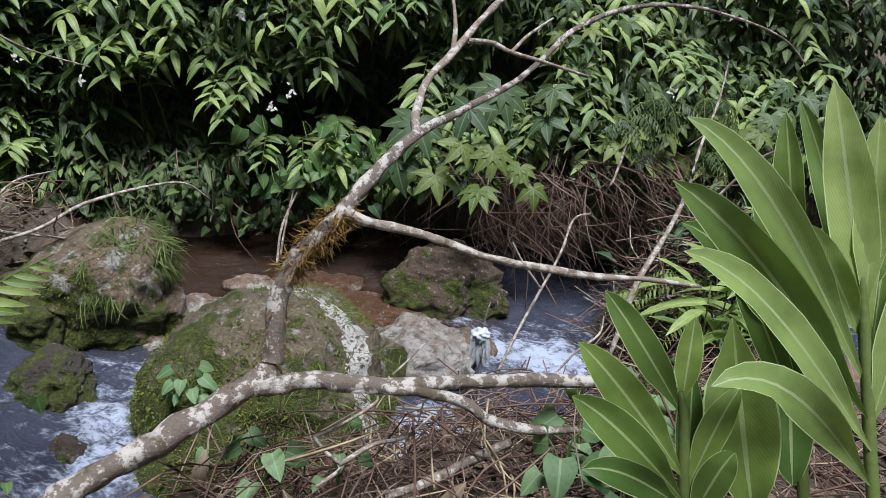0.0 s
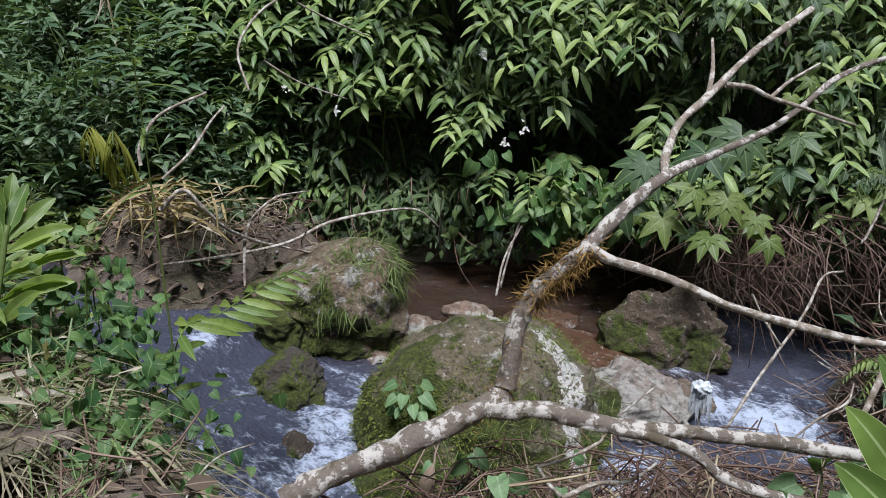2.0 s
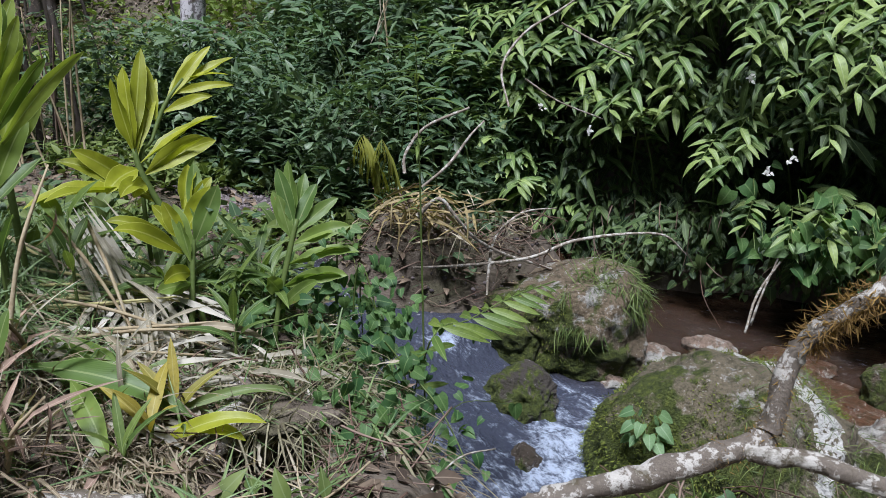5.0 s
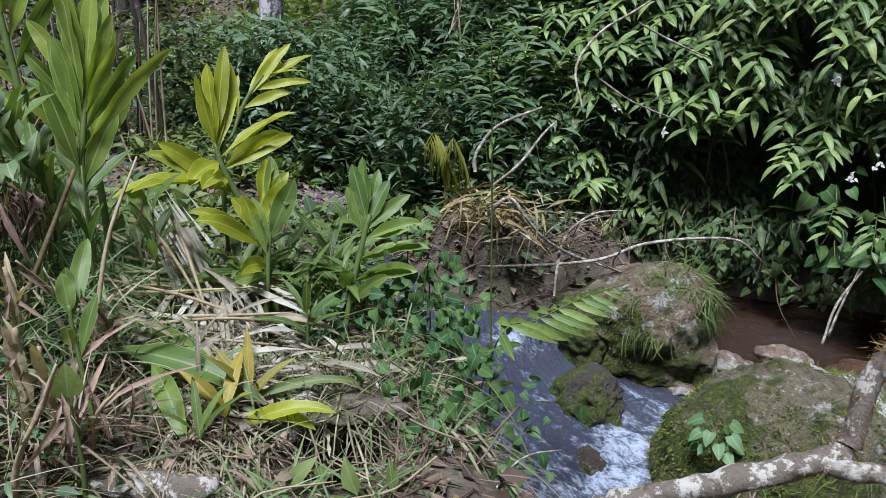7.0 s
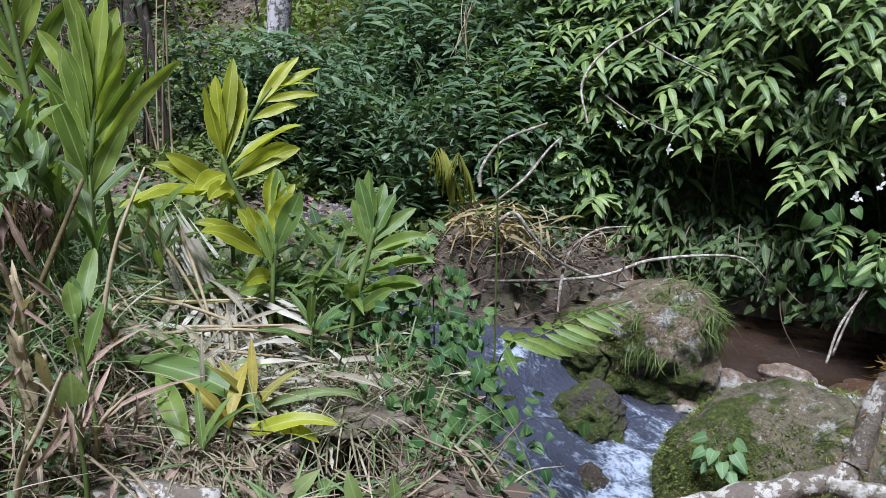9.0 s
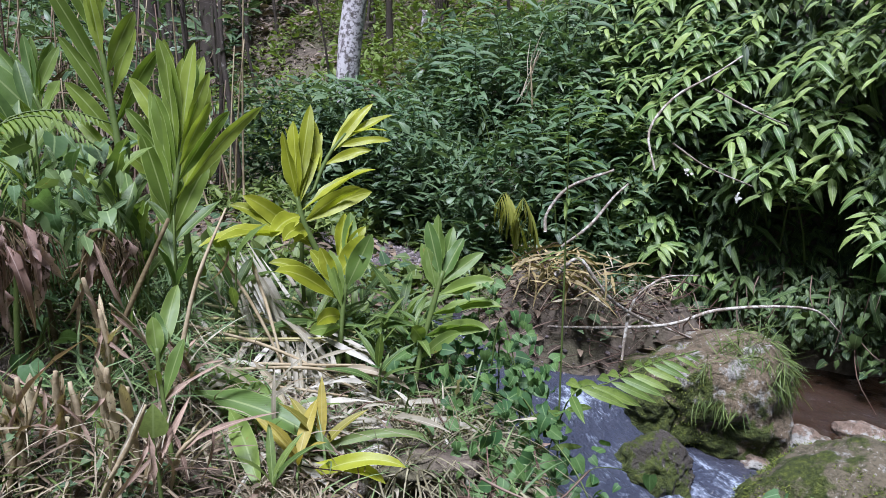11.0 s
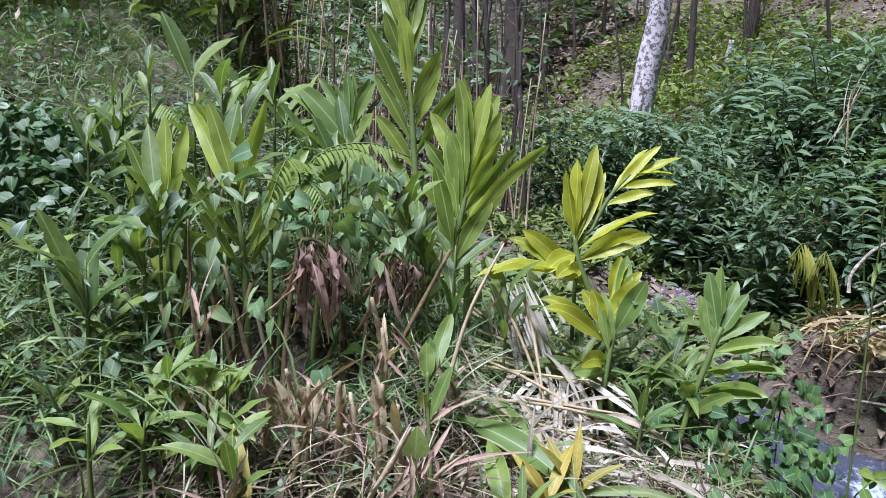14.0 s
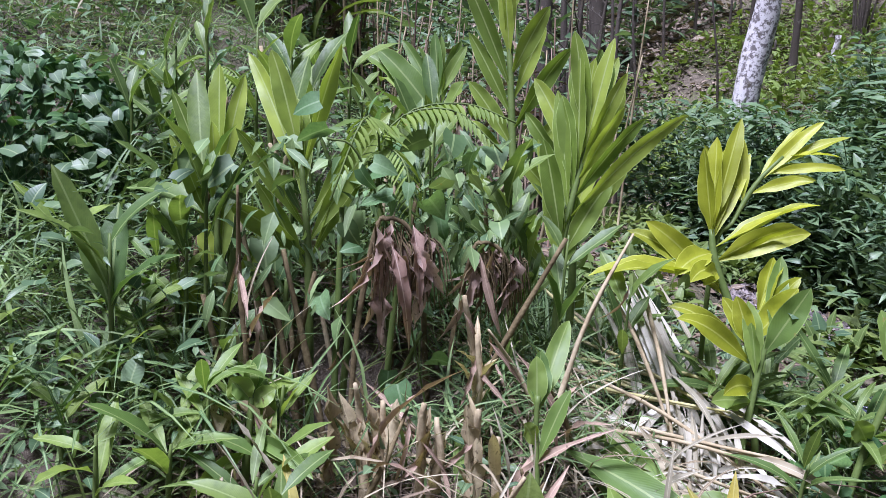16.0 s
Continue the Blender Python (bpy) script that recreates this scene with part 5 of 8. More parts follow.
cover("thicket", 24000, (-17, -8.2, -6, 5), LANCES + OVATE + GRASSES, (0.12, 0.34), M_SHRUB, "dark tangled thicket at the top of the bank", 59, upness=0.2, lift=2.2, clump=0.8, keep=dry_land)

# ---- trees on the slope ----
def tree(at, height, radius, material, label, lean=(0, 0), seed=1, crown=True):
    z0 = float(land(at[0], at[1])) - 0.1
    t = root("tree", (at[0], at[1], z0), label, "tree", "trees on the slope")
    r = np.random.default_rng(seed)
    s = np.linspace(0, 1, 9)
    pts = np.stack([lean[0] * s * height + 0.06 * np.sin(s * 7 + seed), lean[1] * s * height + 0.05 * np.cos(s * 6 + seed), s * height, radius * (1.25 - 0.9 * s + 0.5 * np.exp(-s * 25))], -1)
    part("trunk", tube("trunk", pts, 14, 0.12, seed, 5), material, t)
    limbs, tips = [], []
    for k in range(9):
        f = r.uniform(0.5, 0.97)
        p = np.array([np.interp(f, s, pts[:, j]) for j in range(4)])
        a = r.uniform(0, 6.28)
        d = np.array([math.cos(a), math.sin(a), r.uniform(0.2, 0.8)]) * height * 0.22
        limbs.append([tuple(p[:3]) + (p[3] * 0.5,), tuple(p[:3] + d * 0.5 + (0, 0, 0.1)) + (p[3] * 0.3,), tuple(p[:3] + d) + (0.008,)])
        tips.append(p[:3] + d)
    for k, pts in enumerate(limbs[: 3 if radius < 0.05 else 7]):
        part("limb", tube("limb", pts, 6, 0.1, k, 3), material, t)
    if crown:
        tips = np.array(tips)
        n = 1300
        c = tips[r.integers(0, len(tips), n)] + r.normal(0, height * 0.07, (n, 3))
        way = unit(r.normal(0, 1, (n, 3)) + (0, 0, -0.4))
        part("crown", scattered("crown", OVATE, c, way, r.normal(0, 0.4, (n, 3)) + (0, 0, 1), r.uniform(0.12, 0.25, n), r), M_SMALL, t)
    return t


tree((-9.3, 7.4), 8.0, 0.17, M_BIRCH, "pale blotched tree trunk on the slope", (0.09, 0.02), 3)
dice = random.Random(12)
for k in range(22):
    x, y = dice.uniform(-17, -9), dice.uniform(5.5, 14)
    tree((x, y), dice.uniform(3.5, 6), dice.uniform(0.02, 0.045), M_DARKBARK, "thin leafy sapling on the slope", (dice.gauss(0, 0.04), dice.gauss(0, 0.04)), 30 + k, False)
for k in range(7):
    x, y = dice.uniform(-9.3, -8.3), dice.uniform(4.0, 5.0)
    tree((x, y), dice.uniform(3, 4.5), dice.uniform(0.015, 0.04), M_DARKBARK, "thin leafy sapling beside the patch", (dice.gauss(0, 0.05), dice.gauss(0, 0.05)), 60 + k, False)
tree((-11.5, 5.6), 7.0, 0.1, M_DARKBARK, "slender dark tree among the undergrowth", (-0.02, 0.0), 5, False)
tree((-10.6, 5.4), 6.0, 0.05, M_DARKBARK, "thin dark sapling on the slope", (0.03, 0.0), 6, False)
tree((-12.4, 11.2), 9.0, 0.06, M_DARKBARK, "dark tree trunk on the leaf-strewn slope", (0.02, 0.0), 7)
tree((-14.0, 14.6), 9.0, 0.08, M_DARKBARK, "thin dark trunk on the slope", (0.0, 0.01), 8)
tree((-17.0, 10.0), 10.0, 0.18, M_DARKBARK, "dark tree trunk farther up the slope", (-0.02, 0.0), 9)


# ---- the cut ginger patch on the near bank ----
V_HEARTS = shared("heart", ((0.3, 0.2, 0.0, 0.85), (0.15, 0.15, 0.1, 0.8), (0.45, 0.2, 0.0, 0.9)), leaf_material("heart_leaf", (0.04, 0.105, 0.032), (0.13, 0.22, 0.055), (0.2, 0.29, 0.11), island=False, thin=0.3, veins=6, worn=0.06, rough=0.6), 6)
V_SEEDLING = shared("heart", ((0.3, 0.2, 0.0, 0.75), (0.15, 0.15, 0.1, 0.7), (0.45, 0.2, 0.1, 0.8)), leaf_material("pale_seedling_leaf", (0.1, 0.19, 0.07), (0.2, 0.31, 0.13), (0.27, 0.37, 0.2), island=False, thin=0.3, veins=6, worn=0.05), 6)
V_DRY = shared("lance", ((0.3, 0.8, 0.9, 0.03), (0.6, 0.9, 0.8, 0.02), (0.1, 0.6, 1.0, 0.05), (0.9, 0.9, 0.9, 0.024)), leaf_material("withered_blade", (0.26, 0.21, 0.13), (0.54, 0.49, 0.38), (0.58, 0.54, 0.43), island=False, thin=0.2, veins=20, rough=0.7, blotch=(0.14, 0.09, 0.05), worn=0.2, cool=1.0), 8)
V_BROWN = shared("lance", ((0.3, 0.8, 0.9, 0.08), (0.7, 0.9, 0.9, 0.07), (0.2, 0.7, 1.0, 0.1), (1.0, 0.9, 0.9, 0.07)), leaf_material("brown_withered_leaf", (0.14, 0.085, 0.06), (0.48, 0.34, 0.26), (0.52, 0.4, 0.31), island=False, thin=0.2, veins=20, rough=0.75, blotch=(0.1, 0.06, 0.04), worn=0.2, cool=1.0), 8)
V_CRUMPLED = shared("ovate", ((0.3, 1.2, 1.2, 0.16), (0.5, 1.4, 1.0, 0.13), (0.2, 1.0, 1.4, 0.2), (0.7, 1.3, 1.2, 0.12)), leaf_material("crumpled_reddish_leaf", (0.3, 0.19, 0.15), (0.66, 0.5, 0.43), (0.6, 0.47, 0.4), island=False, thin=0.2, veins=20, rough=0.75, blotch=(0.1, 0.06, 0.04), worn=0.2, cool=1.0), 10)
V_SHEATH = shared("strap", ((0.1, 0.9, 0.9, 0.16), (0.3, 1.0, 0.7, 0.13), (0.05, 0.8, 0.9, 0.18), (0.5, 1.0, 0.8, 0.12)), leaf_material("papery_cane_sheath", (0.3, 0.22, 0.12), (0.68, 0.58, 0.38), (0.6, 0.52, 0.34), island=False, thin=0.2, veins=24, rough=0.75, blotch=(0.1, 0.07, 0.04), worn=0.25, cool=1.0), 8)
V_ORANGE = shared("lance", ((0.25, 0.5, 0.5, 0.07), (0.45, 0.5, 0.6, 0.06), (0.7, 0.5, 0.5, 0.08), (0.1, 0.5, 0.6, 0.05)), leaf_material("orange_withered_frond", (0.2, 0.15, 0.06), (0.5, 0.4, 0.2), (0.5, 0.42, 0.22), island=False, thin=0.2, veins=20, worn=0.15, cool=1.0), 6)
V_LIME = shared("lance", ((0.25, 0.3, 0.1, 0.15), (0.45, 0.35, 0.2, 0.14), (0.6, 0.25, 0.1, 0.17), (0.1, 0.3, 0.2, 0.14)), M_SPROUT, 6)
V_GREEN = shared("strap", ((0.1, 0.35, 0.15, 0.26), (0.25, 0.35, 0.2, 0.24), (0.4, 0.3, 0.15, 0.24), (0.05, 0.35, 0.2, 0.2)), M_SPROUT, 7)
V_LIGHT = shared("strap", ((0.15, 0.35, 0.15, 0.24), (0.3, 0.35, 0.2, 0.2), (0.45, 0.3, 0.15, 0.22), (0.1, 0.35, 0.2, 0.18)), M_GINGER, 7)
V_PALE = shared("strap", ((0.3, 0.35, 0.15, 0.17), (0.5, 0.35, 0.2, 0.15), (0.7, 0.3, 0.15, 0.18), (0.4, 0.35, 0.2, 0.15)), M_FRONT, 7)
V_YELLOW = shared("lance", ((0.25, 0.3, 0.1, 0.2), (0.45, 0.35, 0.2, 0.18), (0.3, 0.25, 0.1, 0.2), (0.1, 0.3, 0.2, 0.16)), leaf_material("yellowed_leaf", (0.22, 0.2, 0.03), (0.42, 0.32, 0.05), (0.45, 0.38, 0.12), island=False, thin=0.3, veins=20, worn=0.15), 6)


def heart_vine(path, count, spread, size, seed, label="trailing vine with heart-shaped green leaves", meshes=None):
    """A vine along a path with stalked heart leaves on both sides, facing out and up."""
    r = random.Random(seed)
    o = np.array(path[0][:3])
    plant = root("heart_vine", o, label, "vine", "heart-leaved vines")
    part("stem", tube("stem", [(*p[:3], 0.004) for p in path], 5, 0.1, seed, 5, o), M_STEM, plant)
    line = smooth_line([(*p[:3], 0.004) for p in path], 10)
    for k in range(count):
        p = line[r.randrange(len(line)), :3] - o + np.array([r.gauss(0, spread), r.gauss(0, spread), r.gauss(0, spread * 0.7)])
        out = np.array([r.gauss(0.3, 0.8), r.gauss(-0.3, 0.7), r.uniform(-1.2, 0.2)])
        set_leaf("leaf", (meshes or V_HEARTS)[r.randrange(3)], plant, p, out, (0.5 + r.gauss(0, 0.55), -0.6 + r.gauss(0, 0.5), 0.9), size * r.uniform(0.6, 1.3))
    return plant


for k, path in enumerate((
    [(-2.75, 2.25, 0.95), (-2.55, 2.35, 1.0), (-2.3, 2.3, 0.8), (-2.12, 2.1, 0.55)],
    [(-2.55, 2.6, 0.8), (-2.48, 2.6, 1.2), (-2.38, 2.6, 0.95), (-2.25, 2.5, 0.6)],
    [(-2.6, 2.75, 0.75), (-2.55, 2.7, 1.05), (-2.38, 2.7, 0.7), (-2.16, 2.5, 0.4)],
    [(-2.65, 2.45, 0.85), (-2.3, 2.55, 0.8), (-2.15, 2.4, 0.5), (-2.0, 2.2, 0.3)],
    [(-2.5, 2.85, 0.6), (-2.35, 2.8, 0.5), (-2.16, 2.65, 0.25), (-2.0, 2.4, 0.15)],
    [(-2.5, 2.15, 0.85), (-2.25, 2.1, 0.75), (-2.05, 2.0, 0.55), (-1.9, 1.95, 0.4)],
)):
    heart_vine(path, 62, 0.12, 0.062, 60 + k)
heart_vine([(-2.66, 2.6, 0.8), (-2.62, 2.6, 1.15), (-2.6, 2.58, 1.35)], 40, 0.08, 0.065, 73)
heart_vine([(-2.48, 2.7, 0.7), (-2.42, 2.66, 0.95), (-2.28, 2.6, 0.75), (-2.08, 2.48, 0.4)], 50, 0.1, 0.065, 74)
heart_vine([(-3.4, 0.9, 1.1), (-3.35, 0.75, 1.7), (-3.3, 0.6, 2.05), (-3.3, 0.5, 2.1)], 16, 0.1, 0.1, 70, "vine climbing the cut canes with pale heart leaves", V_SEEDLING)
heart_vine([(-3.7, 1.2, 1.1), (-3.65, 1.0, 1.7), (-3.6, 0.95, 2.05)], 20, 0.13, 0.1, 71, "vine climbing the cut canes with pale heart leaves", V_SEEDLING)
heart_vine([(-2.95, 2.3, 0.9), (-2.85, 2.25, 1.05), (-2.75, 2.2, 0.95)], 8, 0.08, 0.09, 72)


def withered_heap(at, count, spread, lengths, seed, meshes, label, flat=0.25, lift=0.12, centre=0.5):
    """A heap of fallen, bleached blades and stalks that radiate from its middle."""
    r = random.Random(seed)
    plant = root("withered_heap", at, label, "dead leaves", "withered ginger")
    for k in range(count):
        a = r.uniform(0, 6.28)
        d = np.array([math.cos(a), math.sin(a), r.gauss(0, flat)])
        p = np.array([r.gauss(0, spread), r.gauss(0, spread), abs(r.gauss(0, lift))])
        size = r.uniform(*lengths)
        set_leaf("leaf", meshes[r.randrange(4)], plant, p - d * size * centre * r.random(), d, (r.gauss(0, 0.5), r.gauss(0, 0.5), 1), size)
    return plant


def laid_heap(at, stalks, straps, label):
    """Cut canes lying across one another with long bleached blades hanging off them."""
    r = random.Random(14)
    plant = root("withered_heap", at, label, "dead leaves", "withered ginger")
    o = np.array(at)
    for k, pts in enumerate(stalks):
        for j in range(2):
            sh = np.array([r.gauss(0, 0.03), r.gauss(0, 0.03), 0.11 + 0.03 * j + 0.012 * (k % 4)]) - o
            p, q = np.array(pts[0]) + sh, np.array(pts[1]) + sh
            part("stalk", tube("stalk", [(*p, 0.009), (*((p + q) / 2 + np.array((0, 0, r.uniform(-0.01, 0.05)))), 0.008), (*q, 0.005)], 6, 0.2, k, 5), M_YELLOWSTEM if (k + j) % 3 else M_DRYSTEM, plant)
    for k, (a, b, w) in enumerate(straps):
        for j in range(6):
            sh = np.array([r.gauss(0, 0.07), r.gauss(0, 0.07), 0.12 + 0.02 * j])
            leaf_between("leaf", np.array(a) + sh, np.array(b) + sh * (0.6, 1.2, 0.7), w * r.uniform(0.45, 0.9), r.uniform(0.0, 0.12), M_BLEACHED, plant, o, (r.gauss(0.4, 0.5), r.gauss(-0.4, 0.5), 0.8))
    return plant


M_BLEACHED = leaf_material("bleached_blade", (0.27, 0.24, 0.17), (0.6, 0.57, 0.5), (0.5, 0.46, 0.36), island=False, thin=0.2, veins=16, rough=0.7, blotch=(0.22, 0.17, 0.11), worn=0.14, cool=1.0)
M_YELLOWSTEM = stuff_material("yellowing_stalk", [(0.28, 0.25, 0.09), (0.42, 0.38, 0.17), (0.52, 0.48, 0.3)], 10, 0.6, 0.3)
laid_heap((-3.3, 1.9, 0.82),
          [((-4.26, 1.83, 1.15), (-3.59, 1.89, 0.96)), ((-3.83, 1.65, 0.97), (-3.0, 2.23, 0.9)), ((-3.64, 1.57, 0.92), (-3.41, 1.86, 0.92)), ((-3.55, 1.98, 0.95), (-3.06, 2.2, 0.91)), ((-3.63, 2.12, 1.01), (-3.35, 2.1, 0.94)), ((-4.03, 1.52, 1.02), (-3.46, 1.66, 0.93)), ((-3.9, 1.75, 1.0), (-3.25, 1.95, 0.92)), ((-3.5, 1.55, 0.95), (-3.1, 2.05, 0.92)), ((-3.3, 1.6, 0.9), (-2.85, 2.0, 0.9))],
          [((-4.06, 2.14, 1.2), (-3.3, 1.92, 0.89), 0.05), ((-4.02, 2.15, 1.16), (-3.26, 1.92, 0.88), 0.045), ((-4.02, 2.07, 1.14), (-3.36, 1.91, 0.9), 0.04), ((-3.37, 1.98, 0.93), (-3.24, 2.13, 0.95), 0.06), ((-3.27, 1.9, 0.9), (-3.2, 1.66, 0.84), 0.065), ((-3.24, 1.93, 0.9), (-3.0, 1.77, 0.82), 0.06), ((-3.16, 1.92, 0.88), (-2.92, 1.79, 0.81), 0.055), ((-3.3, 2.0, 0.92), (-2.91, 2.13, 0.86), 0.055), ((-3.9, 1.95, 1.08), (-3.62, 1.86, 0.95), 0.04), ((-3.65, 1.92, 0.99), (-3.31, 1.77, 0.88), 0.045), ((-3.47, 1.96, 0.95), (-3.08, 1.96, 0.86), 0.06), ((-3.83, 1.65, 1.0), (-3.5, 1.6, 0.88), 0.04)],
          "heap of cut ginger canes with long bleached blades on the bank")
withered_heap((-2.62, 1.95, 0.8), 34, 0.25, (0.25, 0.55), 83, V_DRY, "straw-coloured dead blades on the crumbling bank", 0.35, 0.08)
withered_heap((-2.35, 2.05, 0.62), 30, 0.22, (0.15, 0.35), 84, V_BROWN, "brown rotting blades at the bank's edge", 0.4, 0.08)
withered_heap((-2.55, 1.25, 0.72), 40, 0.25, (0.25, 0.55), 85, V_DRY, "dead pale blades and stalks on the ground", 0.15, 0.06)
withered_heap((-2.85, 0.75, 0.85), 34, 0.3, (0.15, 0.3), 86, V_BROWN, "brown rotting ginger blades between the cut canes", 0.3, 0.1)
withered_heap((-2.7, 0.4, 0.9), 30, 0.3, (0.2, 0.45), 87, V_DRY, "dead pale blades and stalks on the ground", 0.2, 0.06)
withered_heap((-6.3, -0.22, 2.5), 26, 0.12, (0.3, 0.7), 89, V_DRY, "pale withered blades on the rising bank", 0.5, 0.2)
withered_heap((-2.75, 2.1, 0.8), 24, 0.2, (0.3, 0.6), 90, V_DRY, "bleached stalks lying on the bank", 0.12, 0.06)

for k, path in enumerate((
    [(-2.19, 1.98, 0.99), (-2.04, 2.05, 0.88), (-1.87, 2.05, 0.73), (-1.72, 2.04, 0.58)],
    [(-2.05, 1.92, 0.90), (-1.93, 1.98, 0.82), (-1.81, 1.97, 0.72), (-1.70, 1.93, 0.58)],
    [(-2.17, 2.38, 0.95), (-2.05, 2.42, 0.80), (-1.87, 2.38, 0.69), (-1.70, 2.31, 0.53)],
    [(-1.90, 1.87, 0.83), (-1.82, 1.91, 0.75), (-1.71, 1.88, 0.65), (-1.63, 1.84, 0.56)],
)):
    heart_vine(path, 40, 0.09, 0.066, 660 + k, "light green heart-leaved vine spreading over the bank")

# stalks lying in the heap
for k, (a, b) in enumerate((((-3.5, 1.5, 1.2), (-2.8, 2.0, 0.9)), ((-3.45, 1.85, 1.45), (-3.05, 1.75, 0.95)), ((-3.3, 1.3, 1.05), (-2.75, 2.15, 0.95)), ((-3.2, 1.25, 1.0), (-2.8, 1.9, 0.92)),
                            ((-3.5, 1.7, 1.5), (-3.1, 1.8, 0.95)), ((-3.75, 1.1, 1.25), (-3.2, 1.55, 1.1)), ((-2.9, 0.5, 0.95), (-2.5, 1.0, 0.85)), ((-3.1, 0.2, 1.15), (-2.75, 0.6, 0.95)))):
    a, b = np.array(a), np.array(b)
    mid = (a + b) / 2 + (0, 0, 0.05)
    ob = part("cut_stalk", tube("cut_stalk", [(0, 0, 0, 0.009), (*(mid - a), 0.008), (*(b - a), 0.006)], 7, 0.2, k, 5), M_DRYSTEM)
    ob.location = a
    tagged(ob, "dry yellow ginger stalk lying on the heap", "stalk", "cut stalks")


def cut_cane(at, height, lean, seed, thick=1.0):
    """A cut stump of ginger cane with a ragged top and a torn, papery sheath."""
    r = random.Random(seed)
    cane = root("cut_cane", at, "brown cut ginger cane with a torn papery sheath", "stalk", "cut ginger canes")
    pts = [(0, 0, -0.03, 0.013), (lean[0] * 0.3 * height, lean[1] * 0.3 * height, height * 0.4, 0.009), (lean[0] * 0.6 * height + r.gauss(0, 0.02), lean[1] * 0.6 * height + r.gauss(0, 0.02), height * 0.7, 0.008), (lean[0] * height, lean[1] * height, height, 0.004)]
    part("stem", tube("stem", [(x, y, z, q * thick) for x, y, z, q in pts], 8, 0.35, seed, 5), M_BROWNSTEM if seed % 3 and thick == 1.0 else M_DRYSTEM, cane)
    loose = 0.25 if thick == 1.0 else 0.09
    for k in range(3 + seed % 3):
        d = np.array([r.gauss(0, loose) + lean[0], r.gauss(0, loose) + lean[1], 1.0])
        set_leaf("sheath", (V_SHEATH if thick > 1 else V_BROWN if k % 2 else V_DRY)[r.randrange(4)], cane, (lean[0] * 0.3 * height, lean[1] * 0.3 * height, height * r.uniform(0.1, 0.6)), d, (r.gauss(0, 1), r.gauss(0, 1), 0.1), r.uniform(0.2, 0.42) * (1 if thick == 1.0 else 0.75))
    for k in range(1 + seed % 2):
        d = np.array([r.gauss(0.4, 0.5), r.gauss(-0.2, 0.5), -0.8])
        set_leaf("dead_leaf", V_BROWN[r.randrange(4)], cane, (lean[0] * height, lean[1] * height, height * r.uniform(0.7, 1.0)), d, (1, 0, 0.3), r.uniform(0.12, 0.22))
    return cane


dice = random.Random(17)
for k in range(18):
    x, y = dice.uniform(-3.5, -2.55), dice.uniform(0.15, 1.35)
    if shade_at(x, y) < 0.8:
        continue
    cut_cane((x, y, float(land(x, y))), dice.uniform(0.22, 0.55) * (1.6 if x < -3.0 else 1.0), (dice.gauss(0, 0.28), dice.gauss(0, 0.28)), k)
for k, (x, y, top) in enumerate(((-2.9, 0.53, 1.43), (-2.88, 0.55, 1.38), (-2.84, 0.67, 1.42), (-2.82, 0.7, 1.35), (-2.79, 0.8, 1.38), (-2.94, 0.41, 1.28), (-2.98, 0.28, 1.27), (-3.03, 0.16, 1.24), (-2.75, 0.88, 1.31), (-3.1, 0.95, 1.5), (-3.2, 1.05, 1.6))):
    cut_cane((x, y, float(land(x, y))), top - float(land(x, y)), (dice.gauss(0, 0.1), dice.gauss(0, 0.1)), 40 + k, 1.7)
for k, (a, b) in enumerate((((-3.46, 0.39, 1.72), (-3.3, 0.55, 1.2)), ((-3.47, 0.34, 1.68), (-3.36, 0.46, 1.2)), ((-3.13, 1.27, 1.79), (-3.3, 0.85, 1.25)), ((-3.5, 0.6, 1.85), (-3.42, 0.55, 1.0)), ((-3.62, 0.7, 1.9), (-3.6, 0.62, 1.1)), ((-3.3, 0.75, 1.75), (-3.38, 0.7, 1.0)), ((-3.55, 0.42, 1.6), (-3.6, 0.4, 1.1)))):
    z = float(land(b[0], b[1])) - 0.03
    ob = part("ginger_cane", tube("ginger_cane", [(0, 0, 0, 0.014), ((a[0] - b[0]) * 0.5, (a[1] - b[1]) * 0.5, (a[2] - z) * 0.52, 0.012), (a[0] - b[0], a[1] - b[1], a[2] - z, 0.008)], 8, 0.3, k, 5), M_BROWNSTEM if k < 3 else M_STEM)
    ob.location = (b[0], b[1], z)
    tagged(ob, ("rotten brown" if k < 3 else "leafless green") + " ginger cane leaning over a dark hollow", "stalk", "ginger canes")
for k in range(30):
    # standing canes behind, some still green
    x, y = dice.uniform(-4.4, -3.3), dice.uniform(0.1, 1.9)
    z, h = float(land(x, y)), dice.uniform(0.35, 0.85)
    lx, ly = dice.gauss(0, 0.12), dice.gauss(0, 0.12)
    ob = part("ginger_cane", tube("ginger_cane", [(0, 0, -0.03, 0.014), (lx * 0.5, ly * 0.5, h * 0.5, 0.012), (lx, ly, h, 0.008)], 7, 0.2, k, 4), (M_STEM, M_DRYSTEM, M_BROWNSTEM)[k % 3])
    ob.location = (x, y, z)
    tagged(ob, ("leafless green ginger cane", "dry straw-coloured ginger cane", "rotten brown ginger cane")[k % 3] + " in the cut patch", "stalk", "ginger canes")

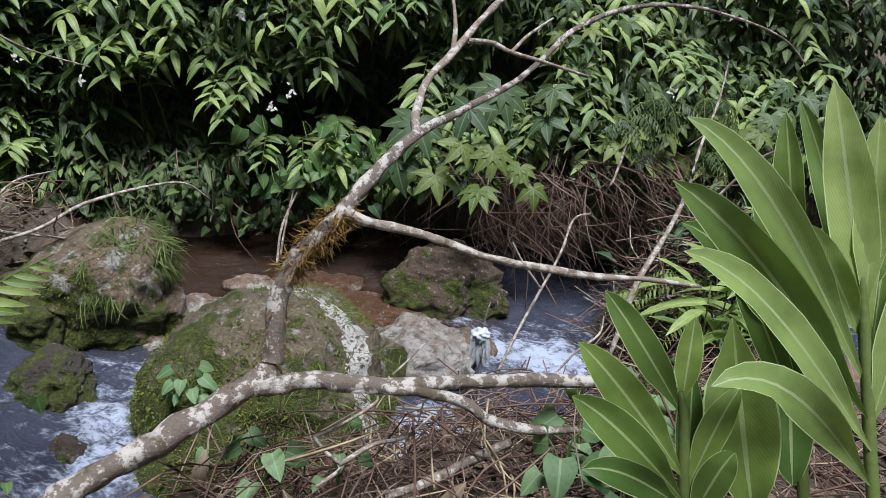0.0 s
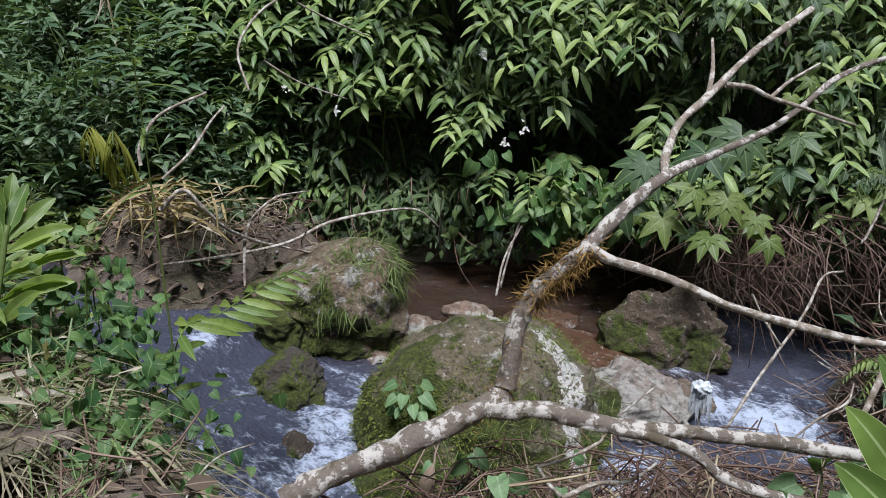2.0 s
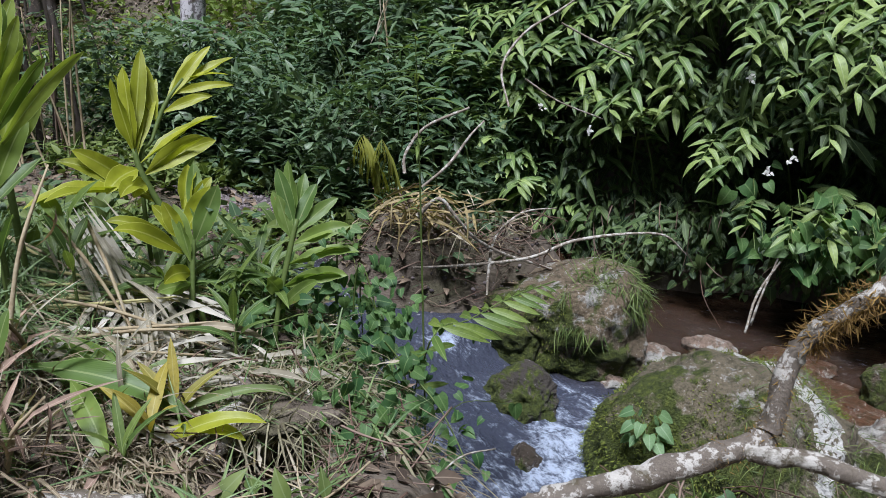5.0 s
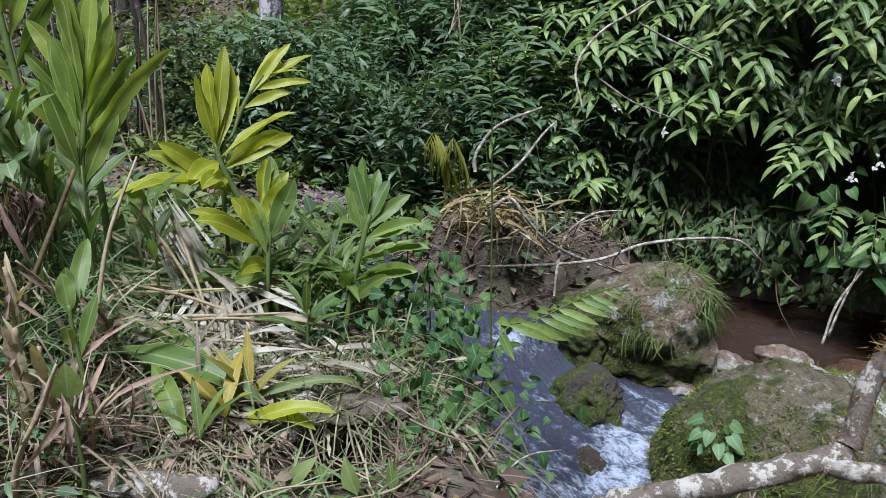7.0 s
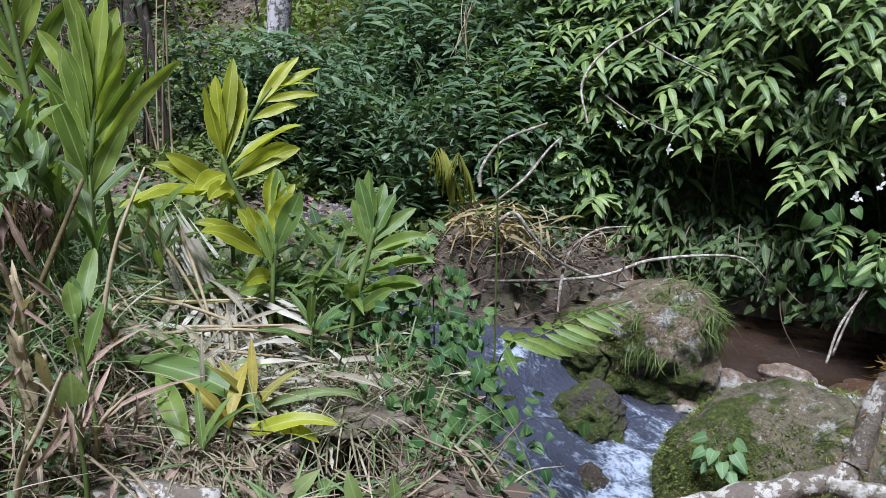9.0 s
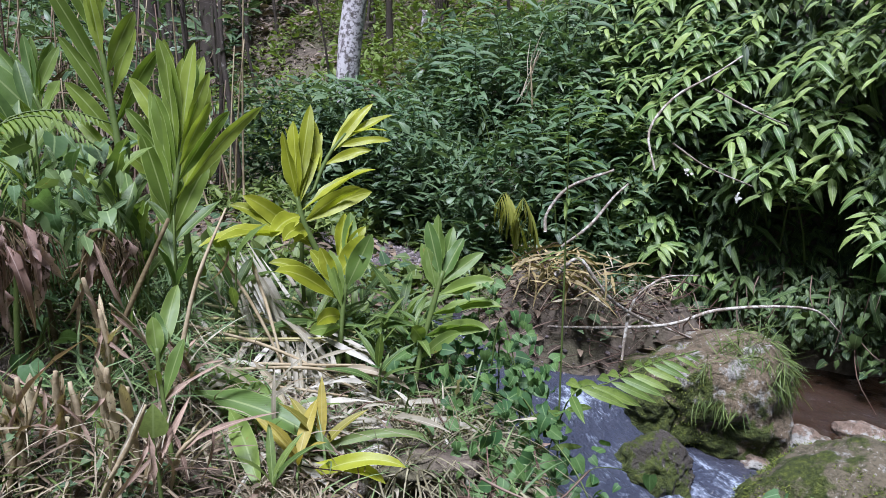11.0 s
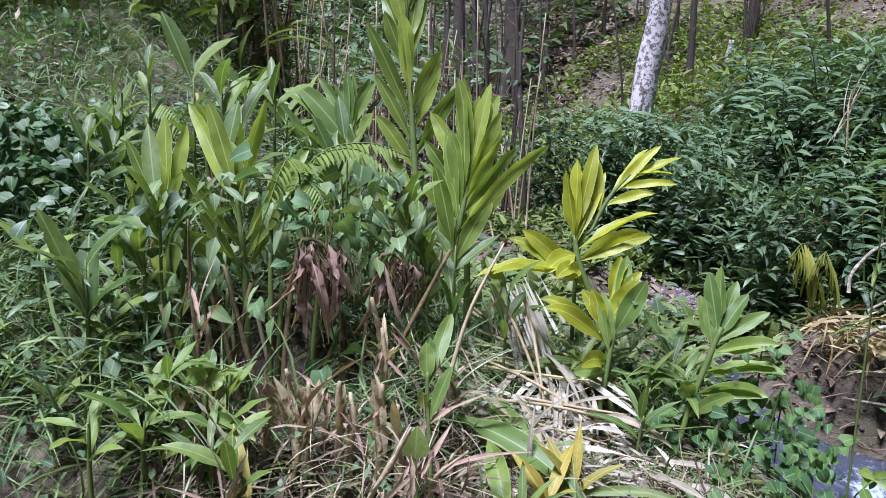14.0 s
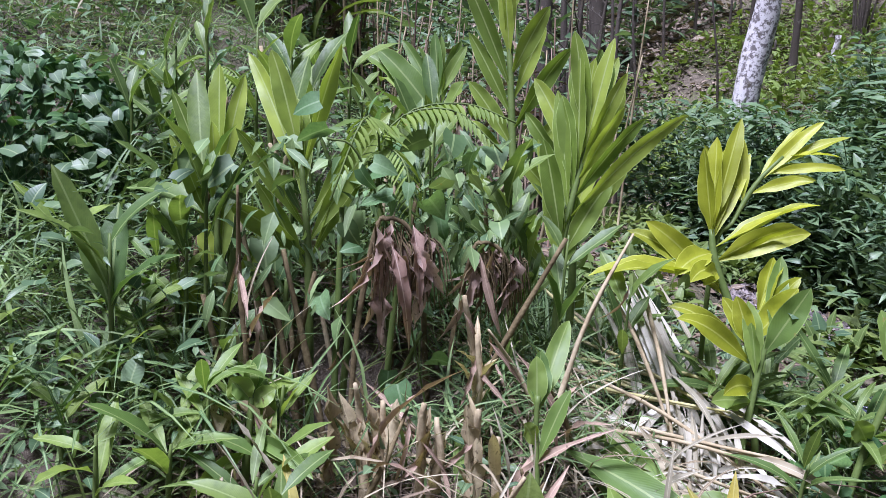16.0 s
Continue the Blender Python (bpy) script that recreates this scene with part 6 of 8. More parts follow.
# the hanging bunch of dead leaves
dice = random.Random(5)
for at, count, label, bow in (((-3.2, 0.67, 1.85), 24, "bunch of dead reddish-brown leaves hanging from a snapped cane", 0.12), ((-3.38, 1.08, 1.72), 16, "tangle of dead brown leaves among standing canes", -0.1)):
    bunch = root("dead_leaf_bunch", at, label, "dead leaves", "hanging dead leaves")
    foot = float(land(at[0], at[1] - 0.12)) - at[2] - 0.03
    part("stalk", tube("stalk", [(0.0, -0.12, foot, 0.011), (-0.02, -0.09, foot * 0.4, 0.009), (-0.01, -0.035, -0.03, 0.008), (0, 0, 0.01, 0.008), (0.02, 0.045, 0.0, 0.007), (0.04, 0.09, -0.06, 0.005)], 8, 0.4, 3, 5), M_BROWNSTEM, bunch)
    for k in range(count):
        d = np.array([dice.gauss(0.12, 0.2), dice.gauss(bow, 0.25), -1.0 + dice.uniform(-0.1, 0.25)])
        set_leaf("leaf", (V_CRUMPLED if k % 3 else V_BROWN)[dice.randrange(4)], bunch, (dice.gauss(0.02, 0.03), dice.gauss(0.02, 0.06), dice.uniform(-0.1, 0.01)), d, (1, dice.gauss(0, 0.7), 0.2), dice.uniform(0.16, 0.36))
    lines = []
    for k in range(70):
        y = dice.uniform(-0.05, 0.15)
        d = np.array([dice.gauss(0.08, 0.08), dice.gauss(0.12, 0.12), -1.0]) * dice.uniform(0.12, 0.3)
        lines.append([(0.03, y, dice.uniform(-0.08, 0), 0.003), (0.03 + d[0] * 0.6, y + d[1] * 0.6, d[2] * 0.4, 0.0025), (0.03 + d[0], y + d[1], d[2], 0.0012)])
    tagged(part("fibre", tubes("fibre", lines, 4, 0.0, 3), M_BROWNSTEM, bunch, "stringy brown fibres"), kind="stuff")


def young_ginger(at, n, size, seed, meshes, label, spread=0.5, group="young ginger"):
    """A low young shoot: blades from one short stem; none in the hollow or on the bare edge."""
    if shade_at(at[0], at[1]) < 1.05 or (at[0] > -3.15 and 0.35 < at[1] < 1.05) or math.hypot(at[0] + 2.1, at[1] - 1.63) < 0.35:
        return None
    r = random.Random(seed)
    z = float(land(at[0], at[1]))
    top = at[2] - z
    plant = root("ginger_plant", (at[0], at[1], z), label, "ginger plant", group)
    part("stem", tube("stem", [(0, 0, -0.03, 0.009), (0.01, 0, top * 0.5, 0.008), (0.02, 0.01, top, 0.004)], 6, 0.1, seed, 3), M_STEM, plant)
    a0 = r.uniform(0, 6)
    for k in range(n):
        a = a0 + k * 2.4
        d = np.array([math.cos(a) * spread, math.sin(a) * spread, r.uniform(0.15, 1.0)])
        set_leaf("leaf", meshes[r.randrange(4)], plant, (0.01, 0, top * r.uniform(0.55, 1.0)), d, (-d[0] * 0.6 + 0.3, -d[1] * 0.6 - 0.2, 0.9), size * r.uniform(0.7, 1.2))
    return plant


dice = random.Random(29)
for k in range(20):
    x, y = dice.uniform(-3.9, -2.75), dice.uniform(-0.3, 2.1)
    if x > -3.6 and 1.0 < y < 2.15:
        continue
    z = float(land(x, y))
    young_ginger((x, y, z + dice.uniform(0.2, 0.4)), 4 + k % 3, dice.uniform(0.14, 0.24), 200 + k, V_LIME if k % 3 else V_GREEN, "young green ginger leaves sprouting on the bank", 0.4)
for k in range(34):
    x, y = dice.uniform(-4.7, -3.3), dice.uniform(-0.3, 1.9)
    z = float(land(x, y))
    young_ginger((x, y, z + dice.uniform(0.45, 0.95)), 4 + k % 3, dice.uniform(0.22, 0.36), 240 + k, V_GREEN, "upright green ginger cane with a few broad blades", 0.3, "standing ginger canes")
for k, (x, y) in enumerate(((-2.45, 1.35), (-2.5, 1.5), (-2.62, 0.95), (-2.4, 1.2))):
    young_ginger((x, y, 0.98), 4, 0.26, 300 + k, V_YELLOW if k < 2 else V_LIME, "small ginger sprout turning yellow", 0.35)
for k in range(16):
    x, y = dice.uniform(-3.5, -2.7), dice.uniform(2.0, 2.6)
    young_ginger((x, y, float(land(x, y)) + dice.uniform(0.15, 0.4)), 6, dice.uniform(0.22, 0.34), 330 + k, V_LIME, "young green ginger leaves at the bank's edge")
for k in range(18):
    x, y = dice.uniform(-9.5, -6.6), dice.uniform(-1.2, 2.0)
    young_ginger((x, y, float(land(x, y)) + dice.uniform(0.5, 1.2)), 7, dice.uniform(0.3, 0.5), 360 + k, V_GREEN if k % 4 else V_YELLOW, "ginger clump on the rising bank", 0.35)
for k in range(7):
    x, y = dice.uniform(-6.4, -4.8), dice.uniform(-0.6, 1.6)
    young_ginger((x, y, float(land(x, y)) + dice.uniform(0.3, 0.7)), 6, dice.uniform(0.25, 0.4), 390 + k, V_GREEN, "ginger clump on the rising bank", 0.35)
for x, y, z in ((-7.4, -0.15, 3.2),):
    dead = root("dead_leaf_bunch", (x, y, z), "withered yellow ginger leaf hanging from its cane", "dead leaves")
    part("stalk", tube("stalk", [(0, 0, float(land(x, y)) - z - 0.03, 0.014), (0.02, 0, -0.6, 0.013), (0, 0, 0.05, 0.01)], 7, 0.2, 3, 5), M_DRYSTEM, dead)
    for k in range(4):
        set_leaf("leaf", V_YELLOW[k], dead, (0, 0, 0.02), (dice.gauss(0.1, 0.1), dice.gauss(0, 0.1), -1), (1, dice.gauss(0, 0.4), 0.1), dice.uniform(0.4, 0.7))

# bare canes standing in the thicket
lines = []
for k in range(260):
    x, y = dice.uniform(-11.0, -7.4), dice.uniform(-1.5, 4.6)
    z, h = float(land(x, y)), dice.uniform(0.9, 2.6)
    a, b = dice.gauss(0, 0.2), dice.gauss(0, 0.2)
    lines.append([(x, y, z - 0.03, 0.013), (x + a * 0.4, y + b * 0.4, z + h * 0.5, 0.011), (x + a, y + b, z + h, 0.006)])
tagged(part("thicket_canes", tubes("thicket_canes", lines[:160], 5, 0.1, 3), M_DRYSTEM), "dry straw-coloured canes standing in the thicket", "stalks", kind="stuff")
tagged(part("thicket_stems", tubes("thicket_stems", lines[160:], 5, 0.1, 3), M_ROOT), "thin brown stems in the thicket", "stalks", kind="stuff")

# budding shoot with a rounded bud leaf
bud = root("ginger_bud", (-2.45, 0.8, float(land(-2.45, 0.8))), "single pale ginger stalk with a rounded bud leaf", "ginger plant")
hb = 1.27 - float(land(-2.45, 0.8))
part("stem", tube("stem", [(0, 0, -0.03, 0.009), (0.01, 0.01, hb * 0.5, 0.008), (0, 0, hb, 0.006)], 7, 0.1, 2, 4), M_STEM, bud)
V_BUD = shared("ovate", ((0.1, 0.3, 0.0, 0.75), (0.2, 0.2, 0.1, 0.7)), leaf_material("bud_leaf", (0.16, 0.22, 0.05), (0.26, 0.32, 0.08), (0.32, 0.38, 0.14), island=False, thin=0.3, veins=14, worn=0.02), 8)
set_leaf("leaf", V_BUD[0], bud, (0.01, 0, hb - 0.02), (0.1, 0.02, 1), (0.9, -0.35, 0.2), 0.12)
set_leaf("leaf", V_BUD[1], bud, (-0.01, 0.01, hb - 0.03), (-0.25, 0.1, 1), (0.8, 0.3, 0.2), 0.09)


# vines over the hollow under the canes
r = np.random.default_rng(46)
n = 420
p = np.stack([r.uniform(-3.95, -3.3, n), r.uniform(0.1, 1.3, n), r.uniform(1.5, 2.1, n)], -1)
w = unit(np.stack([r.normal(0.4, 0.6, n), r.normal(-0.2, 0.6, n), r.normal(-0.6, 0.3, n)], -1))
tagged(part("canopy_vines", scattered("canopy_vines", HEARTS[:1] + OVATE + LANCES, p, w, r.normal(0, 0.5, (n, 3)) + (0.4, -0.2, 0.9), r.uniform(0.04, 0.13, n), r), M_WEED), "creeping vines tangled through the standing canes", "foliage", kind="stuff")

# a dark broad-leaved bush on the rising bank
r = np.random.default_rng(64)
n = 1400
q = unit(r.normal(0, 1, (n, 3))) * r.uniform(0.5, 1.0, (n, 1)) ** 0.5 * (0.42, 0.42, 0.36)
bush_at = np.array((-4.61, -0.49, float(land(-4.61, -0.49)) - 0.1))
bush = root("shrub", bush_at, "dark green bush with drooping heart-shaped leaves on the rising bank", "shrub")
for k in range(7):
    a = k * 0.9
    part("stem", tube("stem", [(0, 0, -0.03, 0.012), (0.12 * math.cos(a), 0.12 * math.sin(a), 0.3, 0.009), (0.3 * math.cos(a), 0.3 * math.sin(a), 0.6, 0.004)], 6, 0.2, k, 4), M_BROWNSTEM, bush)
w = unit(q * (1, 1, 0.3) + r.normal(0, 0.4, (n, 3)) + (0.15, -0.1, -0.4))
ob = part("crown", scattered("crown", HEARTS, q + (0, 0, 0.42), w, np.tile((0.5, -0.3, 0.8), (n, 1)), r.uniform(0.035, 0.075, n), r), M_HEART, bush)
ob["kind"] = "stuff"


# ---- ferns ----
def frond_arrays(line, pinna, step_n=26, curl=0.35):
    """Pinnae in two ranks along a rib."""
    p = smooth_line([(*q, 0.003) for q in line], 10)
    idx = np.linspace(2, len(p) - 1, step_n).astype(int)
    places, ways, ups, sizes = [], [], [], []
    for j, i in enumerate(idx):
        f = j / (step_n - 1)
        t = p[min(i + 1, len(p) - 1), :3] - p[i - 1, :3]
        t = t / (np.linalg.norm(t) + 1e-9)
        side = np.cross(t, (0, 0, 1.0))
        side /= np.linalg.norm(side) + 1e-9
        for sgn in (-1, 1):
            places.append(p[i, :3])
            ways.append(side * sgn + t * 0.35 - np.array([0, 0, curl]))
            ups.append((0.0, 0.0, 1.0))
            sizes.append(pinna * (math.sin(math.pi * (0.15 + 0.85 * f)) ** 0.6 + 0.05))
    return np.array(places), np.array(ways), np.array(ups), np.array(sizes)


def fern(at, fronds, pinna, label, material, seed, kinds=None, group="ferns", n=26, curl=0.35, up=(0.0, 0.0, 1.0)):
    plant = root("fern", at, label, "fern", group)
    r = np.random.default_rng(seed)
    for line in fronds:
        fr = part("frond", tube("frond", [(*q, 0.004) for q in line], 5, 0.1, 1, 4), M_STEM, plant)
        pl, wy, ups, sz = frond_arrays(line, pinna, n, curl)
        if kinds:
            for a, b, d in zip(pl, wy, sz):
                set_leaf("leaf", kinds[r.integers(len(kinds))], fr, a, b, up, d)
        else:
            tagged(part("pinnae", scattered("pinnae", [blade("lance", 4, 0.3, 0.2, 0.0, 0.2)], pl, wy, ups, sz, r), material, fr), kind="stuff")
    return plant


fern((-3.5, 0.72, 1.85), [[(0, 0, 0), (0.02, 0.0, 0.25), (0.1, -0.08, 0.3), (0.16, -0.2, 0.05)], [(0, 0, 0), (0.0, 0.05, 0.28), (0.05, 0.25, 0.34), (0.12, 0.42, 0.2)], [(0, 0, 0), (0.06, 0.0, 0.2), (0.18, 0.05, 0.15), (0.24, 0.05, -0.1)], [(0, 0, 0), (-0.05, 0.1, 0.3), (-0.02, 0.32, 0.36), (0.05, 0.5, 0.3)]],
     0.1, "light green fern hanging among the ginger", M_FERN, 1)
fern((-5.2, 0.25, 2.0), [[(0, 0, 0), (0.05, -0.1, 0.3), (0.15, -0.25, 0.25), (0.25, -0.35, 0.0)], [(0, 0, 0), (0.05, 0.1, 0.3), (0.2, 0.2, 0.25), (0.3, 0.25, 0.0)]], 0.12, "light green fern on the rising bank", M_FERN, 2)
dice = random.Random(77)
for k in range(14):
    x, y = dice.uniform(0.8, 2.6), dice.uniform(5.6, 6.6)
    z = dice.uniform(0.0, 1.0)
    y = float(hedge_face(x, z))
    lines = []
    for j in range(4):
        a = dice.uniform(-2.6, -0.5)
        d = np.array([math.cos(a), math.sin(a)]) * dice.uniform(0.3, 0.5)
        lines.append([(0, 0, 0), (d[0] * 0.35, d[1] * 0.35, 0.18), (d[0] * 0.75, d[1] * 0.75, 0.12), (d[0], d[1], -0.12)])
    fern((x, y + 0.1, z), lines, 0.09, "small fern on the shaded bank", M_SMALL, 400 + k, n=16)

# cut cane with long blades across the drop, and the yellowed palm frond on the mud bank
RANK = shared("lance", ((0.3, 0.3, 0.1, 0.19), (0.5, 0.3, 0.1, 0.17)), M_GINGER, 6)
RANK_YELLOW = shared("lance", ((0.3, 0.3, 0.1, 0.09), (0.5, 0.3, 0.1, 0.075)), leaf_material("yellowed_palm_leaflet", (0.2, 0.22, 0.03), (0.4, 0.38, 0.07), (0.42, 0.4, 0.14), island=False, thin=0.35, veins=10), 6)
fern((-2.55, 2.95, -0.12), [[(0.0, 0.0, 0.0), (0.43, -0.29, 0.97), (0.47, -0.01, 0.99), (0.55, 0.3, 1.03), (0.65, 0.61, 1.04)]], 0.24, "ginger cane with a comb of long blades leaning over the fall", M_FERN, 7, RANK, "leaning canes", 17, 0.15, (0.35, -0.75, 0.55))
fern((-3.95, 4.8, 0.75), [[(0, 0, 0), (0.0, 0.0, 0.4), (0.02, -0.1, 0.6), (0.1, -0.22, 0.52)], [(0, 0, 0), (-0.12, 0.02, 0.4), (-0.16, -0.1, 0.62), (-0.12, -0.28, 0.55)]], 0.34, "yellow-green palm frond drooping onto the bank", M_FERN, 8, RANK_YELLOW, "leaning canes", 18, 1.6)
withered_heap((-3.5, 4.62, 0.82), 70, 0.18, (0.2, 0.5), 95, V_ORANGE, "orange withered fronds heaped on the mud bank", 0.35, 0.1)
withered_heap((-3.15, 4.85, 0.7), 30, 0.15, (0.2, 0.5), 96, V_DRY, "pale dead blades drooping over the mud bank", 0.5, 0.1)


# ---- debris between the camera and the boulders ----
def tangle(name, count, area, size, seed, material, label, height=0.25, radius=(0.0015, 0.005), kind="stuff"):
    r = np.random.default_rng(seed)
    lines = []
    while len(lines) < count:
        x, y = r.uniform(area[0], area[1]), r.uniform(area[2], area[3])
        z = float(land(x, y))
        if z < float(water_level(x, y)) - 0.02 or pit_at(x, y) < 1.2:
            continue
        a, ln = r.uniform(0, 6.28), r.uniform(*size)
        d = np.array([math.cos(a), math.sin(a), r.normal(0, 0.3)]) * ln
        p = np.array([x, y, z + abs(r.normal(0, height * 0.5))])
        rad = r.uniform(*radius)
        bend = r.normal(0, 0.12 * ln, 3)
        lines.append([(*(p - d / 2), rad), (*(p + bend), rad), (*(p + d / 2), rad * 0.5)])
    return tagged(part(name, tubes(name, lines, 4, 0.0, 3), material), label, "debris", kind=kind)


tangle("twig_debris", 1300, (-0.9, 1.6, 2.0, 4.2), (0.15, 0.7), 11, M_ROOT, "tangle of brown twigs and roots washed onto the bank")
tangle("straw_debris", 170, (-0.6, 1.5, 2.0, 4.0), (0.15, 0.5), 12, M_DRYSTEM, "dry straw and stalks caught in the driftwood", 0.3)
tangle("rapid_debris", 500, (1.0, 2.2, 4.3, 5.6), (0.2, 0.9), 16, M_ROOT, "brown branches and roots piled beside the rapid", 0.35, (0.002, 0.008))
tangle("rapid_straw", 160, (1.0, 2.2, 4.3, 5.6), (0.2, 0.7), 17, M_TWIG, "bleached sticks piled beside the rapid", 0.4, (0.002, 0.006))
tangle("mud_twigs", 150, (-4.1, -2.6, 4.4, 5.6), (0.15, 0.7), 18, M_ROOT, "brown twigs and stalks strewn over the mud bank", 0.12, (0.002, 0.007))
tangle("mud_straw", 90, (-4.1, -2.6, 4.4, 5.6), (0.1, 0.4), 19, M_DRYSTEM, "pale straw strewn over the mud bank", 0.06)
tangle("bank_straw", 160, (-3.4, -1.7, 0.2, 2.6), (0.1, 0.4), 13, M_DRYSTEM, "dry grass stalks lying on the bank", 0.12)
tangle("bank_roots", 130, (-2.7, -1.6, 1.4, 2.9), (0.2, 0.6), 14, M_ROOT, "brown roots and rotten stalks at the bank's edge", 0.15)
r = np.random.default_rng(25)
lines = []
for k in range(420):
    x, z = r.uniform(0.2, 2.0), r.uniform(-0.05, 0.75)
    y = float(hedge_face(x, z)) - r.uniform(0.0, 0.3)
    d = np.array([r.normal(0.25, 0.5), r.normal(-0.2, 0.2), r.normal(-0.55, 0.35)]) * r.uniform(0.25, 0.8)
    rad = r.uniform(0.002, 0.007)
    lines.append([(x, y, z, rad), (x + d[0] * 0.5 + r.normal(0, 0.04), y + d[1] * 0.5, z + d[2] * 0.4, rad), (x + d[0], y + d[1], z + d[2], rad * 0.5)])
tagged(part("root_tangle", tubes("root_tangle", lines, 4, 0.0, 3), M_ROOT), "tangle of brown roots and dead stems on the far bank", "roots", kind="stuff")
r = np.random.default_rng(15)
lines = []
for k in range(420):
    x, z = r.uniform(-3.0, 2.6), r.uniform(-0.1, 0.55)
    if x < -0.2 and r.random() < 0.75:
        continue
    y = float(hedge_face(x, z)) + r.uniform(-0.05, 0.4)
    d = np.array([r.normal(0, 0.35), r.normal(-0.15, 0.15), -r.uniform(0.2, 0.7)]) * r.uniform(0.4, 1.0)
    lines.append([(x, y, z + 0.2, 0.006), (x + d[0] * 0.4, y + d[1] * 0.8, z + 0.2 + d[2] * 0.5, 0.004), (x + d[0], y + d[1], z + 0.2 + d[2], 0.002)])
tagged(part("hanging_roots", tubes("hanging_roots", lines, 4, 0.0, 3), M_ROOT), "reddish-brown roots hanging from the undercut bank", "roots", kind="stuff")


# ---- broad-leaved plants ----
def palmate(n, ratio, droop):
    """A hand-shaped leaf of n leaflets."""
    vs, qs, us, base = [], [], [], 0
    for k in range(n):
        a = radians(-115 + 230 * k / (n - 1))
        v, q, u = blade("ovate", 4, droop, 0.2, 0.0, ratio)
        ln = 0.65 + 0.35 * math.cos(a * 0.6)
        c, s = math.cos(a), math.sin(a)
        vs.append(np.stack([v[:, 0] * c + v[:, 1] * s, v[:, 1] * c - v[:, 0] * s, v[:, 2] + 0.004 * k], -1) * ln)
        qs.append(q + base)
        us.append(u)
        base += len(v)
    me = mesh_of("leaf", np.concatenate(vs), np.concatenate(qs), np.concatenate(us))
    return me


PALM = [palmate(5, 0.42, 0.3), palmate(7, 0.4, 0.35), palmate(5, 0.46, 0.5)]
PALM_LIGHT = [me.copy() for me in PALM]
M_PALE = leaf_material("pale_broad_leaf", (0.1, 0.15, 0.03), (0.2, 0.25, 0.06), (0.26, 0.3, 0.12), island=False, thin=0.3, veins=7, worn=0.08)
for a, b in zip(PALM, PALM_LIGHT):
    a.materials.append(M_BROAD)
    b.materials.append(M_PALE)


def broad_plant(foot, tips, meshes, size, seed, label):
    r = random.Random(seed)
    foot = np.array(foot)
    plant = root("broad_leaf_plant", foot, label, "shrub", "broad-leaved plants")
    for tip in tips:
        d = np.array(tip) - foot
        part("stem", tube("stem", [(0, 0, 0, 0.008), (d[0] * 0.3, d[1] * 0.3, d[2] * 0.6 + 0.05, 0.006), (*d, 0.004)], 5, 0.1, seed, 4), M_STEM, plant)
        set_leaf("leaf", meshes[r.randrange(3)], plant, d, (r.gauss(0, 0.3), -0.7, r.uniform(-0.9, -0.3)), (r.gauss(0, 0.25), -0.75, 0.7), size * r.uniform(0.8, 1.2))
    return plant


broad_plant((0.25, 6.6, 0.35), [(0.2, 5.75, 1.2), (-0.2, 5.95, 1.05), (0.45, 5.95, 1.3), (-0.35, 5.95, 0.75)], PALM, 0.34, 1, "shrub with large grey-green hand-shaped leaves")
broad_plant((0.35, 6.3, 0.2), [(-0.05, 5.7, 0.7), (0.38, 5.65, 0.9), (0.28, 5.5, 0.65), (0.6, 5.75, 0.75), (0.15, 5.65, 0.95), (0.7, 5.7, 0.6)], PALM_LIGHT, 0.22, 2, "low shrub with yellow-green hand-shaped leaves")
dice = random.Random(41)
for k in range(26):
    x, z = dice.uniform(0.4, 3.4), dice.uniform(0.4, 2.6)
    y = float(hedge_face(x, z)) - 0.05
    broad_plant((x, y + 0.5, z - 0.45), [(x + dice.gauss(0, 0.2), y + dice.gauss(0, 0.08), z + dice.gauss(0, 0.15)) for _ in range(3)], PALM if k % 3 else PALM_LIGHT, dice.uniform(0.12, 0.22), 500 + k, "shrub with drooping hand-shaped leaves on the bank")
for k in range(20):
    x, z = dice.uniform(-1.6, -0.3), dice.uniform(0.3, 0.9)
    y = float(hedge_face(x, z)) - 0.05
    ob = heart_vine([(x, y + 0.4, z - 0.1), (x, y + 0.1, z + 0.1), (x + 0.05, y - 0.05, z)], 6, 0.1, 0.14, 600 + k, "dark broad heart leaves below the hedge")

# seedlings by the log and on the boulder
def seedling(at, leaves, size, seed, label):
    r = random.Random(seed)
    plant = root("seedling", at, label, "plant", "seedlings")
    for k in range(leaves):
        a = k * 2.4 + seed
        h = 0.05 + 0.18 * k / leaves
        tip = (0.08 * math.cos(a), 0.08 * math.sin(a), h)
        part("stem", tube("stem", [(0, 0, -0.05, 0.003), (tip[0] * 0.3, tip[1] * 0.3, h * 0.7, 0.003), (*tip, 0.002)], 5, 0.1, k, 3), M_STEM, plant)
        set_leaf("leaf", V_SEEDLING[r.randrange(3)], plant, tip, (math.cos(a), math.sin(a) - 0.4, -0.5), (0.2 * math.cos(a), -0.7, 0.8), size * r.uniform(0.7, 1.2))
    return plant


